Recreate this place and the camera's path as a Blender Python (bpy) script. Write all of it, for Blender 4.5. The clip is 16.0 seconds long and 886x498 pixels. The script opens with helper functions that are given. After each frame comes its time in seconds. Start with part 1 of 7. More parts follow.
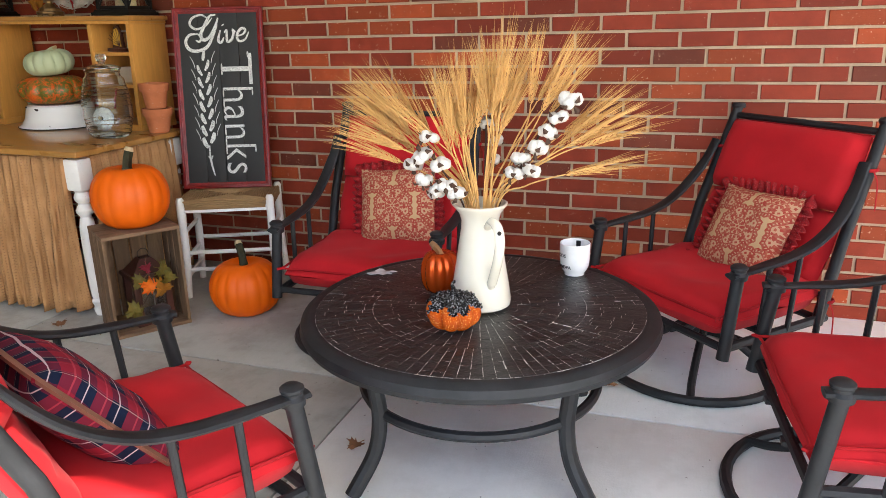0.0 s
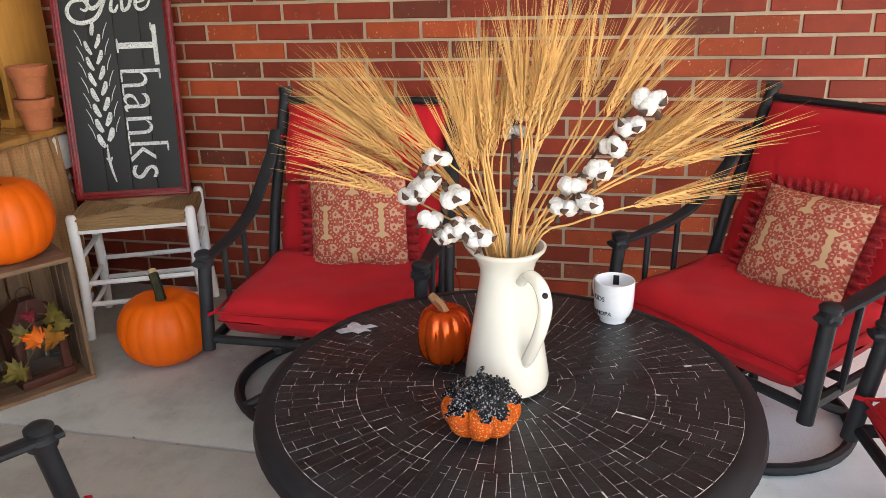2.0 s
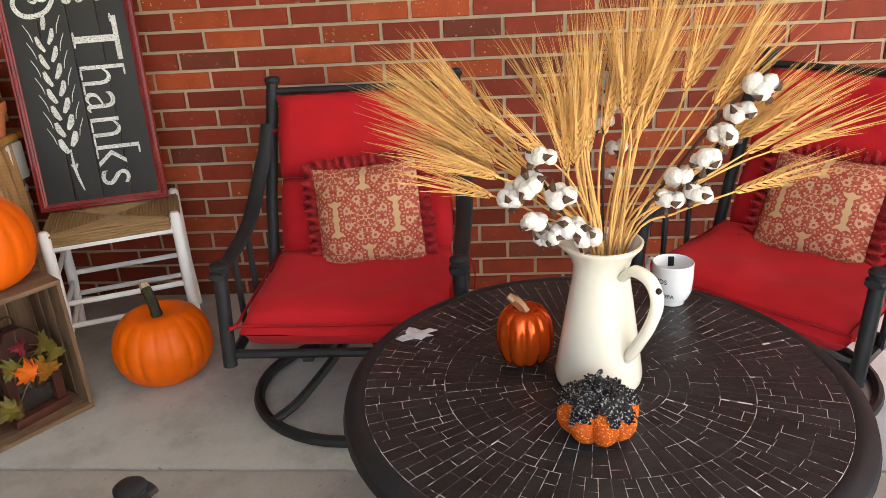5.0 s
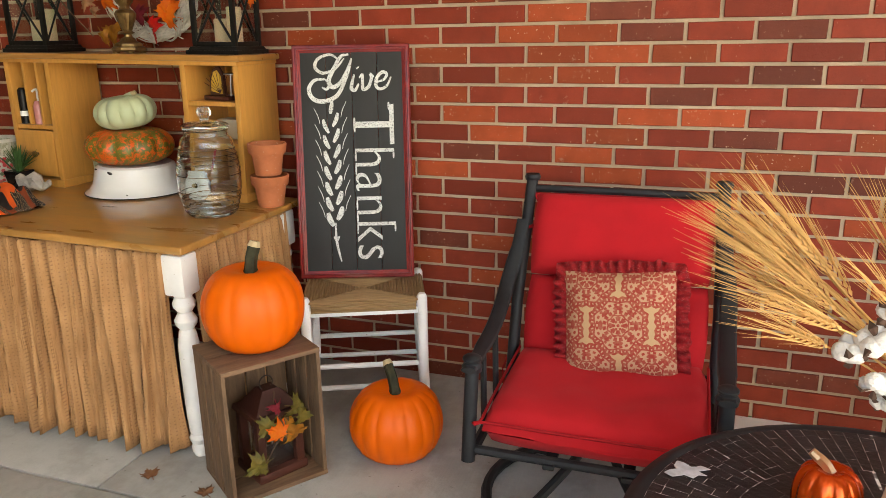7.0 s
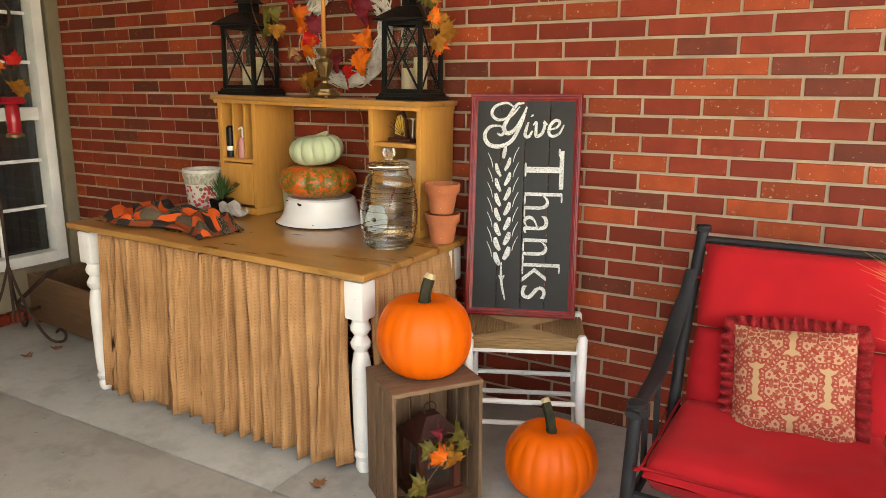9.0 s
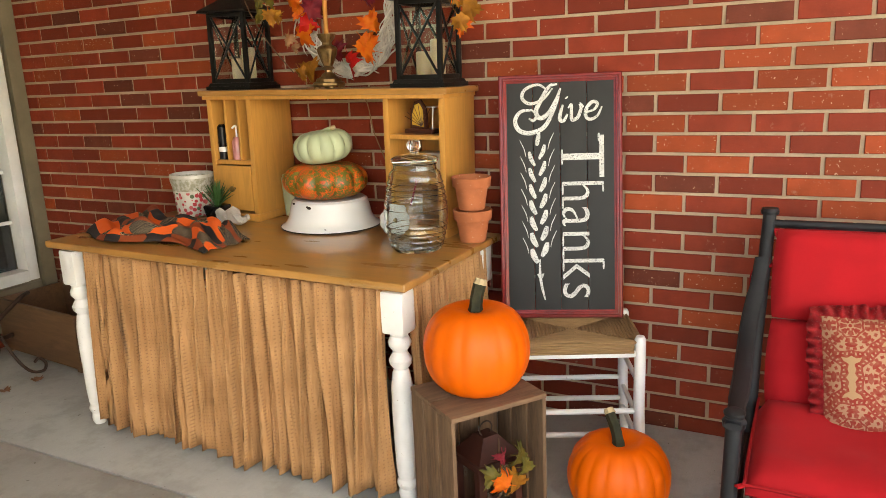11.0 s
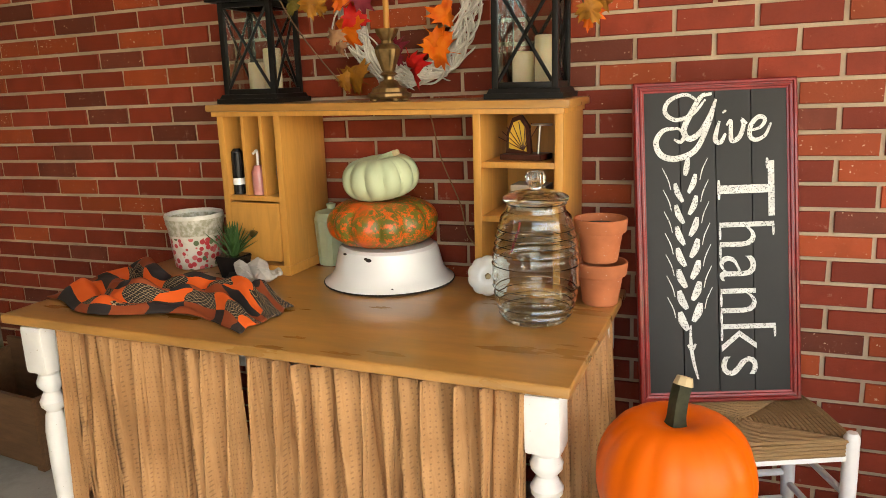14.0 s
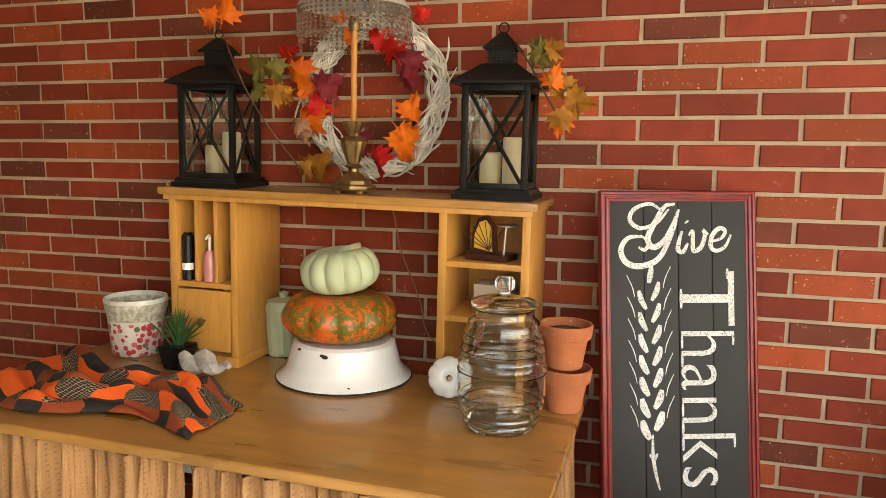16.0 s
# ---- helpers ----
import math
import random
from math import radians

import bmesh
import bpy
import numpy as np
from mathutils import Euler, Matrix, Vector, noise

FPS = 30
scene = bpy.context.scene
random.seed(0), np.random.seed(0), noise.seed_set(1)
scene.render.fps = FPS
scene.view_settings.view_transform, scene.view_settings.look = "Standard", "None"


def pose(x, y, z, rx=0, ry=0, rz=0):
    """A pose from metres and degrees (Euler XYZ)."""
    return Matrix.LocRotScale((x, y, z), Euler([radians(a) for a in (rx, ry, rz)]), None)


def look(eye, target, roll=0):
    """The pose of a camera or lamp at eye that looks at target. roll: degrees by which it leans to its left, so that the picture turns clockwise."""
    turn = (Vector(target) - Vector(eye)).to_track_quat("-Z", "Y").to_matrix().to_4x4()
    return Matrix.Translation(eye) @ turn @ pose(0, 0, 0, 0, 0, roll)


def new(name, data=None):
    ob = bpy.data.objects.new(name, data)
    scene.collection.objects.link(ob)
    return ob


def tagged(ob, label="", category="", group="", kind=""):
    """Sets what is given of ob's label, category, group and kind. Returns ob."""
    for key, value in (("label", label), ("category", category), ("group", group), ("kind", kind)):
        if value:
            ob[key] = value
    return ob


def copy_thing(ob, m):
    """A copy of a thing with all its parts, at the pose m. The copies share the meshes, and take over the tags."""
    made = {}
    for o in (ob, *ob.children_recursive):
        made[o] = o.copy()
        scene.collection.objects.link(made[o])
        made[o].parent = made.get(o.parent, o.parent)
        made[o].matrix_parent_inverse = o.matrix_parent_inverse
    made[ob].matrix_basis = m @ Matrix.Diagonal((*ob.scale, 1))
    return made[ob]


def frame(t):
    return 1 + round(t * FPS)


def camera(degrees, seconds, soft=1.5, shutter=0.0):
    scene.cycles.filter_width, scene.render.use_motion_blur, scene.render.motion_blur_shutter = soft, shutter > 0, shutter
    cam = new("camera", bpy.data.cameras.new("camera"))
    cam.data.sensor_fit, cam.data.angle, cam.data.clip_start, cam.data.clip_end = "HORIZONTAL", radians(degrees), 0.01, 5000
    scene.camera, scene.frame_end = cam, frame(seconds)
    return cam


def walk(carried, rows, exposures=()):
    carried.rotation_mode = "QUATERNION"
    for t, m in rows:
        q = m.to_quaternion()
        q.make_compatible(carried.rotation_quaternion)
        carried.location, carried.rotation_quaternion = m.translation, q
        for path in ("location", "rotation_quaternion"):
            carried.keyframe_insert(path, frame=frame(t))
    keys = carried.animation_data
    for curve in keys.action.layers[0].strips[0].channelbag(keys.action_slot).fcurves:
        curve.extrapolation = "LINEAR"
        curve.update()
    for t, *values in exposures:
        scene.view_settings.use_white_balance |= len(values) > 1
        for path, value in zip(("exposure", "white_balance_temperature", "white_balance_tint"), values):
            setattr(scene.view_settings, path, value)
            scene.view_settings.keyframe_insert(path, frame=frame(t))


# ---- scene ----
cam = camera(61.9, 16.0, soft=0.85)
PATH = [
    (0, (1.408, -3.123, 1.17), (0.781, -1.315, 0.586), -1.4),
    (0.5, (1.297, -2.935, 1.162), (0.643, -1.138, 0.575), 0.4),
    (1, (1.237, -2.706, 1.193), (0.55, -0.938, 0.56), 0.8),
    (1.5, (1.16, -2.626, 1.189), (0.582, -0.832, 0.521), -0.3),
    (2, (1.049, -2.575, 1.18), (0.632, -0.742, 0.498), -1.7),
    (2.5, (0.974, -2.572, 1.188), (0.662, -0.717, 0.508), -1.8),
    (3, (0.939, -2.525, 1.182), (0.697, -0.662, 0.496), -2.5),
    (3.2, (0.921, -2.491, 1.181), (0.708, -0.629, 0.484), -3.0),
    (5.3, (0.671, -2.558, 1.237), (0.5, -0.72, 0.467), -3.4),
    (5.5, (0.649, -2.576, 1.243), (0.414, -0.736, 0.497), -3.1),
    (6, (0.591, -2.571, 1.25), (0.218, -0.73, 0.564), -2.2),
    (6.5, (0.521, -2.534, 1.282), (0.012, -0.7, 0.668), -1.7),
    (7, (0.482, -2.519, 1.29), (-0.159, -0.707, 0.735), -1.0),
    (7.5, (0.459, -2.542, 1.293), (-0.276, -0.756, 0.771), -0.2),
    (8, (0.459, -2.583, 1.304), (-0.369, -0.828, 0.823), 0.2),
    (8.5, (0.464, -2.623, 1.313), (-0.448, -0.896, 0.88), 0.1),
    (9, (0.44, -2.641, 1.298), (-0.553, -0.96, 0.864), -0.0),
    (9.2, (0.428, -2.631, 1.305), (-0.597, -0.974, 0.849), -0.3),
    (11.3, (0.006, -2.518, 1.277), (-0.88, -0.784, 0.823), -2.5),
    (11.5, (-0.054, -2.495, 1.298), (-0.948, -0.759, 0.865), -2.1),
    (12, (-0.167, -2.417, 1.299), (-1.085, -0.681, 0.92), -0.7),
    (12.5, (-0.299, -2.381, 1.305), (-1.178, -0.621, 0.947), -0.5),
    (13, (-0.455, -2.336, 1.311), (-1.235, -0.531, 0.943), -2.2),
    (13.5, (-0.585, -2.245, 1.307), (-1.353, -0.446, 0.894), -2.7),
    (14, (-0.622, -2.132, 1.286), (-1.371, -0.329, 0.851), -2.6),
    (14.5, (-0.626, -2.085, 1.303), (-1.234, -0.217, 0.922), -2.7),
    (15, (-0.659, -2.086, 1.324), (-1.159, -0.172, 1.03), -1.8),
    (15.5, (-0.69, -2.097, 1.34), (-1.21, -0.183, 1.081), -0.5),
    (16, (-0.722, -2.103, 1.364), (-1.302, -0.207, 1.101), 0.4),
]
walk(cam, [(t, look(eye, target, roll)) for t, eye, target, roll in PATH],
     [(0.0, 2.08, 6700, 12), (3.0, 2.06, 6900, 12), (6.0, 2.28, 7400, 11), (9.0, 2.51, 7650, 10), (12.0, 2.66, 7700, 11), (16.0, 2.70, 7800, 12)])

# ---- light ----
world = bpy.data.worlds.new("sky")
scene.world = world
world.use_nodes = True
wn = world.node_tree
sky = wn.nodes.new("ShaderNodeTexSky")
sky.sky_type = "NISHITA"
sky.sun_disc = False
sky.sun_elevation = radians(41)
sky.sun_rotation = radians(128)
wn.links.new(sky.outputs[0], wn.nodes["Background"].inputs[0])
wn.nodes["Background"].inputs[1].default_value = 0.15
sun = new("sun", bpy.data.lights.new("sun", "SUN"))
sun.data.energy, sun.data.angle, sun.data.color = 3.0, radians(0.6), (1.0, 0.93, 0.82)
sun.matrix_world = look((4.5, -3.5, 5.0), (0, 0, 0))

# ---- materials ----


def shader(name):
    m = bpy.data.materials.new(name)
    m.use_nodes = True
    nt = m.node_tree
    return m, nt, nt.nodes["Principled BSDF"]


def node(nt, kind, **sets):
    n = nt.nodes.new(kind)
    for key, value in sets.items():
        n.inputs[key].default_value = value
    return n


def math_node(nt, op, a, b=None):
    n = nt.nodes.new("ShaderNodeMath")
    n.operation = op
    for i, v in enumerate((a, b)):
        if v is None:
            continue
        if isinstance(v, (int, float)):
            n.inputs[i].default_value = v
        else:
            nt.links.new(v, n.inputs[i])
    return n.outputs[0]


def mix(nt, fac, a, b, blend="MIX"):
    n = nt.nodes.new("ShaderNodeMix")
    n.data_type, n.blend_type = "RGBA", blend
    for sock, v in ((n.inputs[0], fac), (n.inputs[6], a), (n.inputs[7], b)):
        if isinstance(v, (int, float)):
            sock.default_value = v
        elif isinstance(v, tuple):
            sock.default_value = (*v[:3], 1)
        else:
            nt.links.new(v, sock)
    return n.outputs[2]


def ramp(nt, fac, stops, constant=False):
    n = nt.nodes.new("ShaderNodeValToRGB")
    cr = n.color_ramp
    cr.interpolation = "CONSTANT" if constant else "LINEAR"
    while len(cr.elements) < len(stops):
        cr.elements.new(0.5)
    for e, (p, c) in zip(cr.elements, stops):
        e.position = p
        e.color = (*c, 1) if isinstance(c, tuple) else (c, c, c, 1)
    nt.links.new(fac, n.inputs[0])
    return n.outputs[0]


def coords(nt, stretch=(1, 1, 1)):
    tc = nt.nodes.new("ShaderNodeTexCoord")
    mp = nt.nodes.new("ShaderNodeMapping")
    mp.inputs["Scale"].default_value = stretch
    nt.links.new(tc.outputs["Object"], mp.inputs[0])
    return mp.outputs[0]


def noise_fac(nt, vec, scale, detail=4.0, rough=0.55):
    n = node(nt, "ShaderNodeTexNoise", Scale=scale, Detail=detail, Roughness=rough)
    nt.links.new(vec, n.inputs["Vector"])
    return n.outputs["Fac"]


def bump(nt, bsdf, height, strength=0.3, dist=0.004):
    b = node(nt, "ShaderNodeBump", Strength=strength, Distance=dist)
    nt.links.new(height, b.inputs["Height"])
    nt.links.new(b.outputs[0], bsdf.inputs["Normal"])


def surf(name, base, rough=0.6, metal=0.0, dark=0.7, light=1.2, big=6.0, fine=90.0, relief=0.25, dist=0.002,
         stretch=(1, 1, 1), rand=0.0, speck=None, coat=0.0, sheen=0.0, sub=0.0, spec=0.25):
    """A worn surface: two scales of colour variation, fine relief, optional specks (colour, amount)."""
    m, nt, b = shader(name)
    v = coords(nt, stretch)
    n1 = noise_fac(nt, v, big)
    n2 = noise_fac(nt, v, fine, 3)
    lo = tuple(c * dark for c in base)
    hi = tuple(min(1, c * light) for c in base)
    c = mix(nt, ramp(nt, n1, [(0.3, 0.0), (0.7, 1.0)]), lo, hi)
    c = mix(nt, math_node(nt, "MULTIPLY", n2, 0.5), c, tuple(x * dark for x in base))
    if rand:
        oi = nt.nodes.new("ShaderNodeObjectInfo")
        c = mix(nt, math_node(nt, "MULTIPLY", oi.outputs["Random"], rand), c, lo)
    if speck:
        s = ramp(nt, noise_fac(nt, v, fine * 1.7, 2), [(speck[1], 0.0), (speck[1] + 0.05, 1.0)])
        c = mix(nt, s, c, speck[0])
    nt.links.new(c, b.inputs["Base Color"])
    r = math_node(nt, "ADD", math_node(nt, "MULTIPLY", n1, 0.25), rough - 0.12)
    nt.links.new(r, b.inputs["Roughness"])
    b.inputs["Metallic"].default_value = metal
    b.inputs["Specular IOR Level"].default_value = spec
    b.inputs["Coat Weight"].default_value = coat
    b.inputs["Sheen Weight"].default_value = sheen
    if sub:
        b.inputs["Subsurface Weight"].default_value = sub
        b.inputs["Subsurface Radius"].default_value = (0.01, 0.006, 0.003)
    if relief:
        bump(nt, b, n2, relief, dist)
    return m


def glass_material(name, tint=(1, 1, 1), rough=0.0):
    m, nt, b = shader(name)
    b.inputs["Base Color"].default_value = (*tint, 1)
    b.inputs["Transmission Weight"].default_value = 1.0
    b.inputs["Roughness"].default_value = rough
    b.inputs["IOR"].default_value = 1.45
    return m


def wood(name, base, grain=(1, 1, 14), rough=0.45, dark=0.6, relief=0.15, coat=0.0, rand=0.0):
    """Wood with its grain along the axis of the smallest stretch."""
    m, nt, b = shader(name)
    v = coords(nt, grain)
    w = node(nt, "ShaderNodeTexNoise", Scale=5.0, Detail=6.0, Roughness=0.6, Distortion=0.8)
    nt.links.new(v, w.inputs["Vector"])
    f = noise_fac(nt, v, 30.0, 4)
    c = mix(nt, ramp(nt, w.outputs["Fac"], [(0.35, 0.0), (0.65, 1.0)]), tuple(x * dark for x in base), base)
    c = mix(nt, math_node(nt, "MULTIPLY", f, 0.45), c, tuple(x * dark * 0.9 for x in base))
    if rand:
        oi = nt.nodes.new("ShaderNodeObjectInfo")
        c = mix(nt, math_node(nt, "MULTIPLY", oi.outputs["Random"], rand), c, tuple(x * 0.45 for x in base))
    nt.links.new(c, b.inputs["Base Color"])
    b.inputs["Roughness"].default_value = rough
    b.inputs["Coat Weight"].default_value = coat
    bump(nt, b, f, relief, 0.002)
    return m


def brick_material(name, base, speck):
    m, nt, b = shader(name)
    geo = nt.nodes.new("ShaderNodeNewGeometry")
    oi = nt.nodes.new("ShaderNodeObjectInfo")
    r = math_node(nt, "FRACT", math_node(nt, "ADD", geo.outputs["Random Per Island"], oi.outputs["Random"]))
    tc = nt.nodes.new("ShaderNodeTexCoord")
    off = nt.nodes.new("ShaderNodeVectorMath")
    off.operation = "SCALE"
    nt.links.new(tc.outputs["Object"], off.inputs[0])
    off.inputs["Scale"].default_value = 1.0
    shift = nt.nodes.new("ShaderNodeVectorMath")
    nt.links.new(off.outputs[0], shift.inputs[0])
    comb = nt.nodes.new("ShaderNodeCombineXYZ")
    nt.links.new(math_node(nt, "MULTIPLY", r, 37.0), comb.inputs[1])
    nt.links.new(comb.outputs[0], shift.inputs[1])
    v = shift.outputs[0]
    big = noise_fac(nt, v, 14, 3)
    fine = noise_fac(nt, v, 160, 4, 0.7)
    c = mix(nt, r, tuple(x * 0.62 for x in base), tuple(min(1, x * 1.25) for x in base))
    c = mix(nt, ramp(nt, big, [(0.35, 0.0), (0.75, 0.55)]), c, tuple(x * 0.55 for x in base))
    c = mix(nt, math_node(nt, "MULTIPLY", fine, 0.35), c, tuple(x * 0.6 for x in base))
    sp = ramp(nt, noise_fac(nt, v, 110, 2, 0.6), [(0.74 - speck, 0.0), (0.78 - speck, 0.8)])
    c = mix(nt, sp, c, (0.62, 0.42, 0.28))
    smear = ramp(nt, noise_fac(nt, v, 26, 5, 0.7), [(0.64, 0.0), (0.74, 0.35)])
    c = mix(nt, smear, c, (0.46, 0.30, 0.21))
    nt.links.new(c, b.inputs["Base Color"])
    b.inputs["Roughness"].default_value = 0.6
    b.inputs["Specular IOR Level"].default_value = 0.22
    bump(nt, b, fine, 0.5, 0.003)
    return m


def pillow_material():
    """Tan cotton with staggered red lace medallions, each inside a toothed border."""
    m, nt, b = shader("medallion cotton")
    tc = nt.nodes.new("ShaderNodeTexCoord")
    sep = nt.nodes.new("ShaderNodeSeparateXYZ")
    nt.links.new(tc.outputs["Object"], sep.inputs[0])

    def f(op, a, c=None):
        return math_node(nt, op, a, c)

    def cell(coord, size, off):
        return f("MULTIPLY", f("SUBTRACT", f("FRACT", f("ADD", f("DIVIDE", coord, size), 0.5 + off)), 0.5), size)

    def near(value, mid, half):
        return f("LESS_THAN", f("ABSOLUTE", f("SUBTRACT", value, mid)), half)

    def medallion(off):
        """The red lines and the pale field of one family of medallions."""
        x, z = cell(sep.outputs[0], 0.182, off), cell(sep.outputs[2], 0.268, off)
        r = f("SQRT", f("ADD", f("MULTIPLY", x, x), f("MULTIPLY", z, z)))
        a = f("ARCTAN2", x, z)

        def teeth(n, phase=0.0):
            return f("PINGPONG", f("ADD", f("MULTIPLY", a, n / math.pi), 40.0 + phase), 1.0)

        star = f("SUBTRACT", r, f("MULTIPLY", teeth(8), 0.010))
        rim = f("SUBTRACT", star, f("MULTIPLY", teeth(24), 0.004))
        lines = [near(rim, 0.0738, 0.0036), near(star, 0.0640, 0.0026),
                 f("MULTIPLY", near(star, 0.0695, 0.004), f("GREATER_THAN", teeth(48), 0.4)),
                 f("MULTIPLY", near(r, 0.050, 0.0062), f("GREATER_THAN", f("SUBTRACT", teeth(8, 1.0), f("MULTIPLY", f("ABSOLUTE", f("SUBTRACT", r, 0.050)), 60.0)), 0.22)),
                 f("MULTIPLY", near(r, 0.039, 0.0055), f("GREATER_THAN", teeth(16), 0.35)),
                 f("MULTIPLY", near(r, 0.060, 0.0035), f("GREATER_THAN", teeth(24), 0.45)),
                 near(f("SUBTRACT", r, f("MULTIPLY", teeth(8), 0.005)), 0.027, 0.0026),
                 f("MULTIPLY", near(r, 0.019, 0.0060), f("GREATER_THAN", teeth(8, 1.0), 0.22)),
                 f("MULTIPLY", near(r, 0.011, 0.0030), f("GREATER_THAN", teeth(6), 0.4)), f("LESS_THAN", r, 0.0045)]
        red = lines[0]
        for ln in lines[1:]:
            red = f("MAXIMUM", red, ln)
        return red, f("LESS_THAN", star, 0.073)

    red0, in0 = medallion(0.0)
    red1, in1 = medallion(0.5)
    red = f("MAXIMUM", red0, f("MULTIPLY", red1, f("SUBTRACT", 1.0, in0)))
    field = f("MAXIMUM", in0, in1)
    v = coords(nt)
    n = noise_fac(nt, v, 260, 2)
    wear = ramp(nt, noise_fac(nt, v, 90, 3), [(0.35, 0.75), (0.6, 1.0)])
    c = mix(nt, field, (0.56, 0.36, 0.19), (0.55, 0.315, 0.185))
    c = mix(nt, f("MULTIPLY", red, wear), c, (0.36, 0.030, 0.018))
    c = mix(nt, f("MULTIPLY", n, 0.2), c, (0.30, 0.12, 0.08))
    nt.links.new(c, b.inputs["Base Color"])
    b.inputs["Roughness"].default_value = 0.9
    bump(nt, b, n, 0.3, 0.001)
    return m


def stripes(nt, coord, freq, width, phase=0.0):
    """1 on a stripe, 0 off it."""
    f = math_node(nt, "FRACT", math_node(nt, "ADD", math_node(nt, "MULTIPLY", coord, freq), phase))
    return math_node(nt, "LESS_THAN", f, width)


def plaid_material():
    m, nt, b = shader("navy plaid flannel")
    tc = nt.nodes.new("ShaderNodeTexCoord")
    sep = nt.nodes.new("ShaderNodeSeparateXYZ")
    nt.links.new(tc.outputs["Object"], sep.inputs[0])
    x, z = sep.outputs[0], sep.outputs[2]
    c = mix(nt, stripes(nt, x, 15, 0.45), (0.20, 0.014, 0.028), (0.010, 0.014, 0.034))
    d = mix(nt, stripes(nt, z, 13, 0.5), (0.24, 0.014, 0.028), (0.008, 0.012, 0.030))
    c = mix(nt, 0.55, c, d)
    c = mix(nt, math_node(nt, "MULTIPLY", stripes(nt, x, 30, 0.08, 0.22), 0.6), c, (0.25, 0.03, 0.05))
    c = mix(nt, math_node(nt, "MULTIPLY", stripes(nt, z, 13, 0.05, 0.35), 0.8), c, (0.34, 0.04, 0.06))
    c = mix(nt, math_node(nt, "MULTIPLY", stripes(nt, z, 13, 0.035, 0.75), 0.85), c, (0.5, 0.4, 0.42))
    c = mix(nt, math_node(nt, "MULTIPLY", stripes(nt, x, 15, 0.02, 0.7), 0.55), c, (0.40, 0.34, 0.30))
    nt.links.new(c, b.inputs["Base Color"])
    b.inputs["Roughness"].default_value = 0.95
    b.inputs["Specular IOR Level"].default_value = 0.1
    bump(nt, b, noise_fac(nt, coords(nt), 300, 2), 0.3, 0.001)
    return m


def buffalo_material():
    """Orange and black checked cloth with gold netting on some checks, by the cloth's own map."""
    m, nt, b = shader("orange and black checked cloth")
    uv = nt.nodes.new("ShaderNodeUVMap")
    sep = nt.nodes.new("ShaderNodeSeparateXYZ")
    nt.links.new(uv.outputs[0], sep.inputs[0])
    x, y = sep.outputs[0], sep.outputs[1]
    sx, sy = stripes(nt, x, 3.0, 0.5), stripes(nt, y, 3.0, 0.5)
    c = mix(nt, sx, (0.72, 0.098, 0.007), (0.008, 0.006, 0.006))
    d = mix(nt, sx, (0.016, 0.011, 0.011), (0.26, 0.045, 0.008))
    c = mix(nt, sy, c, d)
    n1 = math_node(nt, "MAXIMUM", stripes(nt, math_node(nt, "ADD", x, y), 38, 0.10), stripes(nt, math_node(nt, "SUBTRACT", x, y), 38, 0.10))
    net = math_node(nt, "MULTIPLY", n1, math_node(nt, "MULTIPLY", sx, math_node(nt, "SUBTRACT", 1.0, sy)))
    c = mix(nt, net, c, (0.42, 0.30, 0.17))
    nt.links.new(c, b.inputs["Base Color"])
    b.inputs["Roughness"].default_value = 0.85
    bump(nt, b, noise_fac(nt, coords(nt), 250, 2), 0.3, 0.001)
    return m


def curtain_material():
    m, nt, b = shader("dotted tan curtain cotton")
    v = coords(nt)
    vo = node(nt, "ShaderNodeTexVoronoi", Scale=78.0, Randomness=0.12)
    uv = nt.nodes.new("ShaderNodeUVMap")
    nt.links.new(uv.outputs[0], vo.inputs["Vector"])
    dots = ramp(nt, vo.outputs["Distance"], [(0.0, 1.0), (0.16, 1.0), (0.2, 0.0)])
    c = mix(nt, ramp(nt, noise_fac(nt, v, 7, 4), [(0.3, 0.0), (0.7, 1.0)]), (0.37, 0.178, 0.066), (0.53, 0.278, 0.115))
    c = mix(nt, math_node(nt, "MULTIPLY", dots, 0.42), c, (0.10, 0.045, 0.02))
    n = noise_fac(nt, v, 320, 2)
    c = mix(nt, math_node(nt, "MULTIPLY", n, 0.35), c, (0.2, 0.11, 0.05))
    nt.links.new(c, b.inputs["Base Color"])
    b.inputs["Roughness"].default_value = 0.92
    crinkle = node(nt, "ShaderNodeTexNoise", Scale=20.0, Detail=5.0)
    nt.links.new(coords(nt, (1, 1, 0.12)), crinkle.inputs["Vector"])
    bump(nt, b, crinkle.outputs["Fac"], 1.0, 0.03)
    return m


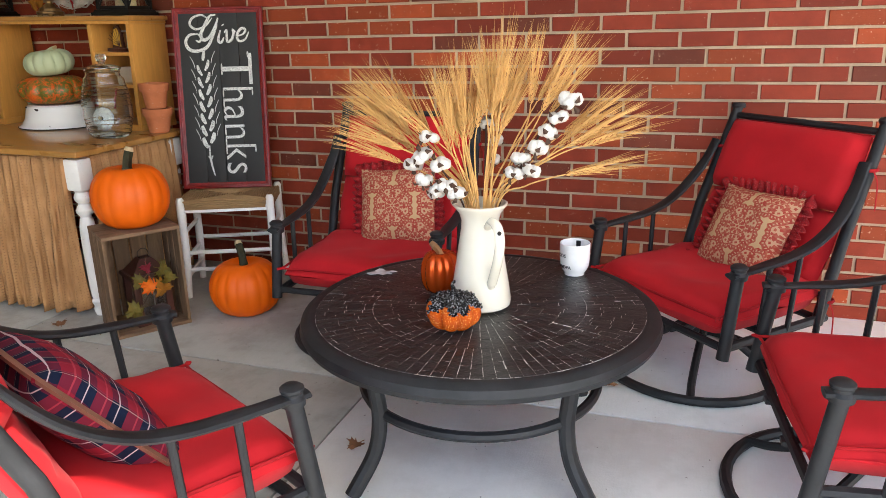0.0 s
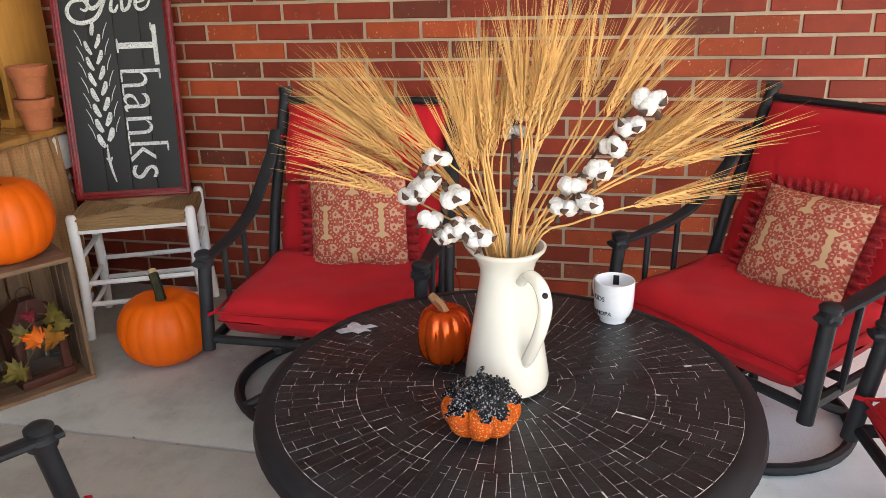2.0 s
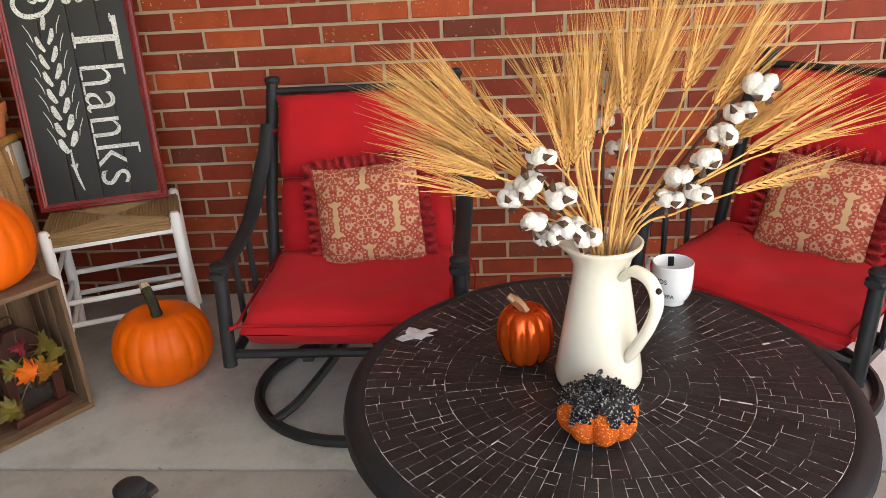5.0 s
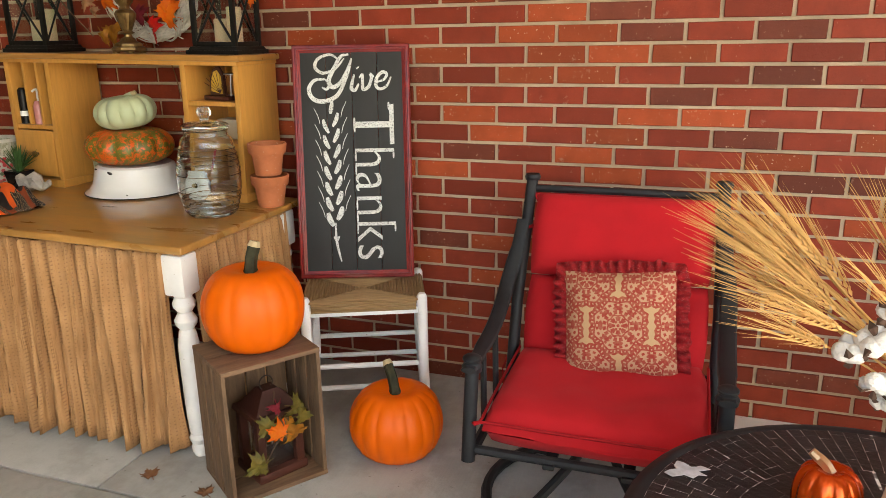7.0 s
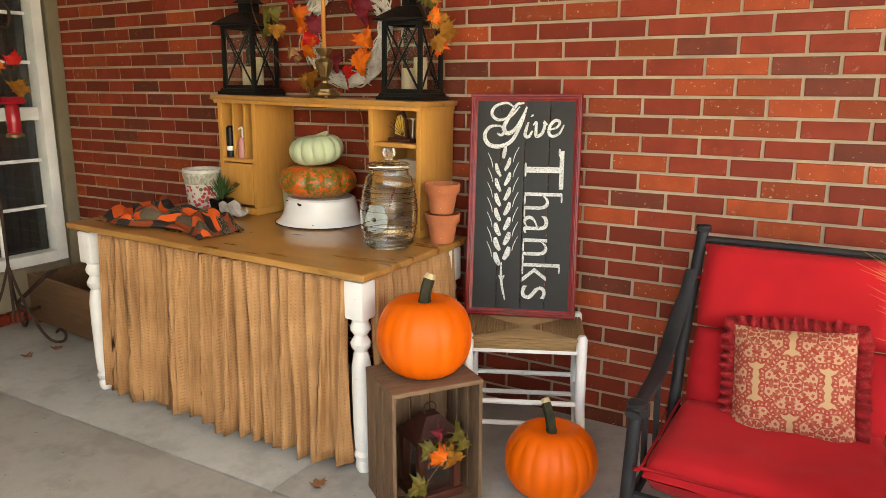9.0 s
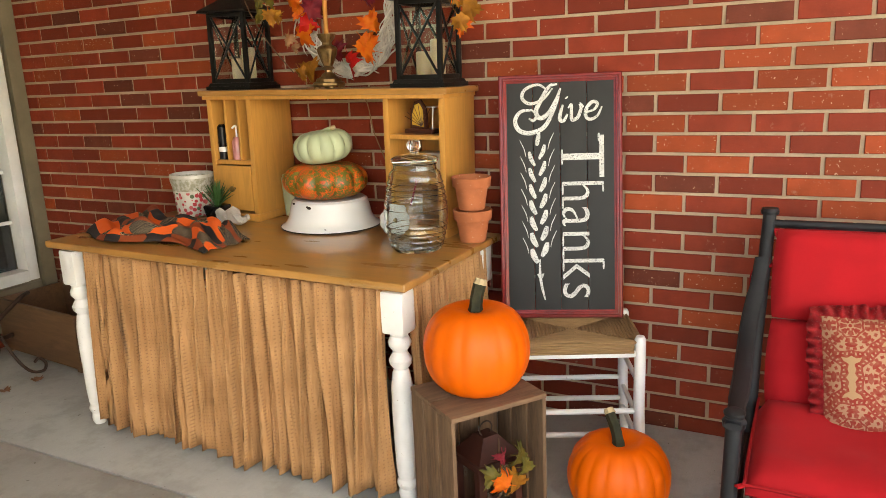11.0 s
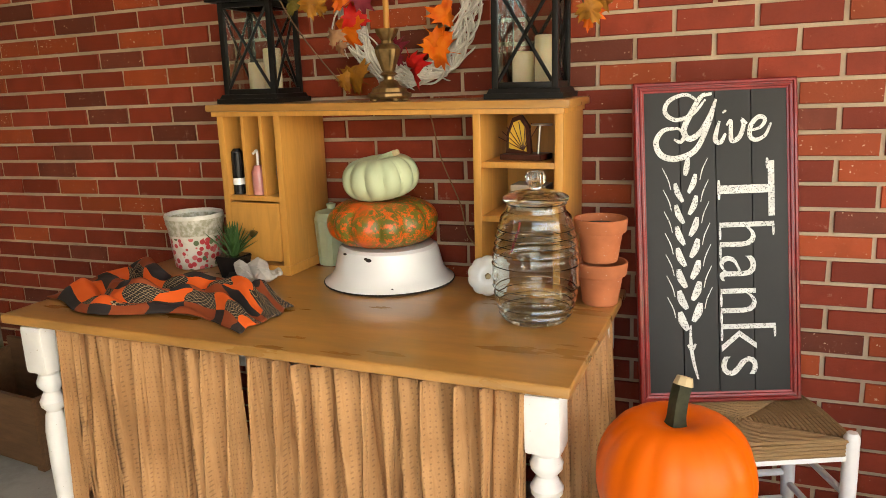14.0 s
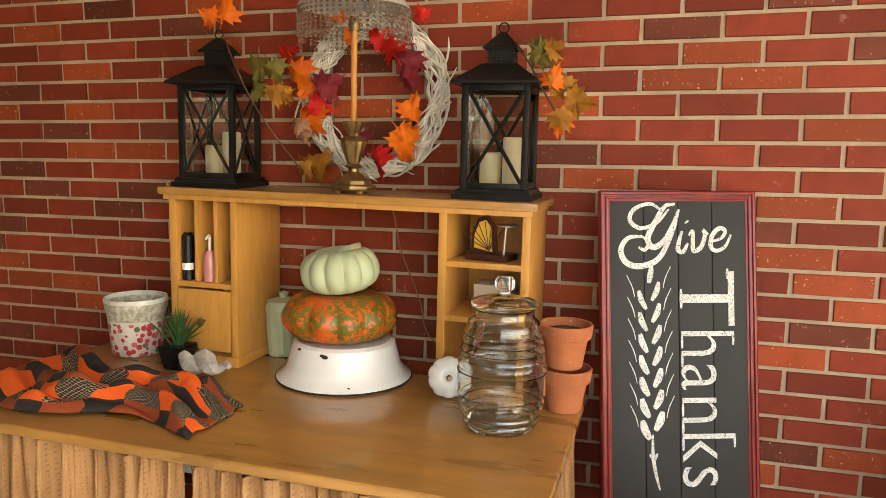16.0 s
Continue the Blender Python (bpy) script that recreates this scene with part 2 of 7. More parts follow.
def floral_material():
    m, nt, b = shader("floral glazed ceramic")
    v = coords(nt)
    c = mix(nt, ramp(nt, noise_fac(nt, v, 22, 3), [(0.45, 0.0), (0.6, 0.4)]), (0.66, 0.62, 0.54), (0.42, 0.40, 0.30))
    vo = node(nt, "ShaderNodeTexVoronoi", Scale=46.0)
    nt.links.new(v, vo.inputs["Vector"])
    sep = nt.nodes.new("ShaderNodeSeparateXYZ")
    nt.links.new(v, sep.inputs[0])
    low = math_node(nt, "LESS_THAN", sep.outputs[2], 0.118)
    band = math_node(nt, "MULTIPLY", math_node(nt, "GREATER_THAN", sep.outputs[2], 0.125), math_node(nt, "LESS_THAN", sep.outputs[2], 0.185))
    c = mix(nt, math_node(nt, "MULTIPLY", band, ramp(nt, noise_fac(nt, v, 60, 4), [(0.4, 0.2), (0.6, 0.8)])), c, (0.24, 0.23, 0.13))
    flower = math_node(nt, "MULTIPLY", ramp(nt, vo.outputs["Distance"], [(0.0, 1.0), (0.42, 1.0), (0.47, 0.0)]), low)
    tint = ramp(nt, vo.outputs["Color"], [(0.0, (0.50, 0.03, 0.04)), (0.42, (0.60, 0.12, 0.12)), (0.55, (0.10, 0.14, 0.06)), (0.70, (0.50, 0.06, 0.07))], True)
    c = mix(nt, flower, c, tint)
    nt.links.new(c, b.inputs["Base Color"])
    b.inputs["Roughness"].default_value = 0.35
    return m


def turban_material():
    m, nt, b = shader("green-mottled orange squash skin")
    v = coords(nt)
    n = noise_fac(nt, v, 8, 3)
    fine = noise_fac(nt, v, 62, 5, 0.78)
    c = mix(nt, noise_fac(nt, v, 5, 2), (0.62, 0.07, 0.006), (0.72, 0.13, 0.012))
    k = math_node(nt, "MULTIPLY", ramp(nt, n, [(0.34, 0.0), (0.5, 1.0)]), ramp(nt, fine, [(0.44, 0.0), (0.5, 1.0)]))
    c = mix(nt, k, c, (0.12, 0.12, 0.016))
    nt.links.new(c, b.inputs["Base Color"])
    b.inputs["Roughness"].default_value = 0.42
    bump(nt, b, fine, 0.3, 0.003)
    return m


def leaf_material(name, a, c2):
    m, nt, b = shader(name)
    v = coords(nt)
    oi = nt.nodes.new("ShaderNodeObjectInfo")
    c = mix(nt, ramp(nt, noise_fac(nt, v, 24, 4), [(0.35, 0.0), (0.65, 1.0)]), a, c2)
    c = mix(nt, math_node(nt, "MULTIPLY", oi.outputs["Random"], 0.35), c, tuple(x * 0.55 for x in a))
    nt.links.new(c, b.inputs["Base Color"])
    b.inputs["Roughness"].default_value = 0.6
    b.inputs["Specular IOR Level"].default_value = 0.2
    b.inputs["Subsurface Weight"].default_value = 0.15
    b.inputs["Subsurface Radius"].default_value = (0.01, 0.006, 0.002)
    bump(nt, b, noise_fac(nt, v, 90, 2), 0.4, 0.002)
    return m


def concrete_material(name, base, grime):
    m, nt, b = shader(name)
    tc = nt.nodes.new("ShaderNodeTexCoord")
    v = tc.outputs["Object"]
    brush = nt.nodes.new("ShaderNodeMapping")
    brush.inputs["Scale"].default_value = (40, 2.5, 1)
    nt.links.new(v, brush.inputs[0])
    broom = noise_fac(nt, brush.outputs[0], 4, 4, 0.6)
    big = noise_fac(nt, v, 1.7, 5, 0.6)
    mid = noise_fac(nt, v, 9, 4, 0.6)
    fine = noise_fac(nt, v, 130, 3, 0.7)
    c = mix(nt, ramp(nt, big, [(0.3, 0.0), (0.7, 1.0)]), tuple(x * (1 - 0.28 * grime) for x in base), tuple(x * (1 + 0.12 * grime) for x in base))
    c = mix(nt, ramp(nt, mid, [(0.5, 0.0), (0.75, 0.4 * grime)]), c, (base[0] * 0.6, base[1] * 0.52, base[2] * 0.46))
    c = mix(nt, math_node(nt, "MULTIPLY", fine, 0.35), c, tuple(x * (1 - 0.45 * grime) for x in base))
    c = mix(nt, math_node(nt, "MULTIPLY", broom, 0.35), c, tuple(min(0.92, x * 1.25) for x in base))
    wash = noise_fac(nt, v, 3.4, 6, 0.7)
    c = mix(nt, ramp(nt, wash, [(0.40, 0.34 * grime), (0.5, 0.0), (0.56, 0.0), (0.68, 0.28 * grime)]), c, (base[0] * 0.55, base[1] * 0.53, base[2] * 0.5))
    spots = ramp(nt, noise_fac(nt, v, 46, 2), [(0.72, 0.0), (0.75, 0.6)])
    c = mix(nt, spots, c, (0.08, 0.06, 0.05))
    nt.links.new(c, b.inputs["Base Color"])
    b.inputs["Roughness"].default_value = 0.8
    bump(nt, b, math_node(nt, "ADD", broom, fine), 0.35, 0.003)
    return m


def mirror_copper():
    m, nt, b = shader("metallic copper glaze")
    v = coords(nt)
    c = mix(nt, noise_fac(nt, v, 12), (0.56, 0.05, 0.006), (0.74, 0.12, 0.012))
    nt.links.new(c, b.inputs["Base Color"])
    b.inputs["Metallic"].default_value = 0.65
    b.inputs["Roughness"].default_value = 0.2
    return m


def glitter(name, base, spark):
    m, nt, b = shader(name)
    v = coords(nt)
    vo = node(nt, "ShaderNodeTexVoronoi", Scale=420.0)
    nt.links.new(v, vo.inputs["Vector"])
    lum = ramp(nt, vo.outputs["Color"], [(0.0, 0.0), (0.72, 0.0), (0.8, 1.0)])
    c = mix(nt, lum, base, spark)
    nt.links.new(c, b.inputs["Base Color"])
    b.inputs["Roughness"].default_value = 0.24
    b.inputs["Specular IOR Level"].default_value = 0.5
    bump(nt, b, vo.outputs["Distance"], 0.9, 0.003)
    return m


M_BRICK = [brick_material("red clay brick", (0.265, 0.037, 0.016), 0.0),
           brick_material("orange clay brick", (0.38, 0.066, 0.020), 0.07),
           brick_material("brown burnt brick", (0.175, 0.038, 0.020), 0.05)]
M_MORTAR = surf("grey-buff mortar", (0.49, 0.365, 0.25), 0.9, big=5, fine=120, relief=0.6, dist=0.004)
# second slab: paler concrete, its colour lifted further for daylight from the east
M_SLAB = [concrete_material("brushed grey concrete", (0.45, 0.445, 0.405), 1.0), concrete_material("pale grey concrete brightened for east daylight", (0.85, 0.88, 0.85), 0.40)]
M_JOINT = surf("dirt in the joint", (0.07, 0.055, 0.04), 0.95)
M_RED = surf("red outdoor cushion fabric", (0.50, 0.013, 0.019), 0.9, dark=0.82, light=1.12, big=5, fine=420, relief=0.2, dist=0.0008, sheen=0.03, spec=0.2)
M_PIPE = surf("red piping", (0.36, 0.008, 0.012), 0.85, fine=300)
M_METAL = surf("charcoal powder-coated metal", (0.020, 0.021, 0.023), 0.5, metal=0.1, dark=0.7, light=1.4, big=14, fine=240, relief=0.2, dist=0.0006)
M_TILE = surf("dark slate tile", (0.019, 0.0195, 0.0205), 0.36, dark=0.5, light=1.8, big=16, fine=70, relief=0.6, dist=0.003, rand=0.5, spec=0.34)
M_GROUT = surf("worn dark grout with pale scuffs", (0.13, 0.127, 0.122), 0.7, dark=0.25, light=2.2, big=14, fine=30, speck=((0.70, 0.69, 0.68), 0.47))
M_PILLOW = pillow_material()
M_FRINGE = surf("red and white fringe yarn", (0.36, 0.018, 0.022), 0.95, dark=0.5, light=1.5, big=60, fine=500, speck=((0.58, 0.38, 0.32), 0.66))
M_PLAID = plaid_material()
M_BROWNTRIM = surf("brown flannel trim", (0.22, 0.10, 0.065), 0.95, fine=300)
M_ENAMEL = surf("cream enamel", (0.80, 0.75, 0.62), 0.22, dark=0.93, light=1.03, big=5, fine=20, relief=0.03, coat=0.3)
M_WHITEENAMEL = surf("white enamel", (0.80, 0.79, 0.76), 0.18, dark=0.93, light=1.03, big=5, fine=20, relief=0.02, coat=0.4)
M_CHIPPED = surf("chipped dark iron", (0.03, 0.022, 0.018), 0.7)
M_WHEAT = surf("dried golden wheat", (0.74, 0.42, 0.145), 0.75, dark=0.72, light=1.25, big=30, fine=200, rand=0.4)
M_COTTON = surf("cotton fluff", (0.70, 0.66, 0.60), 0.98, dark=0.9, light=1.05, big=30, fine=120, relief=0.8, dist=0.006)
M_HUSK = surf("dark dry husk", (0.085, 0.046, 0.03), 0.8)
M_PUMPKIN = surf("orange pumpkin skin", (0.80, 0.125, 0.003), 0.46, dark=0.84, light=1.1, big=4, fine=26, relief=0.12, dist=0.004)
M_STEM = surf("dry green-brown stem", (0.035, 0.034, 0.016), 0.8, dark=0.4, light=1.6, big=30, fine=110, relief=0.7)
M_STEMTIP = surf("pale cut stem end", (0.55, 0.42, 0.24), 0.85)
M_SQUASH = surf("pale green squash skin", (0.45, 0.50, 0.31), 0.45, dark=0.86, light=1.08, big=10, fine=40, relief=0.15)
M_TURBAN = turban_material()
M_COPPER = mirror_copper()
M_GOLD = surf("pale gold stem", (0.55, 0.33, 0.17), 0.35, metal=0.8)
M_GLIT_O = glitter("orange glitter", (0.64, 0.095, 0.002), (0.95, 0.34, 0.05))
M_GLIT_B = glitter("black glitter", (0.004, 0.004, 0.005), (0.42, 0.41, 0.42))
M_OAK = wood("honey oak", (0.62, 0.29, 0.065), (9, 9, 1), 0.4, 0.78, 0.08, 0.2)
M_OAKTOP = surf("worn varnished oak top", (0.43, 0.205, 0.052), 0.30, dark=0.66, light=1.22, big=5, fine=34, relief=0.04, stretch=(0.8, 3.2, 3.2), coat=0.35, spec=0.45)
M_WHITE = surf("white painted wood", (0.78, 0.76, 0.72), 0.45, dark=0.88, light=1.04, big=9, fine=60, relief=0.1, speck=((0.45, 0.38, 0.3), 0.71))
M_CURTAIN = curtain_material()
M_CRATE = wood("weathered crate board", (0.24, 0.135, 0.068), (9, 9, 1.2), 0.85, 0.45, 0.5, rand=0.35)
M_CRATETOP = wood("weathered crate plank", (0.26, 0.145, 0.075), (1.2, 9, 9), 0.85, 0.45, 0.5, rand=0.35)
M_RUSH = wood("woven rush", (0.38, 0.225, 0.095), (2, 60, 60), 0.85, 0.6, 0.8)
M_BOARD = surf("black chalkboard paint", (0.030, 0.030, 0.029), 0.62, dark=0.85, light=1.15, big=4, fine=80, relief=0.08)
M_SIGNRED = surf("dark red moulded frame paint", (0.22, 0.014, 0.012), 0.35, dark=0.6, light=1.25, big=20, fine=60, relief=0.1, coat=0.2)
M_CHALK = surf("white chalk paint", (0.64, 0.64, 0.61), 0.9, dark=0.8, big=40, fine=170, speck=((0.12, 0.12, 0.12), 0.58))
M_TERRA = surf("terracotta", (0.46, 0.145, 0.06), 0.85, dark=0.75, light=1.2, big=12, fine=90, relief=0.2, speck=((0.6, 0.45, 0.36), 0.7))
M_SOIL = surf("dry soil", (0.05, 0.035, 0.025), 1.0, relief=0.8, dist=0.01)
M_GLASS = glass_material("clear jar glass", (0.93, 0.98, 0.97))
M_PANE = glass_material("clear pane", (0.98, 1, 1))
M_BLACK = surf("black painted lantern metal", (0.009, 0.008, 0.007), 0.42, metal=0.2, big=12, fine=200)
M_WAX = surf("ivory wax", (0.80, 0.66, 0.42), 0.5, dark=0.92, light=1.04, big=10, relief=0.03, sub=0.3)
M_TWIG = surf("whitewashed twig", (0.80, 0.74, 0.64), 0.85, dark=0.62, light=1.2, big=25, fine=200, rand=0.3)
M_BRONZE = surf("antique gold metal", (0.30, 0.19, 0.08), 0.4, metal=0.85, dark=0.4, light=1.4, big=40, fine=160)
M_AMBER = surf("amber candle wax", (0.62, 0.27, 0.06), 0.5, sub=0.3)
M_BEAD = glass_material("smoky glass beads", (0.62, 0.52, 0.42), 0.1)
M_LEAF = {"orange": leaf_material("orange maple leaf", (0.66, 0.10, 0.006), (0.74, 0.19, 0.014)),
          "red": leaf_material("red maple leaf", (0.50, 0.008, 0.010), (0.66, 0.03, 0.015)),
          "wine": leaf_material("wine maple leaf", (0.14, 0.01, 0.02), (0.24, 0.02, 0.03)),
          "gold": leaf_material("gold maple leaf", (0.36, 0.145, 0.014), (0.20, 0.075, 0.012)),
          "green": leaf_material("faded green maple leaf", (0.085, 0.075, 0.014), (0.19, 0.13, 0.022)),
          "brown": leaf_material("dry brown leaf", (0.22, 0.10, 0.05), (0.30, 0.15, 0.07))}
M_VINE = surf("brown vine wire", (0.10, 0.055, 0.03), 0.8)
M_FLORAL = floral_material()
M_GREEN = surf("green plastic leaf", (0.045, 0.11, 0.03), 0.5, dark=0.6, light=1.5, rand=0.4)
M_CELADON = surf("celadon green glaze", (0.40, 0.46, 0.30), 0.35, dark=0.85)
M_CLOTH = buffalo_material()
M_SHELL = surf("grey-white shell", (0.55, 0.50, 0.44), 0.5, dark=0.55, big=30, fine=120, relief=0.6)
M_SIDING = surf("beige vinyl siding", (0.25, 0.21, 0.14), 0.6, dark=0.92, light=1.06, big=3, fine=100, relief=0.1)
M_TRIM = surf("olive-tan painted trim", (0.20, 0.17, 0.11), 0.6, dark=0.85)
M_VINYL = surf("white vinyl", (0.75, 0.75, 0.72), 0.4, dark=0.94)
# room wall and drape: the unlit interior's shade is put into these colours
M_DARKROOM = surf("room wall with dimness in its colour", (0.03, 0.032, 0.031), 0.9)
M_DRAPE_DIMMED = surf("grey curtain", (0.05, 0.056, 0.056), 0.95)
M_RUST = surf("rusty wrought iron", (0.055, 0.032, 0.022), 0.7, metal=0.3, dark=0.5, light=1.5, big=30)
M_FEEDER = surf("red feeder glass", (0.40, 0.015, 0.025), 0.2, coat=0.4)
M_CHEST = wood("brown chest wood", (0.17, 0.085, 0.038), (1, 9, 9), 0.55, 0.6, 0.2)
M_WICKER = wood("tan wicker", (0.32, 0.21, 0.10), (30, 30, 5), 0.8, 0.5, 0.6)
M_CEIL = surf("white porch ceiling paint", (0.72, 0.70, 0.66), 0.7, dark=0.95)
M_GRASS = surf("autumn lawn", (0.10, 0.12, 0.035), 0.95, dark=0.6, light=1.5, big=0.8, fine=30, relief=0.8, dist=0.03)
M_DRIVE = surf("sunlit concrete drive", (0.45, 0.43, 0.39), 0.85, big=0.7, fine=40)
M_CERAMIC = surf("white glazed mug ceramic", (0.80, 0.79, 0.77), 0.15, dark=0.96, relief=0.0, coat=0.3)
M_INK = surf("black print", (0.02, 0.02, 0.02), 0.5)
M_FOIL = surf("torn silver-white label", (0.62, 0.63, 0.64), 0.35, dark=0.6, big=40)
M_BOTTLE = surf("black plastic bottle", (0.012, 0.012, 0.013), 0.25)
M_SOAP = surf("pink soap", (0.55, 0.22, 0.2), 0.25, coat=0.3)
M_BOX = surf("cream cardboard", (0.60, 0.50, 0.36), 0.8)
M_RIBBON = surf("red ribbon", (0.42, 0.015, 0.02), 0.6)
M_YELLOW = surf("dark brown lacquer", (0.06, 0.018, 0.012), 0.35)
M_SCALEFACE = surf("yellow printed dial", (0.70, 0.42, 0.06), 0.5)
M_STEEL = surf("dull steel", (0.45, 0.44, 0.42), 0.35, metal=0.9)
M_CORD = surf("brown lamp cord", (0.30, 0.17, 0.08), 0.7)

# ---- building helpers ----


def finish(bm, name, material, angle=35):
    me = bpy.data.meshes.new(name)
    bm.normal_update()
    bm.to_mesh(me)
    bm.free()
    for p in me.polygons:
        p.use_smooth = True
    me.set_sharp_from_angle(angle=radians(angle))
    for m in (material if isinstance(material, list) else [material]):
        me.materials.append(m)
    return me


def part(name, bm, material, parent=None, label="", angle=35):
    ob = new(name, finish(bm, name, material, angle))
    ob.parent = parent
    if label:
        tagged(ob, label)
    return ob


def thing(name, m, label, category, group=""):
    ob = new(name)
    ob.empty_display_size = 0.05
    ob.matrix_world = m
    return tagged(ob, label, category, group)


def solid(name, bm, material, m, label, category, group="", kind="", angle=35):
    ob = new(name, finish(bm, name, material, angle))
    ob.matrix_world = m
    return tagged(ob, label, category, group, kind)


def box(bm, c, s, bevel=0.0, m=None, seg=2):
    g = bmesh.ops.create_cube(bm, size=1.0)
    vs = g["verts"]
    bmesh.ops.scale(bm, vec=s, verts=vs)
    if bevel:
        es = list({e for v in vs for e in v.link_edges})
        g2 = bmesh.ops.bevel(bm, geom=es, offset=bevel, segments=seg, affect="EDGES", profile=0.6)
        vs = list({v for f in g2["faces"] for v in f.verts} | {v for v in vs if v.is_valid})
    bmesh.ops.translate(bm, vec=c, verts=vs)
    if m:
        bmesh.ops.transform(bm, matrix=m, verts=vs)
    return vs


def boxed(c, s, bevel=0.003, m=None):
    bm = bmesh.new()
    box(bm, c, s, bevel, m)
    return bm


def smooth_path(pts, n=6):
    """A curve through the points (Catmull-Rom), n steps between two."""
    p = [Vector(q) for q in pts]
    p = [p[0] * 2 - p[1]] + p + [p[-1] * 2 - p[-2]]
    out = []
    for i in range(1, len(p) - 2):
        a, b, c, d = p[i - 1:i + 3]
        for k in range(n):
            t = k / n
            out.append(0.5 * (2 * b + (c - a) * t + (2 * a - 5 * b + 4 * c - d) * t * t + (3 * b - a - 3 * c + d) * t ** 3))
    out.append(p[-2])
    return out


def tube(bm, pts, r, seg=8, closed=False, flat=1.0, up=(0, 0, 1)):
    """Sweeps a round (or flattened) section along the points; r is one radius or one a point."""
    pts = [Vector(q) for q in pts]
    n = len(pts)
    rs = r if isinstance(r, (list, tuple)) else [r] * n
    rings = []
    side = None
    for i, q in enumerate(pts):
        if closed:
            d = pts[(i + 1) % n] - pts[i - 1]
        else:
            d = pts[min(i + 1, n - 1)] - pts[max(i - 1, 0)]
        d.normalize()
        if side is None:
            side = d.cross(Vector(up))
            if side.length < 1e-3:
                side = d.cross(Vector((1, 0, 0)))
        side = side - d * side.dot(d)
        side.normalize()
        top = side.cross(d)
        rings.append([bm.verts.new(q + (side * math.cos(a) + top * math.sin(a) * flat) * rs[i]) for a in (2 * math.pi * k / seg for k in range(seg))])
    for i in range(n if closed else n - 1):
        a, b = rings[i], rings[(i + 1) % n]
        for k in range(seg):
            bm.faces.new((a[k], a[(k + 1) % seg], b[(k + 1) % seg], b[k]))
    if not closed:
        bm.faces.new(rings[0][::-1])
        bm.faces.new(rings[-1])
    return bm


def tubed(pts, r, seg=8, closed=False, flat=1.0, up=(0, 0, 1)):
    return tube(bmesh.new(), pts, r, seg, closed, flat, up)


def lathe(profile, seg=40, bm=None, c=(0, 0, 0), rib=None):
    """Turns (radius, z) pairs round the z axis; rib(angle, z) scales the radius."""
    bm = bm or bmesh.new()
    rings = []
    for r, z in profile:
        ring = []
        for k in range(seg):
            a = 2 * math.pi * k / seg
            s = rib(a, z) if rib else 1.0
            ring.append(bm.verts.new((c[0] + r * s * math.cos(a), c[1] + r * s * math.sin(a), c[2] + z)))
        rings.append(ring)
    for a, b in zip(rings, rings[1:]):
        for k in range(seg):
            bm.faces.new((a[k], a[(k + 1) % seg], b[(k + 1) % seg], b[k]))
    if profile[0][0] > 1e-4:
        bm.faces.new(rings[0][::-1])
    if profile[-1][0] > 1e-4:
        bm.faces.new(rings[-1])
    bmesh.ops.remove_doubles(bm, verts=bm.verts, dist=1e-5)
    return bm


def prism(bm, outline, depth, m=None):
    """An upright plate: outline of (x, z), extruded depth along y."""
    a = [bm.verts.new((x, 0, z)) for x, z in outline]
    b = [bm.verts.new((x, depth, z)) for x, z in outline]
    n = len(a)
    bm.faces.new(a)
    bm.faces.new(b[::-1])
    for k in range(n):
        bm.faces.new((a[k], b[k], b[(k + 1) % n], a[(k + 1) % n]))
    if m:
        bmesh.ops.transform(bm, matrix=m, verts=a + b)
    return bm


def cushion(w, d, h, puff=0.35, nx=14, ny=14, exp=5.0, wrinkle=0.004, seed=0):
    """A stuffed pad, w by d, h thick at most, lying on z = 0."""
    bm = bmesh.new()
    grids = []
    for sgn in (1, -1):
        g = []
        for i in range(nx + 1):
            row = []
            for j in range(ny + 1):
                u, v = 2 * i / nx - 1, 2 * j / ny - 1
                e = (1 - abs(u) ** exp) * (1 - abs(v) ** exp)
                z = h / 2 + sgn * h / 2 * max(e, 0) ** puff
                z += wrinkle * noise.noise((u * 2.5 + seed, v * 2.5, sgn)) * (1 if sgn > 0 else 0)
                k = 1 - 0.03 * (abs(u * v) ** 2)
                row.append((u * w / 2 * k, v * d / 2 * k, z))
            g.append(row)
        grids.append(g)
    vs = []
    for s, g in enumerate(grids):
        vs.append([[bm.verts.new(p) for p in row] for row in g])
    for s in (0, 1):
        for i in range(nx):
            for j in range(ny):
                q = (vs[s][i][j], vs[s][i + 1][j], vs[s][i + 1][j + 1], vs[s][i][j + 1])
                bm.faces.new(q if s == 0 else q[::-1])
    bmesh.ops.remove_doubles(bm, verts=bm.verts, dist=1e-5)
    return bm


def text_mesh(words, size, depth, shear=0.0, bold=0.0, spacing=1.0):
    cu = bpy.data.curves.new("lettering", "FONT")
    cu.body, cu.size, cu.extrude, cu.shear, cu.offset, cu.space_character = words, size, depth, shear, bold, spacing
    cu.resolution_u = 3
    ob = bpy.data.objects.new("lettering", cu)
    scene.collection.objects.link(ob)
    bpy.context.view_layer.update()
    me = bpy.data.meshes.new_from_object(ob.evaluated_get(bpy.context.evaluated_depsgraph_get()))
    bpy.data.objects.remove(ob)
    return me


# ---- the setting ----
WALL_X, SIDE_X, PITCH, COURSE, ZTOP = 5.0, -3.65, 0.2032, 0.0667, 1.19
bm = bmesh.new()
box(bm, ((SIDE_X + WALL_X) / 2, 0.118, 1.25), (WALL_X - SIDE_X, 0.22, 2.5))
wall = part("wall_north", bm, M_MORTAR)
tagged(wall, "red brick porch wall with buff mortar joints", "wall", kind="structure")

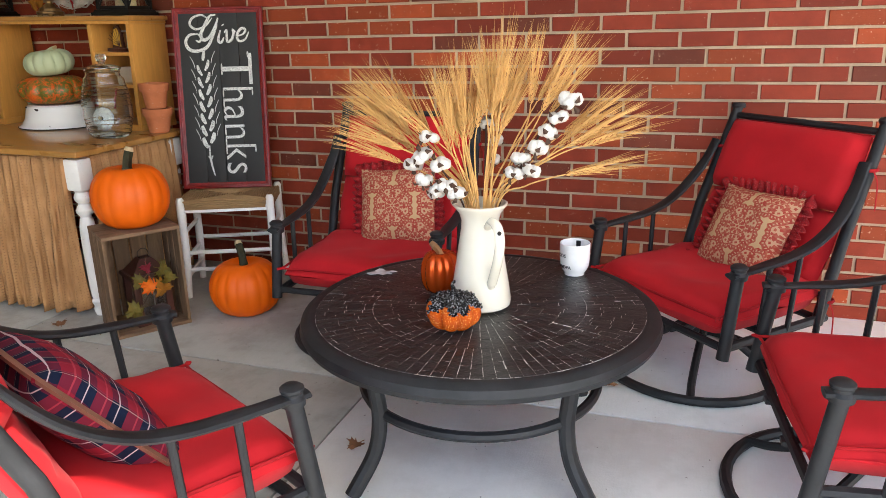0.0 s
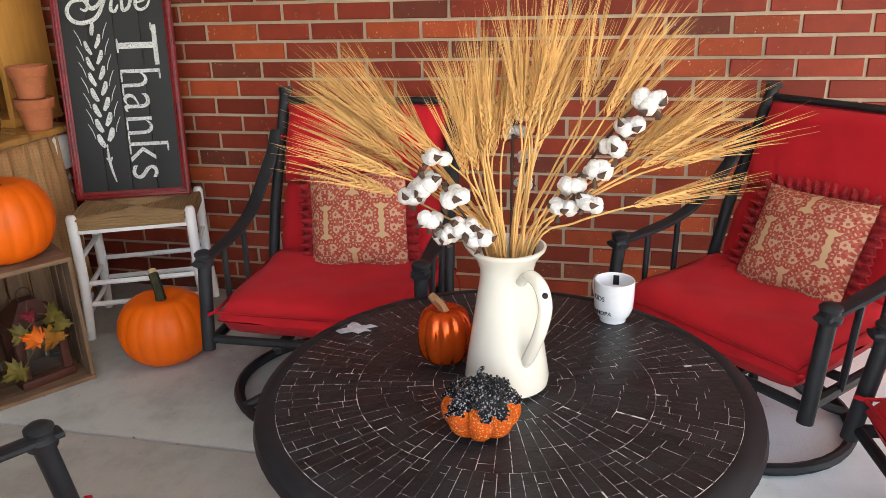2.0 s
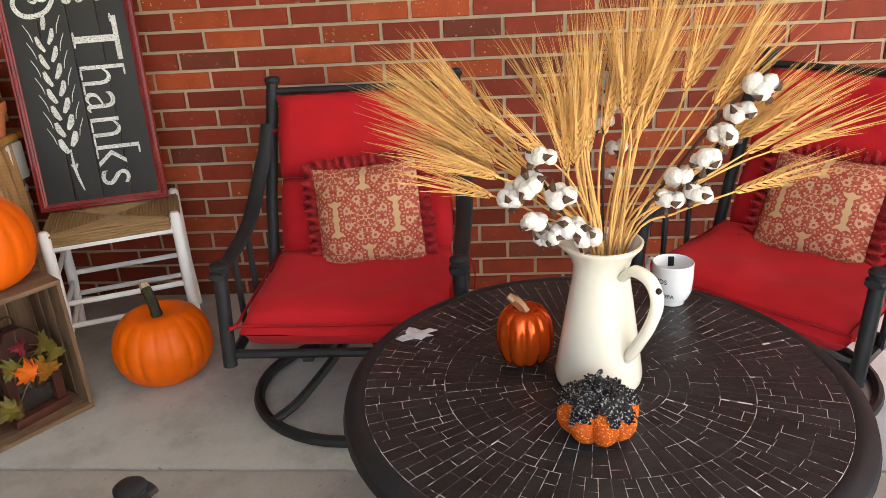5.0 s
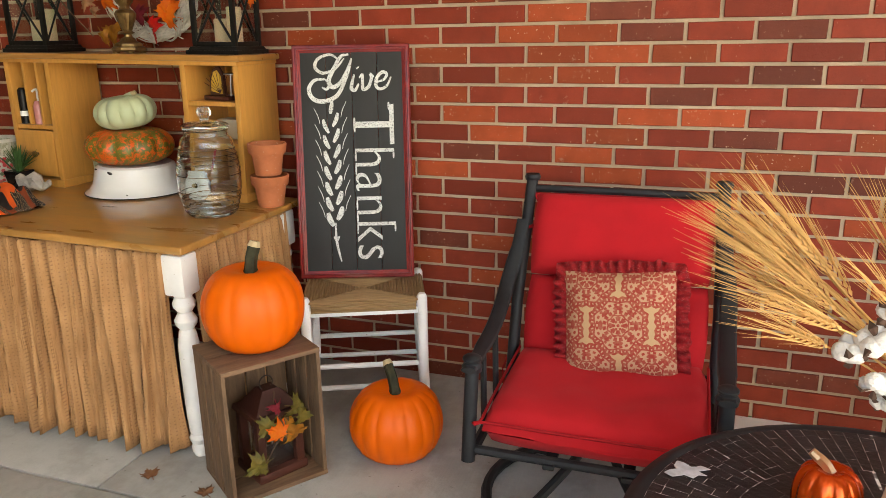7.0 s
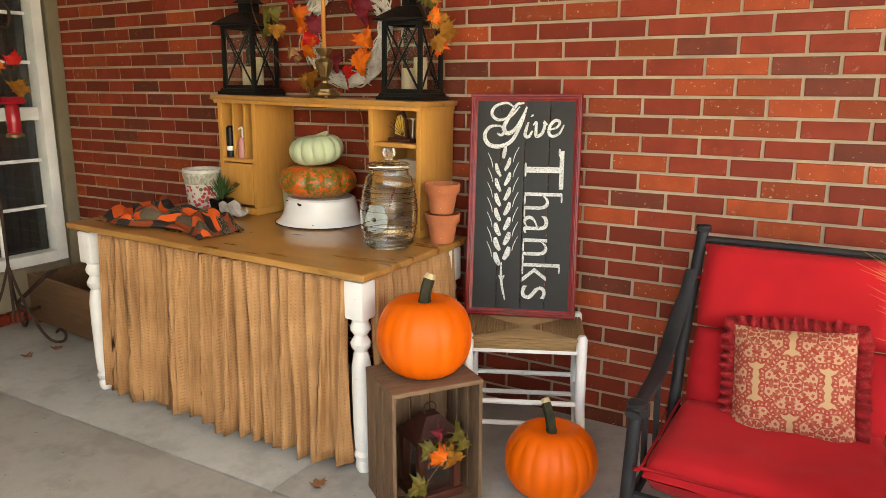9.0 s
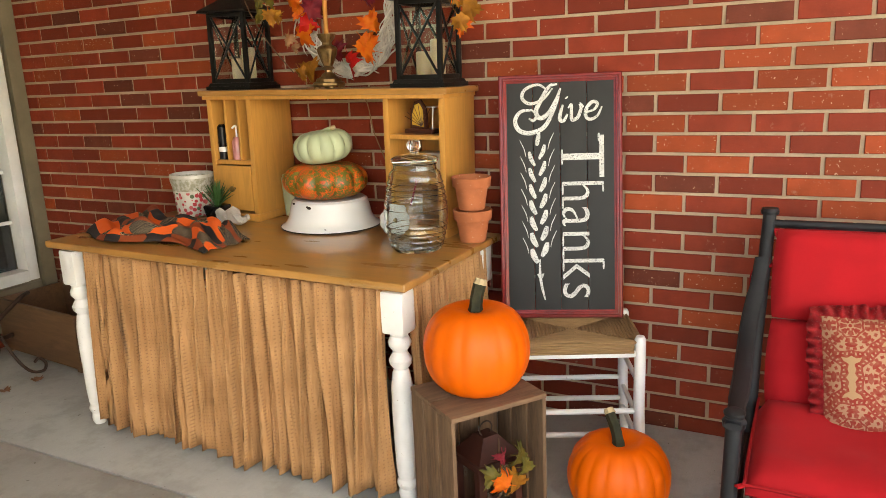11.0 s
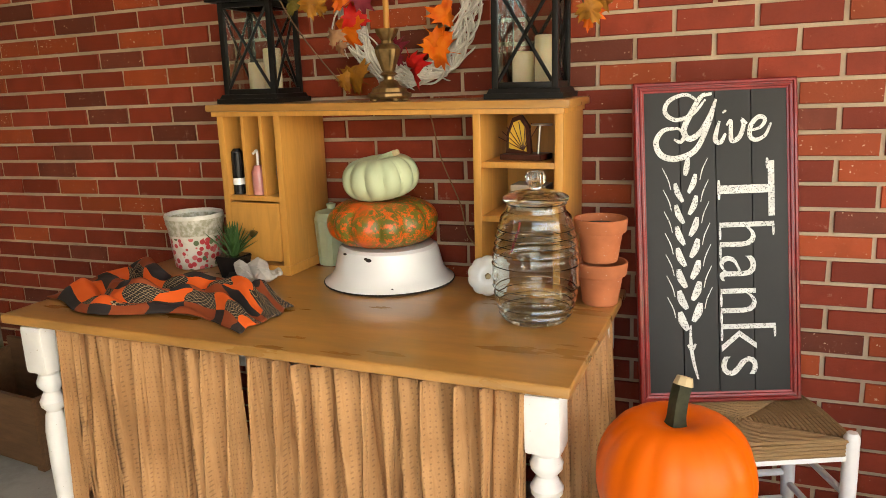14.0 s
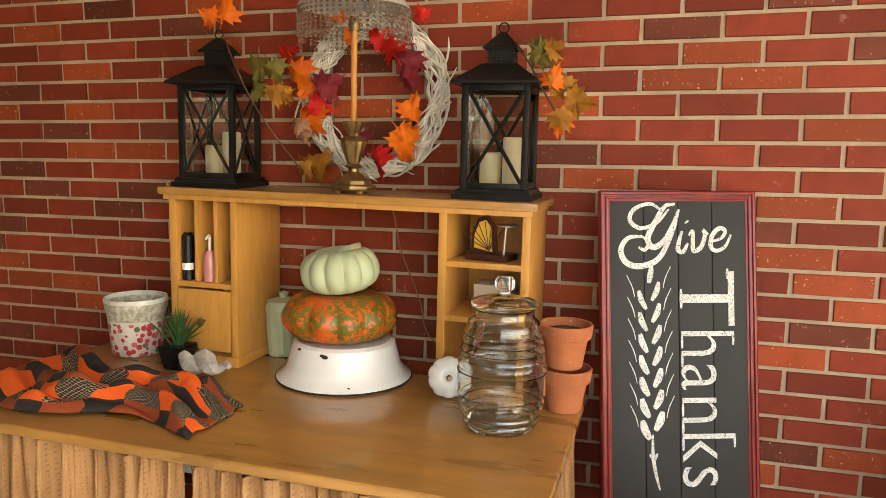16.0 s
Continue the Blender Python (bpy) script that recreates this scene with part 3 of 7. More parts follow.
floor = part("floor", boxed((0.7, -2.5, -0.12), (8.72, 5.0, 0.2), 0), M_JOINT)
tagged(floor, "grey concrete porch floor with open joints", "floor", kind="structure")
# slabs east of x = 0.43 take the paler mix with daylight in its colour
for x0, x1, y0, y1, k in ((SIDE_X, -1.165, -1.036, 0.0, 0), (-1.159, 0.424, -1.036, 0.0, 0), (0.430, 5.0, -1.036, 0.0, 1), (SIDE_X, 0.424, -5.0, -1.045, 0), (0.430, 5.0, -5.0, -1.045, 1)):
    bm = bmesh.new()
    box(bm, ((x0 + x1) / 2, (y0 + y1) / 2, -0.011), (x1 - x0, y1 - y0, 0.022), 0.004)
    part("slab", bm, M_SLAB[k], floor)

# unseen wall, added to block daylight from the south-west and darken the desk side
south = part("wall_south", boxed((-2.25, -3.78, 1.25), (2.8, 0.14, 2.5), 0.004), M_SIDING)
tagged(south, "unseen beige wall added to shade the west side of the porch", "wall", kind="structure")
ceiling = part("ceiling", boxed((0.45, -1.75, 2.55), (8.2, 3.9, 0.1), 0.005), M_CEIL)
tagged(ceiling, "white painted porch ceiling", "ceiling", kind="structure")

ground = bmesh.new()
box(ground, (0, 0, -0.25), (600, 600, 0.1))
tagged(part("ground", ground, M_GRASS), "mown autumn lawn round the porch", "ground", kind="structure")
tagged(part("pavement", boxed((3.0, -9.5, -0.19), (22, 8.0, 0.03), 0.01), M_DRIVE), "sunlit pale concrete drive", "pavement", kind="structure")

# side wall with lap siding and a white window
WIN_Y0, WIN_Y1, WIN_Z0, WIN_Z1 = -1.30, -0.105, 0.30, 1.95
side = bmesh.new()
for y0, y1, z0, z1 in ((-5.0, WIN_Y0, 0, 2.5), (WIN_Y0, WIN_Y1, 0, WIN_Z0), (WIN_Y0, WIN_Y1, WIN_Z1, 2.5), (WIN_Y1, 0.0, 0, 2.5)):
    box(side, (SIDE_X - 0.10, (y0 + y1) / 2, (z0 + z1) / 2), (0.14, y1 - y0, z1 - z0))
side = tagged(part("wall_west", side, M_SIDING), "beige lap siding wall over a brick footing", "wall", kind="structure")
for i in range(24):
    z0 = 0.07 + i * 0.102
    for y0, y1 in (((-5.0, WIN_Y0 - 0.07), (WIN_Y1 + 0.005, -0.075)) if WIN_Z0 - 0.1 < z0 < WIN_Z1 else ((-5.0, -0.075),)):
        if y1 - y0 < 0.03:
            continue
        bm = bmesh.new()
        a = [bm.verts.new(p) for p in ((SIDE_X - 0.03, y0, z0), (SIDE_X, y0, z0), (SIDE_X - 0.018, y0, z0 + 0.104), (SIDE_X - 0.03, y0, z0 + 0.104))]
        b = [bm.verts.new((v.co.x, y1, v.co.z)) for v in a]
        bm.faces.new(a), bm.faces.new(b[::-1])
        for k in range(4):
            bm.faces.new((a[k], b[k], b[(k + 1) % 4], a[(k + 1) % 4]))
        bmesh.ops.recalc_face_normals(bm, faces=bm.faces)
        part("siding_board", bm, M_SIDING, side)
trim = part("trim", boxed((SIDE_X + 0.008, -0.042, 1.25), (0.03, 0.075, 2.5), 0.004), M_TRIM)
tagged(trim, "olive-tan painted corner board", "trim", kind="structure")
for i in range(24):
    part("brick", boxed((SIDE_X + 0.012, -0.09 - i * 0.2032 - 0.096, 0.028), (0.06, 0.19, 0.056), 0.004), M_BRICK[0], side)

win = tagged(new("window_1"), "white vinyl window with white muntins and dim glass", "window", kind="structure")
fy, fz = (WIN_Y0 + WIN_Y1) / 2, (WIN_Z0 + WIN_Z1) / 2
for c, s in (((SIDE_X - 0.02, WIN_Y1 - 0.03, fz), (0.09, 0.06, WIN_Z1 - WIN_Z0)), ((SIDE_X - 0.02, WIN_Y0 + 0.03, fz), (0.09, 0.06, WIN_Z1 - WIN_Z0)),
             ((SIDE_X - 0.02, fy, WIN_Z1 - 0.03), (0.088, WIN_Y1 - WIN_Y0 - 0.12, 0.06)), ((SIDE_X - 0.015, fy, WIN_Z0 + 0.03), (0.10, WIN_Y1 - WIN_Y0 - 0.12, 0.06))):
    part("window_frame", boxed(c, s, 0.004), M_VINYL, win)
part("meeting_rail", boxed((SIDE_X - 0.035, fy, 1.14), (0.05, WIN_Y1 - WIN_Y0 - 0.12, 0.07), 0.004), M_VINYL, win)
for z in (0.615, 0.88, 1.42, 1.68):
    part("muntin", boxed((SIDE_X - 0.045, fy, z), (0.016, WIN_Y1 - WIN_Y0 - 0.12, 0.018), 0.003), M_VINYL, win)
for y in (-0.44, -0.74, -1.04):
    for z0, z1 in ((WIN_Z0 + 0.06, 1.105), (1.175, WIN_Z1 - 0.06)):
        part("muntin", boxed((SIDE_X - 0.045, y, (z0 + z1) / 2), (0.014, 0.018, z1 - z0), 0.003), M_VINYL, win)
pane = part("pane", boxed((SIDE_X - 0.062, fy, fz), (0.006, WIN_Y1 - WIN_Y0 - 0.10, WIN_Z1 - WIN_Z0 - 0.10), 0), M_PANE, win)
pane.visible_shadow = False
# plain box standing in for the room; its near-black colour supplies the dimness
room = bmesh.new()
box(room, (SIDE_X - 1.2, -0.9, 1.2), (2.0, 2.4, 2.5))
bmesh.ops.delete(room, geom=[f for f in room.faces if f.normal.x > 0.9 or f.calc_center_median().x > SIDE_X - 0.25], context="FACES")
tagged(part("wall_room", room, M_DARKROOM), "plain room box behind the window, coloured near-black for its dimness", "wall", kind="structure")
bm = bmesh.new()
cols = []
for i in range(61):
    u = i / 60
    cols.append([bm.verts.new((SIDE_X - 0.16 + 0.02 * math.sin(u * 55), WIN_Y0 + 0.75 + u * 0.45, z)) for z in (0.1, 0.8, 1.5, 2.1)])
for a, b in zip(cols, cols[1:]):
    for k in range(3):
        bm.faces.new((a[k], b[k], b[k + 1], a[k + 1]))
drape = solid("curtain", bm, M_DRAPE_DIMMED, Matrix(), "grey curtain behind the window glass, darkened for the dim room", "curtain")
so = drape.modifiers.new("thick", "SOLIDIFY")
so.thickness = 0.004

# ---- the patio chairs ----


def tie(parent, x, y, z, sgn):
    bm = bmesh.new()
    tube(bm, [(x + 0.022 * math.cos(a), y + 0.022 * math.sin(a), z) for a in (2 * math.pi * k / 10 for k in range(10))], 0.006, 5, True)
    tube(bm, smooth_path([(x + sgn * 0.02, y - 0.01, z), (x + sgn * 0.035, y - 0.005, z - 0.04), (x + sgn * 0.03, y + 0.01, z - 0.13)], 4), 0.004, 5, flat=0.5)
    part("tie", bm, M_PIPE, parent, "red fabric tie")


def patio_chair(m, label):
    c = thing("patio_chair", m, label, "chair", "red-cushioned swivel chairs round the table")
    ring = [(0.31 * math.cos(2 * math.pi * k / 40), -0.07 + 0.29 * math.sin(2 * math.pi * k / 40), 0.016) for k in range(40)]
    part("swivel_ring", tubed(ring, 0.016, 8, True), M_METAL, c)
    for s in (1, -1):
        for q in (1, -1):
            part("base_strut", tubed(smooth_path([(s * 0.22, q * 0.205 - 0.07, 0.022), (s * 0.16, q * 0.15 - 0.06, 0.045), (s * 0.08, q * 0.075 - 0.03, 0.11), (s * 0.03, q * 0.03, 0.165)], 5), 0.013, 8), M_METAL, c)
    part("swivel_post", lathe([(0.03, 0.14), (0.042, 0.15), (0.042, 0.19), (0.10, 0.195), (0.10, 0.207), (0.0, 0.207)], 20), M_METAL, c)
    bm = bmesh.new()
    for s in (1, -1):
        tube(bm, [(s * 0.305, -0.255, 0.222), (s * 0.305, 0.20, 0.232)], 0.015, 8)
    for y in (-0.25, -0.05, 0.19):
        tube(bm, [(-0.305, y, 0.224), (0.305, y, 0.224)], 0.013, 8)
    for s in (1, -1):
        box(bm, (s * 0.10, -0.04, 0.215), (0.03, 0.46, 0.014), 0.003)
    part("seat_frame", bm, M_METAL, c)
    for s in (1, -1):
        part("arm_post", tubed([(s * 0.317, -0.262, 0.195), (s * 0.317, -0.252, 0.26), (s * 0.315, -0.225, 0.447)], 0.019, 12), M_METAL, c)
        path = smooth_path([(s * 0.315, -0.258, 0.455), (s * 0.316, -0.14, 0.461), (s * 0.318, 0.0, 0.476), (s * 0.32, 0.10, 0.506), (s * 0.319, 0.19, 0.565), (s * 0.308, 0.26, 0.645), (s * 0.300, 0.305, 0.725)], 5)
        arm = part("armrest", tubed(path, [0.021] * 6 + [0.024] * (len(path) - 12) + [0.021] * 6, 10, flat=0.42), M_METAL, c)
        part("knob", lathe([(0.0, 0.0), (0.026, 0.0), (0.028, 0.014), (0.022, 0.022), (0.022, 0.028), (0.025, 0.032), (0.025, 0.038), (0.017, 0.044), (0.0, 0.045)], 16, c=(s * 0.315, -0.225, 0.441)), M_METAL, arm)
        for y, z in ((-0.10, 0.461), (0.03, 0.479)):
            part("spindle", tubed([(s * 0.313, y - 0.015, 0.228), (s * 0.32, y, z)], 0.009, 8), M_METAL, c)
        post = part("back_post", tubed([(s * 0.305, 0.165, 0.215), (s * 0.303, 0.245, 0.48), (s * 0.292, 0.398, 0.845)], 0.0185, 12), M_METAL, c)
        part("post_cap", lathe([(0.0, 0.838), (0.024, 0.838), (0.026, 0.847), (0.022, 0.856), (0.0, 0.858)], 14, c=(s * 0.292, 0.398, 0)), M_METAL, post)
    part("top_rail", tubed([(-0.292, 0.385, 0.812), (0.292, 0.385, 0.812)], 0.012, 8), M_METAL, c)
    part("lower_rail", tubed([(-0.303, 0.20, 0.30), (0.303, 0.20, 0.30)], 0.012, 8), M_METAL, c)
    bm = cushion(0.58, 0.47, 0.115, 0.22, 22, 22, 7.0, 0.013, 3)
    for v in bm.verts:
        if v.co.y < -0.12 and v.co.z > 0.05:
            v.co.z -= 0.02 * ((-v.co.y - 0.12) / 0.15) ** 2
        v.co.z += 0.012 * max(0.0, v.co.y / 0.27)
    bmesh.ops.transform(bm, matrix=pose(0, -0.028, 0.237), verts=bm.verts)
    seat = part("seat_cushion", bm, M_RED, c, "red stuffed seat cushion with piped edge", 60)
    hx, y0, y1 = 0.283, -0.256, 0.202
    part("piping", tubed(smooth_path([(-hx, y1, 0.335), (-hx, y0 + 0.02, 0.315), (-hx + 0.03, y0, 0.312), (hx - 0.03, y0, 0.312), (hx, y0 + 0.02, 0.315), (hx, y1, 0.335)], 5), 0.0045, 5), M_PIPE, seat)
    lean = pose(0, 0.155, 0.335, -23.5)
    for z0, z1, th, nm in ((0.0, 0.255, 0.085, "lower"), (0.25, 0.515, 0.115, "upper")):
        bm = cushion(0.548, z1 - z0, th, 0.26, 20, 14, 7.0, 0.010, z0 * 9)
        bmesh.ops.transform(bm, matrix=lean @ pose(0, 0.075, (z0 + z1) / 2, 90), verts=bm.verts)
        back = part("back_cushion", bm, M_RED, c, "red stuffed back cushion", 60)
        if nm == "upper":
            loop = smooth_path([(-0.258, 0.075, z0 + 0.03), (-0.265, 0.075, z1 - 0.03), (-0.255, 0.075, z1 - 0.004), (0.255, 0.075, z1 - 0.004), (0.265, 0.075, z1 - 0.03), (0.258, 0.075, z0 + 0.03)], 4)
            part("piping", tubed([lean @ Vector((p.x, p.y - 0.057, p.z)) for p in loop], 0.004, 5), M_PIPE, back)
    for s in (1, -1):
        tie(c, s * 0.297, 0.335, 0.70, s)
        tie(c, s * 0.303, 0.20, 0.29, s)
    return c


CHAIRS = [((0.268, -0.588), 0.5, "charcoal metal swivel patio chair with red cushions by the brick wall"),
          ((1.485, -0.557), -44.3, "charcoal metal swivel patio chair with red cushions in the wall corner"),
          ((1.905, -1.300), -83.7, "charcoal metal swivel patio chair with empty red seat cushion"),
          ((0.292, -2.010), 152, "charcoal metal swivel patio chair with red cushions and plaid pillow")]
first = None
for (x, y), turn, label in CHAIRS:
    m = pose(x, y, 0, 0, 0, turn)
    if first is None:
        first = patio_chair(m, label)
    else:
        tagged(copy_thing(first, m), label)


def ruffle_ring(w, h, depth, folds):
    """A frilled strip round a w by h pillow, lying in the xz plane."""
    bm = bmesh.new()
    n = folds * 6
    inner, outer = [], []
    for k in range(n):
        t = k / n * 4
        q, f = int(t), t - int(t)
        cx, cz = [(-1 + 2 * f, 1), (1, 1 - 2 * f), (1 - 2 * f, -1), (-1, -1 + 2 * f)][q]
        wob = depth * (0.8 + 0.3 * noise.noise((k * 0.21, 1.7, 0)))
        yy = 0.014 * math.sin(k * 2 * math.pi / 6) + 0.01 * noise.noise((k * 0.1, 0, 5))
        d = Vector((cx ** 5 * 1.0, 0, cz ** 5 * 1.0))
        d = Vector(((1 if abs(cx) == 1 else abs(cx) ** 9) * (1 if cx > 0 else -1), 0, (1 if abs(cz) == 1 else abs(cz) ** 9) * (1 if cz > 0 else -1))).normalized()
        p = Vector((cx * w / 2 * 0.97, 0, cz * h / 2 * 0.97))
        inner.append(bm.verts.new(p))
        outer.append(bm.verts.new(p + d * (wob + 0.01) + Vector((0, yy * 1.4, 0))))
    for k in range(n):
        bm.faces.new((inner[k], inner[(k + 1) % n], outer[(k + 1) % n], outer[k]))
    return bm


def pillow(name, m, w, h, th, cover, label, ruffle=None, welt=None):
    p = thing(name, m, label, "pillow")
    bm = cushion(w, h, th, 0.5, 16, 16, 2.6, 0.008, w * 7)
    for v in bm.verts:
        u, q = 2 * v.co.x / w, 2 * v.co.y / h
        v.co.x *= 1 - 0.07 * (1 - q * q)
        v.co.y *= 1 - 0.07 * (1 - u * u)
    bmesh.ops.transform(bm, matrix=pose(0, th / 2, 0, 90), verts=bm.verts)
    part("cover", bm, cover, p, "", 70)
    if ruffle:
        ob = part("ruffle", ruffle_ring(w * 0.95, h * 0.95, 0.035, 46), M_FRINGE, p, "red and white striped ruffle", 80)
        s = ob.modifiers.new("thick", "SOLIDIFY")
        s.thickness = 0.003
    if welt:
        loop = [(w / 2 * 0.97 * (abs(math.cos(a)) ** 0.3) * (1 if math.cos(a) > 0 else -1), 0, h / 2 * 0.97 * (abs(math.sin(a)) ** 0.3) * (1 if math.sin(a) > 0 else -1)) for a in (2 * math.pi * k / 60 for k in range(60))]
        part("trim_band", tubed(loop, 0.024, 6, True, flat=0.3, up=(0, 1, 0)), welt, p, "brown flannel trim")
    return p


pillow("throw_pillow", pose(0.296, -0.458, 0.470, 0, 0, -0.3) @ pose(0, 0, 0, -20) @ pose(0, 0, 0, 0, -5), 0.335, 0.33, 0.12, M_PILLOW,
       "cream throw pillow with red medallions and ruffle, on a red chair", True)
pillow("throw_pillow", pose(1.598, -0.468, 0.457, 0, 0, -43.5) @ pose(0, 0, 0, -30) @ pose(0, 0, 0, 0, -1), 0.33, 0.325, 0.12, M_PILLOW,
       "cream throw pillow with red medallions, slumped on a red chair", True)
pillow("plaid_pillow", pose(0.292, -2.010, 0, 0, 0, 154) @ pose(0.03, 0.075, 0.43, -38, 4, 0), 0.44, 0.42, 0.15, M_PLAID,
       "navy and red plaid flannel pillow with brown trim on a chair", None, M_BROWNTRIM)

# ---- the round table ----
TX, TY, TZ = 0.872, -1.284, 0.425
table = thing("patio_table", pose(TX, TY, 0) @ Matrix.Diagonal((1.012, 1.012, 1, 1)), "round dark metal patio table with slate mosaic top", "table")
part("rim", lathe([(0.435, TZ - 0.032), (0.445, TZ - 0.05), (0.465, TZ - 0.055), (0.48, TZ - 0.046), (0.487, TZ - 0.03), (0.482, TZ - 0.012), (0.468, TZ - 0.002), (0.452, TZ + 0.001), (0.443, TZ - 0.003), (0.435, TZ - 0.032)], 72), M_METAL, table)
part("tabletop", lathe([(0.0, TZ - 0.03), (0.444, TZ - 0.03), (0.444, TZ - 0.0019), (0.0, TZ - 0.0019)], 72), M_GROUT, table, "worn grout bed under the slate tiles")
for k in range(4):
    a = radians(-124 + 90 * k)
    path = smooth_path([(r * math.cos(a), r * math.sin(a), z) for r, z in ((0.335, TZ - 0.04), (0.345, 0.30), (0.335, 0.20), (0.355, 0.10), (0.43, 0.0))], 5)
    leg = part("leg", tubed(path, 0.021, 10), M_METAL, table)
ring = [(0.325 * math.cos(2 * math.pi * k / 48), 0.325 * math.sin(2 * math.pi * k / 48), 0.205) for k in range(48)]
part("stretcher_ring", tubed(ring, 0.014, 8, True), M_METAL, table)
rng = random.Random(5)
far_v, far_f = [], []
cells = []
for r0, r1, wide in ((0.012, 0.14, 0.019), (0.14, 0.29, 0.023), (0.29, 0.4438, 0.0245)):
    n = round(2 * math.pi * (r0 + r1) / 2 / wide)
    for k in range(n):
        a0, a1 = 2 * math.pi * k / n, 2 * math.pi * (k + 1) / n
        r = r0
        while r < r1 - 0.002:
            ln = rng.uniform(0.018, 0.052) if r == r0 else rng.uniform(0.046, 0.058)
            e = r1 if r + ln > r1 - 0.014 else r + ln
            cells.append((r, e, a0, a1))
            r = e
for r0, r1, a0, a1 in cells:
    if r1 > r0:
        bm = bmesh.new()
        g = 0.0007
        h = TZ - 0.0012 + rng.uniform(-0.0004, 0.0004)
        tilt = rng.uniform(-0.0005, 0.0005)
        ri, ro = r0 + g, r1 - g
        ga, gb = g / max(ri, 0.02), g / ro
        quad = ((ri, a0 + ga), (ro, a0 + gb), (ro, a1 - gb), (ri, a1 - ga))
        if math.sin((a0 + a1) / 2 + radians(25)) > 0.02:
            at0 = len(far_v)
            far_v += [(r * math.cos(a), r * math.sin(a), h + (tilt if q < 2 else -tilt)) for q, (r, a) in enumerate(quad)]
            far_v += [(r * math.cos(a), r * math.sin(a), TZ - 0.01) for r, a in quad]
            far_f += [(at0, at0 + 1, at0 + 2, at0 + 3)] + [(at0 + q, at0 + 4 + q, at0 + 4 + (q + 1) % 4, at0 + (q + 1) % 4) for q in range(4)]
            continue
        top = [bm.verts.new((r * math.cos(a), r * math.sin(a), h + (tilt if q < 2 else -tilt))) for q, (r, a) in enumerate(quad)]
        bot = [bm.verts.new((r * math.cos(a), r * math.sin(a), TZ - 0.01)) for r, a in quad]
        bm.faces.new(top), bm.faces.new(bot[::-1])
        for q in range(4):
            bm.faces.new((top[q], bot[q], bot[(q + 1) % 4], top[(q + 1) % 4]))
        bmesh.ops.recalc_face_normals(bm, faces=bm.faces)
        part("tile", bm, M_TILE, table)
me = bpy.data.meshes.new("tiles")
me.from_pydata(far_v, [], far_f)
me.materials.append(M_TILE)
ob = tagged(new("tiles", me), kind="stuff")
ob.parent = table

# ---- on the table ----
PX, PY = 0.882, -1.285
pitcher = thing("pitcher", pose(PX - 0.004, PY, TZ + 0.001) @ Matrix.Diagonal((0.93, 0.93, 0.985, 1)), "cream enamel pitcher with chipped handle, holding dried stems", "pitcher")
outer = [(0.0, 0.0), (0.078, 0.0), (0.087, 0.006), (0.089, 0.02), (0.083, 0.06), (0.073, 0.12), (0.063, 0.18), (0.056, 0.22), (0.054, 0.245), (0.060, 0.265), (0.073, 0.281), (0.078, 0.286), (0.079, 0.291), (0.074, 0.292)]
inner = [(0.056, 0.268), (0.050, 0.24), (0.058, 0.18), (0.078, 0.06), (0.080, 0.012), (0.0, 0.010)]
bm = lathe(outer + inner, 48)
for v in bm.verts:
    if v.co.z > 0.24:
        a = math.atan2(v.co.y, v.co.x)
        k = max(0.0, math.cos(a - radians(150))) ** 6 * (v.co.z - 0.24) / 0.05
        v.co.x *= 1 + 0.30 * k
        v.co.y *= 1 + 0.30 * k
part("body", bm, M_ENAMEL, pitcher)
turn = pose(0, 0, 0, 0, 0, -52)
hp = smooth_path([turn @ Vector(p) for p in ((0.055, 0, 0.235), (0.085, 0, 0.258), (0.125, 0, 0.25), (0.142, 0, 0.215), (0.128, 0, 0.165), (0.104, 0, 0.12), (0.083, 0, 0.085), (0.074, 0, 0.072))], 6)
handle = part("handle", tubed(hp, [0.012] * 6 + [0.0145] * (len(hp) - 12) + [0.012] * 6, 12, flat=0.75), M_ENAMEL, pitcher)
for q, s in ((15, 0.006), (4, 0.005)):
    chip = bmesh.new()
    bmesh.ops.create_icosphere(chip, subdivisions=2, radius=s, matrix=Matrix.Translation(hp[q] + Vector((0.003, -0.010, 0.006))))
    part("chip", chip, M_CHIPPED, handle, "dark chip in the enamel")

bouquet = thing("dried_bouquet", pose(PX, PY, TZ + 0.015), "dried bearded wheat and cotton stems in a pitcher", "dried flowers")


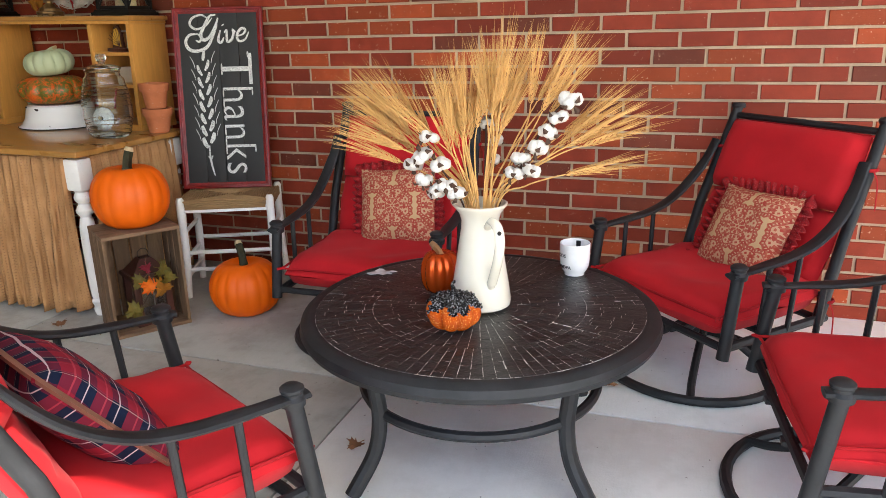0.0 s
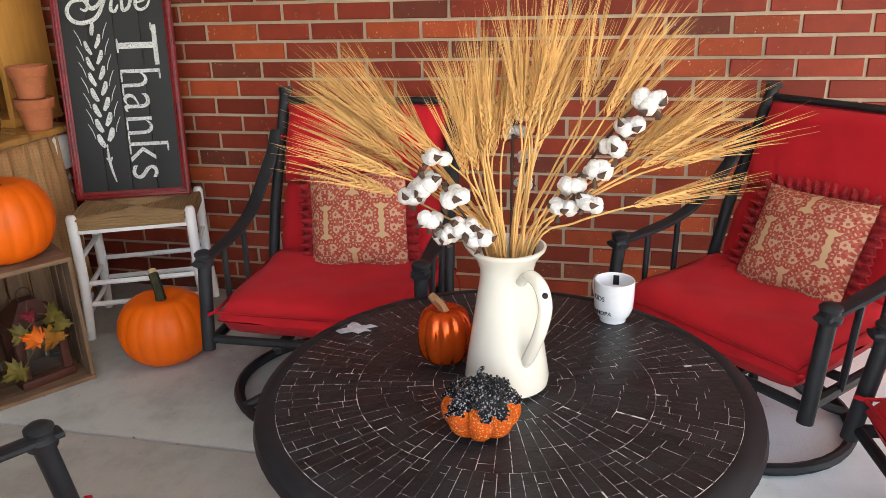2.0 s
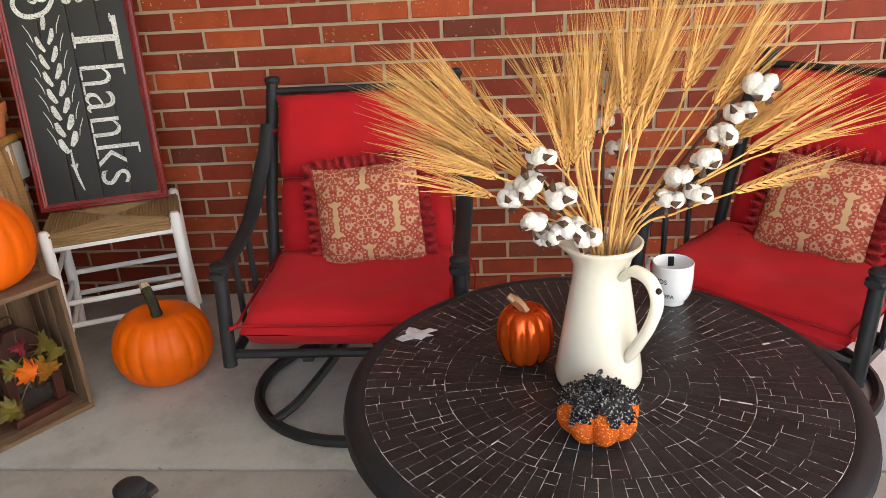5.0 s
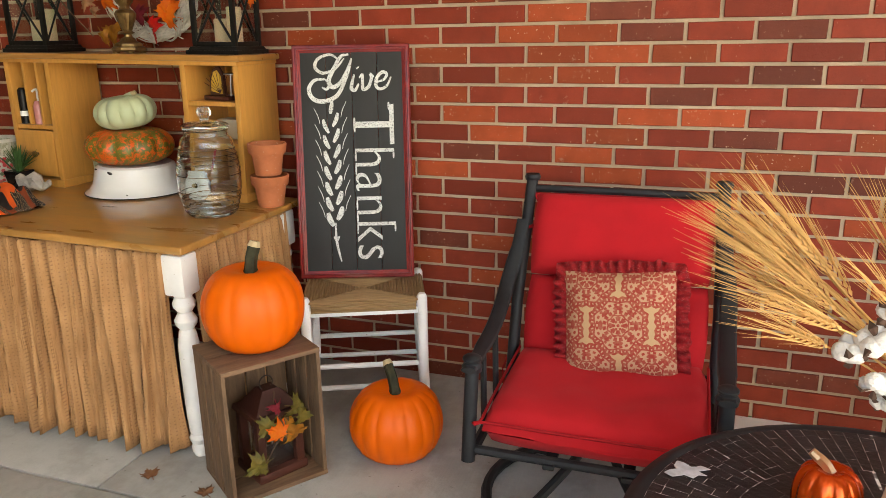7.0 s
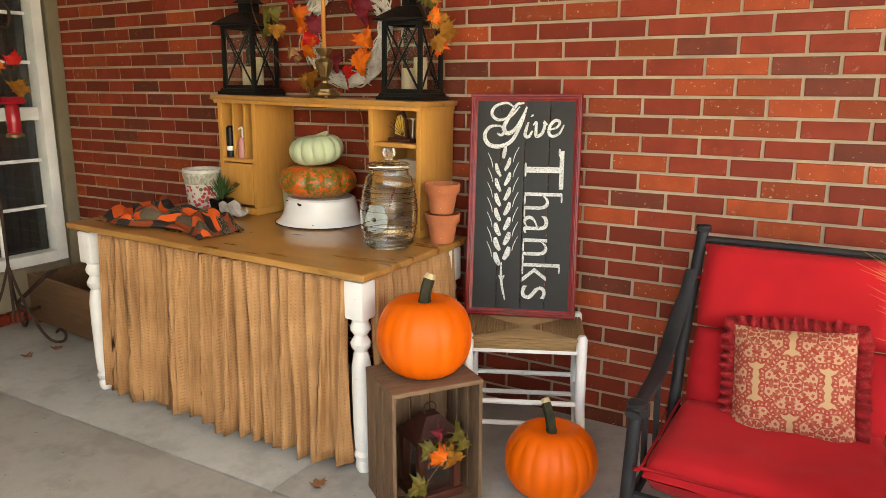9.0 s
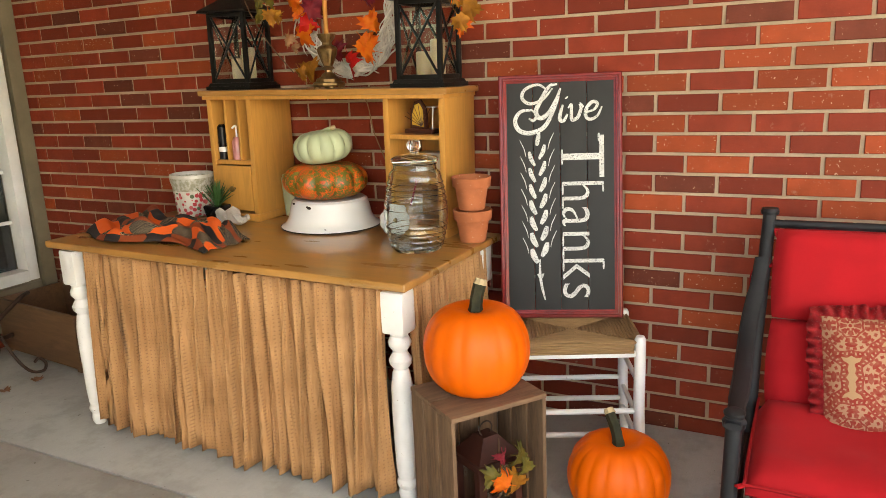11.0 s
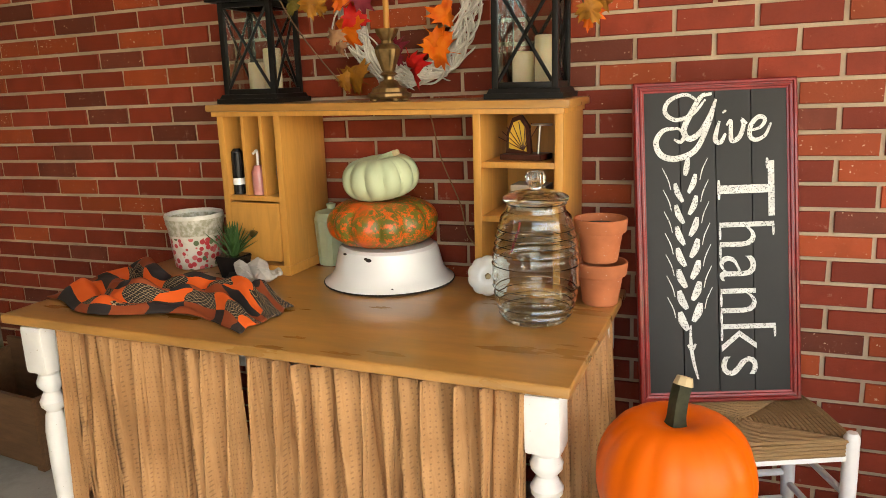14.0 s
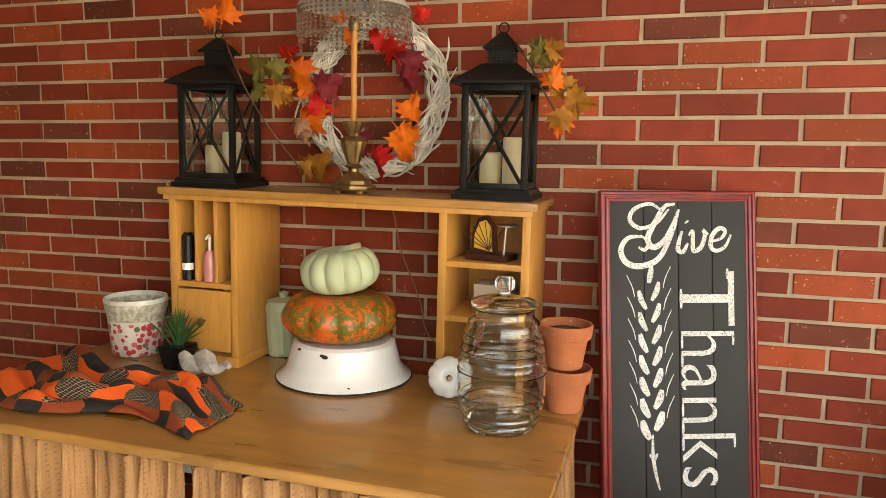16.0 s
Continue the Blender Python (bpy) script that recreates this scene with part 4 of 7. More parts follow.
def wheat_mesh(seed, pts):
    """One stalk along the points: stem, ear and long awns."""
    r = random.Random(seed)
    pts = smooth_path(pts, 5)
    bm = tubed(pts, [0.0020] * (len(pts) - 4) + [0.0016] * 4, 5)
    d = (pts[-1] - pts[-4]).normalized()
    base = pts[-1]
    side = d.cross(Vector((0, 1, 0))).normalized()
    oth = d.cross(side)
    nk = r.choice((10, 11, 12, 13))
    for k in range(nk):
        for q in range(3):
            a = q * 2.1 + k * 1.05
            out = side * math.cos(a) + oth * math.sin(a)
            p = base + d * (k * 0.0072) + out * 0.0033
            t = p + d * 0.016 + out * 0.005
            w = oth * math.cos(a) - side * math.sin(a)
            vs = [bm.verts.new(x) for x in (p, p + d * 0.007 + w * 0.0036 + out * 0.0020, t, p + d * 0.007 - w * 0.0036 + out * 0.0020, p + d * 0.008 + out * 0.0042)]
            for f in ((0, 1, 4), (1, 2, 4), (2, 3, 4), (3, 0, 4)):
                bm.faces.new([vs[x] for x in f])
            ln = r.uniform(0.085, 0.155)
            sp = out * r.uniform(0.02, 0.17) + Vector((r.uniform(-0.05, 0.05), r.uniform(-0.05, 0.05), r.uniform(-0.03, 0.03)))
            e = (d + sp).normalized()
            m1, m2 = t + e * ln * 0.5, t + e * ln + Vector((0, 0, -0.008 * r.random()))
            s1 = e.cross(out).normalized()
            s2 = e.cross(s1)
            rings = [[bm.verts.new(c + (s1 * math.cos(g) + s2 * math.sin(g)) * w0) for g in (0, 2.09, 4.19)] for c, w0 in ((t, 0.0008), (m1, 0.00055), (m2, 0.00014))]
            for ra, rb in zip(rings, rings[1:]):
                for g in range(3):
                    bm.faces.new((ra[g], ra[(g + 1) % 3], rb[(g + 1) % 3], rb[g]))
    return bm


rng = random.Random(11)
RIM = 0.275
n_stalk = 0
for lo, hi, head, hs, count, l0, l1 in ((44, 56, 182, 16, 13, 0.21, 0.29), (58, 66, 184, 12, 3, 0.20, 0.25), (8, 18, 178, 24, 10, 0.14, 0.235), (24, 30, 200, 16, 3, 0.14, 0.19), (0, 6, 90, 180, 2, 0.14, 0.20),
                                        (5, 13, -4, 24, 10, 0.17, 0.285), (27, 33, 2, 12, 5, 0.25, 0.31), (46, 58, -2, 16, 6, 0.22, 0.28), (70, 76, -4, 6, 1, 0.19, 0.20)):
    for _ in range(count):
        h, t, ln = radians(head + rng.uniform(-hs, hs)), radians(rng.uniform(lo, hi)), rng.uniform(l0, l1)
        d = Vector((math.cos(h), math.sin(h), 0))
        lip = d * min(0.036, 0.010 + 0.035 * math.sin(t)) + Vector((rng.uniform(-0.014, 0.014), rng.uniform(-0.014, 0.014), RIM))
        foot = -d * 0.03 * math.sin(t) + Vector((rng.uniform(-0.02, 0.02), rng.uniform(-0.02, 0.02), 0.005))
        sway = Vector((rng.uniform(-1, 1), rng.uniform(-1, 1), 0)) * 0.014
        t0, t1, t2 = t * 0.78, t * 0.98, t * 1.05 + radians(rng.uniform(-5, 6))
        mid = lip + (d * math.sin(t0) + Vector((0, 0, math.cos(t0)))) * ln * 0.45
        bend = mid + (d * math.sin(t1) + Vector((0, 0, math.cos(t1)))) * ln * 0.35 + sway * 0.5
        end = bend + (d * math.sin(t2) + Vector((0, 0, math.cos(t2)))) * ln * 0.20 + sway
        part("wheat_stalk", wheat_mesh(100 + n_stalk, [foot, lip, mid, bend, end]), M_WHEAT, bouquet)
        n_stalk += 1


def cotton_boll(parent, p, r, seed):
    g = random.Random(seed)
    bm = bmesh.new()
    for k in range(5):
        a = k * 2 * math.pi / 5 + g.random()
        o = Vector((math.cos(a) * 0.55 * r, math.sin(a) * 0.55 * r, g.uniform(-0.25, 0.35) * r))
        res = bmesh.ops.create_icosphere(bm, subdivisions=2, radius=r * g.uniform(0.55, 0.72), matrix=Matrix.Translation(p + o))
        for v in res["verts"]:
            v.co += (v.co - p).normalized() * r * 0.16 * noise.noise(v.co * 90 + Vector((seed, 0, 0)))
    boll = part("cotton_boll", bm, M_COTTON, parent, "white cotton boll", 80)
    hk = bmesh.new()
    d = Vector((g.uniform(-0.6, 0.6), -0.6, g.uniform(-0.8, 0.3))).normalized()
    for k in range(3):
        a = d.orthogonal().normalized()
        a.rotate(Matrix.Rotation(k * 2.09 + g.random(), 3, d))
        b = a.cross(d)
        c0 = p + d * r * 0.45
        vs = [hk.verts.new(c0), hk.verts.new(c0 + a * r * 0.8 + b * r * 0.30 + d * r * 0.42), hk.verts.new(c0 + a * r * 1.35 + d * r * 0.12), hk.verts.new(c0 + a * r * 0.8 - b * r * 0.30 + d * r * 0.42), hk.verts.new(c0 + a * r * 0.8 + d * r * 0.6)]
        for f in ((0, 1, 4), (1, 2, 4), (2, 3, 4), (3, 0, 4)):
            hk.faces.new([vs[x] for x in f])
    part("husk", hk, M_HUSK, boll, "dark dry husk")


def cotton_stem(pts, bolls, seed):
    path = smooth_path(pts, 5)
    st = part("cotton_stem", tubed(path, 0.0028, 6), M_HUSK, bouquet, "dark cotton stem with white bolls")
    for k, (x, y, z, r) in enumerate(bolls):
        cotton_boll(st, Vector((x, y, z)), r, seed + k)


cotton_stem([(0.0, 0, 0.05), (-0.045, -0.02, 0.27), (-0.10, -0.05, 0.38), (-0.125, -0.06, 0.43)],
            [(-0.135, -0.07, 0.405, 0.024), (-0.115, -0.075, 0.455, 0.023), (-0.165, -0.06, 0.385, 0.024), (-0.085, -0.08, 0.385, 0.025), (-0.13, -0.085, 0.345, 0.021), (-0.095, -0.085, 0.325, 0.020),
             (-0.065, -0.09, 0.335, 0.023), (-0.04, -0.09, 0.318, 0.022), (-0.105, -0.06, 0.31, 0.02)], 40)
cotton_stem([(0.0, 0, 0.05), (0.05, 0.01, 0.28), (0.13, 0.0, 0.42), (0.205, -0.02, 0.53), (0.235, -0.03, 0.56)],
            [(0.235, -0.03, 0.545, 0.026), (0.205, -0.03, 0.505, 0.022), (0.18, -0.04, 0.47, 0.024), (0.155, -0.04, 0.43, 0.024), (0.115, -0.04, 0.40, 0.022), (0.10, -0.05, 0.365, 0.022), (0.145, -0.05, 0.375, 0.021)], 60)
cotton_stem([(0.0, 0.01, 0.05), (0.0, 0.03, 0.3), (0.0, 0.06, 0.5), (0.01, 0.07, 0.56)],
            [(0.0, 0.07, 0.545, 0.018), (0.012, 0.06, 0.51, 0.018), (0.0, 0.07, 0.475, 0.019), (0.025, 0.06, 0.43, 0.017), (0.02, 0.05, 0.38, 0.017)], 80)


def pumpkin_mesh(r, h, ribs, groove, dimple=0.16, seed=0, squeeze=0.9):
    def rib(a, z):
        return 1 - groove * (1 - abs(math.sin(a * ribs / 2 + seed)) ** 0.7) + 0.02 * noise.noise((math.cos(a) * 1.3 + seed, math.sin(a) * 1.3, z * 3))
    prof = []
    for k in range(25):
        t = -math.pi / 2 + math.pi * k / 24
        rr = r * max(math.cos(t), 0.0) ** squeeze
        z = h / 2 + h / 2 * math.sin(t)
        z -= dimple * h * math.exp(-(rr / (0.30 * r)) ** 2) * (1 if t > 0 else -0.6)
        prof.append((rr, z))
    return lathe(prof, max(72, ribs * 8), rib=rib)


def stem_mesh(h, r, bend, flare=1.9):
    path = smooth_path([(0, 0, -h * 0.15), (bend * 0.1, 0, h * 0.2), (bend * 0.4, 0, h * 0.6), (bend, 0, h)], 4)
    n = len(path)
    bm = tubed(path, [r * (1 + (flare - 1) * max(0, 1 - i / (n * 0.4)) ** 2) for i in range(n)], 10)
    for i, v in enumerate(bm.verts):
        c = path[min(i // 10, n - 1)]
        if i % 2:
            v.co = c + (v.co - c) * 0.78
    tip = tubed([path[-1], path[-1] + (path[-1] - path[-2]).normalized() * 0.016], [r * 1.02, r * 0.8], 8)
    return bm, tip


def pumpkin(name, m, r, h, ribs, groove, skin, label, stem=(0.07, 0.012, 0.03), stem_mat=None, dimple=0.16, tip_mat=None, seed=0.0, squeeze=0.9):
    p = thing(name, m, label, "pumpkin")
    part("body", pumpkin_mesh(r, h, ribs, groove, dimple, seed, squeeze), skin, p, "", 80)
    if stem:
        s, t = stem_mesh(*stem)
        up = Matrix.Translation((0, 0, h - dimple * h))
        bmesh.ops.transform(s, matrix=up, verts=s.verts)
        bmesh.ops.transform(t, matrix=up, verts=t.verts)
        st = part("stem", s, stem_mat or M_STEM, p, "ridged dry stem")
        part("stem_end", t, tip_mat or M_STEMTIP, st)
    return p


pumpkin("copper_pumpkin", pose(0.739, -1.218, TZ, 0, 0, 160), 0.059, 0.124, 10, 0.12, M_COPPER, "shiny metallic copper glass pumpkin on the table", (0.022, 0.010, 0.020), M_GOLD, 0.1, M_GOLD, squeeze=0.5)
mini = pumpkin("glitter_pumpkin", pose(0.856, -1.460, TZ, 0, 0, 30), 0.071, 0.088, 8, 0.22, M_GLIT_O, "small orange glitter pumpkin with black glitter cap", None, dimple=0.12, squeeze=0.7)
cap = pumpkin_mesh(0.0745, 0.091, 8, 0.22, 0.12, 0, 0.7)
drip = [v for v in cap.verts if v.co.z < 0.061 + 0.009 * math.sin(5 * math.atan2(v.co.y, v.co.x)) + 0.006 * math.sin(11 * math.atan2(v.co.y, v.co.x))]
bmesh.ops.delete(cap, geom=drip, context="VERTS")
for v in cap.verts:
    v.co += v.co.normalized() * 0.006 * noise.noise(v.co * 110)
g = random.Random(17)
tops = [v.co.copy() for v in cap.verts]
for _ in range(420):
    p = g.choice(tops)
    bmesh.ops.create_icosphere(cap, subdivisions=1, radius=g.uniform(0.0016, 0.0036), matrix=Matrix.Translation(p + p.normalized() * g.uniform(-0.001, 0.0025)))
ob = part("glitter_cap", cap, M_GLIT_B, mini, "lumpy black glitter coating", 80)
mod = ob.modifiers.new("thick", "SOLIDIFY")
mod.thickness = 0.004
part("stem", tubed(smooth_path([(0, 0, 0.072), (0.004, 0, 0.095), (-0.002, 0.002, 0.115), (0.006, 0, 0.126)], 4), [0.012, 0.011, 0.009, 0.007, 0.006, 0.006, 0.006, 0.005, 0.005, 0.004, 0.004, 0.004, 0.002], 8), M_GLIT_B, mini)

mug = thing("mug", pose(1.084, -0.963, TZ + 0.001), "white ceramic mug with black lettering on the table", "mug")
part("body", lathe([(0.0, 0.0), (0.030, 0.0), (0.031, 0.008), (0.038, 0.016), (0.044, 0.032), (0.046, 0.06), (0.046, 0.098), (0.0445, 0.100), (0.043, 0.098), (0.042, 0.06), (0.040, 0.034), (0.030, 0.014), (0.0, 0.012)], 40), M_CERAMIC, mug)
turn = pose(0, 0, 0, 0, 0, 128)
part("handle", tubed(smooth_path([turn @ Vector(p) for p in ((0.044, 0, 0.085), (0.066, 0, 0.086), (0.074, 0, 0.06), (0.064, 0, 0.035), (0.043, 0, 0.034))], 5), 0.006, 8, flat=0.7), M_CERAMIC, mug)
spot = bmesh.new()
box(spot, (0, 0, 0), (0.014, 0.003, 0.024), 0.0012)
bmesh.ops.transform(spot, matrix=pose(0.004, 0.0415, 0.082), verts=spot.verts)
part("print_mark", spot, M_INK, mug, "black printed mark inside the rim")
for words, z, size in (("KIDS", 0.060, 0.016), ("GRANDPA", 0.026, 0.0145)):
    me = text_mesh(words, size, 0.0006)
    wide = max(v.co.x for v in me.vertices)
    for v in me.vertices:
        a = radians(-138) + (v.co.x - wide / 2) / 0.046
        rr = (0.0462 if z > 0.05 else 0.0445 + 0.0015 * min(1, v.co.y / 0.012)) + v.co.z
        v.co = (rr * math.cos(a), rr * math.sin(a), z + v.co.y)
    me.materials.append(M_INK)
    ob = new("lettering", me)
    ob.parent = mug
g = random.Random(2)
bm = bmesh.new()
outline = [((0.045 + 0.018 * g.uniform(-1, 1)) * math.cos(a) * 0.8, (0.026 + 0.014 * g.uniform(-1, 1)) * math.sin(a)) for a in (2 * math.pi * k / 17 for k in range(17))]
prism(bm, outline, 0.0012, pose(0, 0, 0, 90))
bmesh.ops.recalc_face_normals(bm, faces=bm.faces)
solid("torn_label", bm, M_FOIL, pose(0.503, -1.106, TZ + 0.0015, 0, 0, 20), "torn silver-white scrap stuck to the tabletop", "paper")

# ---- the desk with its curtain ----
DX0, DX1, DY0, DY1, DZ = -2.438, -0.910, -0.845, -0.14, 0.716
desk = thing("desk", pose((DX0 + DX1) / 2, (DY0 + DY1) / 2, 0), "honey oak desk with white turned legs", "desk")
hw, hd = (DX1 - DX0) / 2, (DY1 - DY0) / 2
bm = bmesh.new()
box(bm, (0, 0, DZ - 0.0125), (hw * 2, hd * 2, 0.025), 0.008, seg=3)
part("desktop", bm, M_OAKTOP, desk, "honey oak top with rounded edge")
for s in (1, -1):
    part("apron", boxed((0, s * (hd - 0.13), DZ - 0.065), (hw * 2 - 0.22, 0.022, 0.08), 0.003), M_WHITE, desk)
LEG = [(0.0, 0.0), (0.020, 0.0), (0.026, 0.012), (0.029, 0.03), (0.024, 0.045), (0.031, 0.055), (0.033, 0.065), (0.026, 0.078), (0.029, 0.09), (0.032, 0.14), (0.034, 0.30), (0.033, 0.38),
       (0.026, 0.425), (0.021, 0.436), (0.033, 0.452), (0.035, 0.465), (0.024, 0.485), (0.021, 0.492), (0.033, 0.508), (0.035, 0.52), (0.026, 0.54), (0.030, 0.548), (0.0, 0.548)]
for sx in (1, -1):
    for sy in (1, -1):
        bm = lathe(LEG, 24, c=(sx * (hw - 0.065), sy * (hd - 0.065), 0))
        box(bm, (sx * (hw - 0.065), sy * (hd - 0.065), 0.614), (0.076, 0.076, 0.13), 0.01)
        part("leg", bm, M_WHITE, desk, "white turned leg")


def drape_sheet(path, z0, z1, folds, depth, seed, hem=0.02):
    """A gathered curtain along a path of (x, y) points, with folds that open towards the hem."""
    g = random.Random(seed)
    pts = [Vector((x, y, 0)) for x, y in path]
    n, rows = folds * 14, 14
    phases = [g.uniform(-0.6, 0.6) for _ in range(folds + 2)]
    amps = [g.uniform(0.4, 1.35) for _ in range(folds + 2)]
    bm = bmesh.new()
    uv = bm.loops.layers.uv.new("UVMap")
    total = sum((b - a).length for a, b in zip(pts, pts[1:]))
    grid, maps = [], {}
    for j in range(rows + 1):
        row = []
        v = j / rows
        for i in range(n + 1):
            u = i / n
            d = u * total
            for a, b in zip(pts, pts[1:]):
                ln = (b - a).length
                if d <= ln + 1e-6:
                    break
                d -= ln
            t = (b - a).normalized()
            nrm = Vector((t.y, -t.x, 0))
            k = u * folds
            f = int(k)
            ph = phases[f] * (1 - k + f) + phases[f + 1] * (k - f)
            am = amps[f] * (1 - k + f) + amps[f + 1] * (k - f)
            q = k + 0.55 * noise.noise((k * 0.8, seed * 1.7, 0.6 * v)) + 0.18 * ph * v
            wave = 1.9 * abs(math.sin(math.pi * q)) ** 0.75 - 1.0 + 0.30 * math.sin(4 * math.pi * q + 2.0 + 3 * ph) + 0.16 * math.sin(9 * math.pi * q + 5 * ph + v)
            p = a + t * d + nrm * (wave * depth * am * (0.65 + 0.35 * v) + 0.012 * v) + t * 0.010 * math.sin(k * 5 + v * 3)
            z = z1 + (z0 - z1) * v + hem * v * noise.noise((k * 0.7, seed, 0)) + 0.004 * v * math.sin(2 * math.pi * k)
            vert = bm.verts.new((p.x, p.y, z))
            maps[vert] = (u * total * 1.9, v * (z1 - z0))
            row.append(vert)
        grid.append(row)
    for a, b in zip(grid, grid[1:]):
        for i in range(n):
            f = bm.faces.new((a[i], b[i], b[i + 1], a[i + 1]))
            for lp in f.loops:
                lp[uv].uv = maps[lp.vert]
    return bm


def hang(name, bm, m, label, rod):
    ob = thing(name, Matrix(), label, "curtain")
    cloth = part("panel", bm, m, ob, "", 180)
    s = cloth.modifiers.new("thick", "SOLIDIFY")
    s.thickness = 0.003
    part("curtain_rod", tubed(rod, 0.005, 6), M_STEEL, ob)
    return ob


cz = DZ - 0.032
hang("desk_curtain", drape_sheet([(-2.315, -0.785), (-1.706, -0.80)], 0.035, cz, 11, 0.044, 1), M_CURTAIN, "gathered tan dotted curtain under the desk edge", [(-2.32, -0.775, cz - 0.006), (-1.69, -0.785, cz - 0.006)])
hang("desk_curtain", drape_sheet([(-1.69, -0.80), (-1.005, -0.80)], 0.028, cz, 12, 0.046, 4), M_CURTAIN, "gathered tan dotted curtain under the desk edge", [(-1.695, -0.785, cz - 0.006), (-1.0, -0.785, cz - 0.006)])
hang("desk_curtain", drape_sheet([(-0.955, -0.75), (-0.955, -0.19)], 0.05, cz, 9, 0.024, 7), M_CURTAIN, "gathered tan dotted curtain at the desk end", [(-0.965, -0.75, cz - 0.006), (-0.965, -0.19, cz - 0.006)])

# ---- the hutch on the desk ----
HX0, HX1, HY0, HY1, HZ = -2.15, -1.038, -0.30, -0.035, 1.235
hutch = thing("desk_hutch", pose(0, 0, DZ), "honey oak desk hutch with pigeonholes and drawer", "hutch")
ht = HZ - DZ


def hpart(name, x0, x1, y0, y1, z0, z1, mat=M_OAK, bevel=0.002, label=""):
    return part(name, boxed(((x0 + x1) / 2, (y0 + y1) / 2, (z0 + z1) / 2), (x1 - x0, y1 - y0, z1 - z0), bevel), mat, hutch, label)


bm = bmesh.new()
box(bm, ((HX0 + HX1) / 2, (HY0 + HY1) / 2, ht - 0.011), (HX1 - HX0, HY1 - HY0, 0.022), 0.006)
part("top_board", bm, M_OAKTOP, hutch, "oak shelf top with moulded edge")
hpart("moulding", HX0 + 0.015, HX1 - 0.015, HY0 + 0.008, HY1, ht - 0.036, ht - 0.022)
y0, y1 = HY0 + 0.02, HY1
for x0, x1, shelves in ((-2.125, -1.90, (0.235,)), (-1.30, -1.058, (0.205, 0.35))):
    for xs in (x0, x1 - 0.022):
        hpart("side_panel", xs, xs + 0.022, y0, y1, 0.0, ht - 0.036)
    hpart("back_panel", x0 + 0.022, x1 - 0.022, y1 - 0.008, y1, 0.0, ht - 0.036)
    hpart("base", x0 - 0.004, x1 + 0.004, y0 - 0.006, y1, 0.0, 0.03)
    for z in shelves:
        hpart("shelf", x0 + 0.022, x1 - 0.022, y0 + 0.004, y1 - 0.008, z - 0.008, z + 0.008)
for x in (-2.042, -1.977):
    hpart("divider", x - 0.006, x + 0.006, y0 + 0.01, y1 - 0.008, 0.243, ht - 0.036)
dr = hpart("drawer", -2.10, -1.925, y0 - 0.004, y0 + 0.012, 0.042, 0.222, label="oak drawer front")
part("drawer_knob", lathe([(0.0, 0.0), (0.006, 0.0), (0.006, 0.008), (0.012, 0.014), (0.012, 0.02), (0.0, 0.023)], 14, c=(0, 0, 0)), M_BRONZE, dr)
k = dr.children[0]
k.matrix_basis = pose(-2.0125, y0 - 0.003, 0.13, 90)

# ---- lanterns, wreath and candlestick on the hutch ----


def pyramid(bm, w0, w1, z0, z1, d0=None, d1=None):
    d0, d1 = d0 or w0, d1 or w1
    a = [bm.verts.new((sx * w0 / 2, sy * d0 / 2, z0)) for sx, sy in ((-1, -1), (1, -1), (1, 1), (-1, 1))]
    b = [bm.verts.new((sx * w1 / 2, sy * d1 / 2, z1)) for sx, sy in ((-1, -1), (1, -1), (1, 1), (-1, 1))]
    bm.faces.new(a[::-1]), bm.faces.new(b)
    for q in range(4):
        bm.faces.new((a[q], a[(q + 1) % 4], b[(q + 1) % 4], b[q]))


def candle(parent, x, y, z, r, h):
    c = part("candle", lathe([(0.0, 0.0), (r, 0.0), (r, h - 0.004), (r - 0.004, h), (r - 0.01, h - 0.003), (0.0, h - 0.006)], 24, c=(x, y, z)), M_WAX, parent, "ivory pillar candle")
    part("wick", tubed([(x, y, z + h - 0.008), (x + 0.002, y, z + h + 0.006)], 0.0012, 5), M_INK, c)


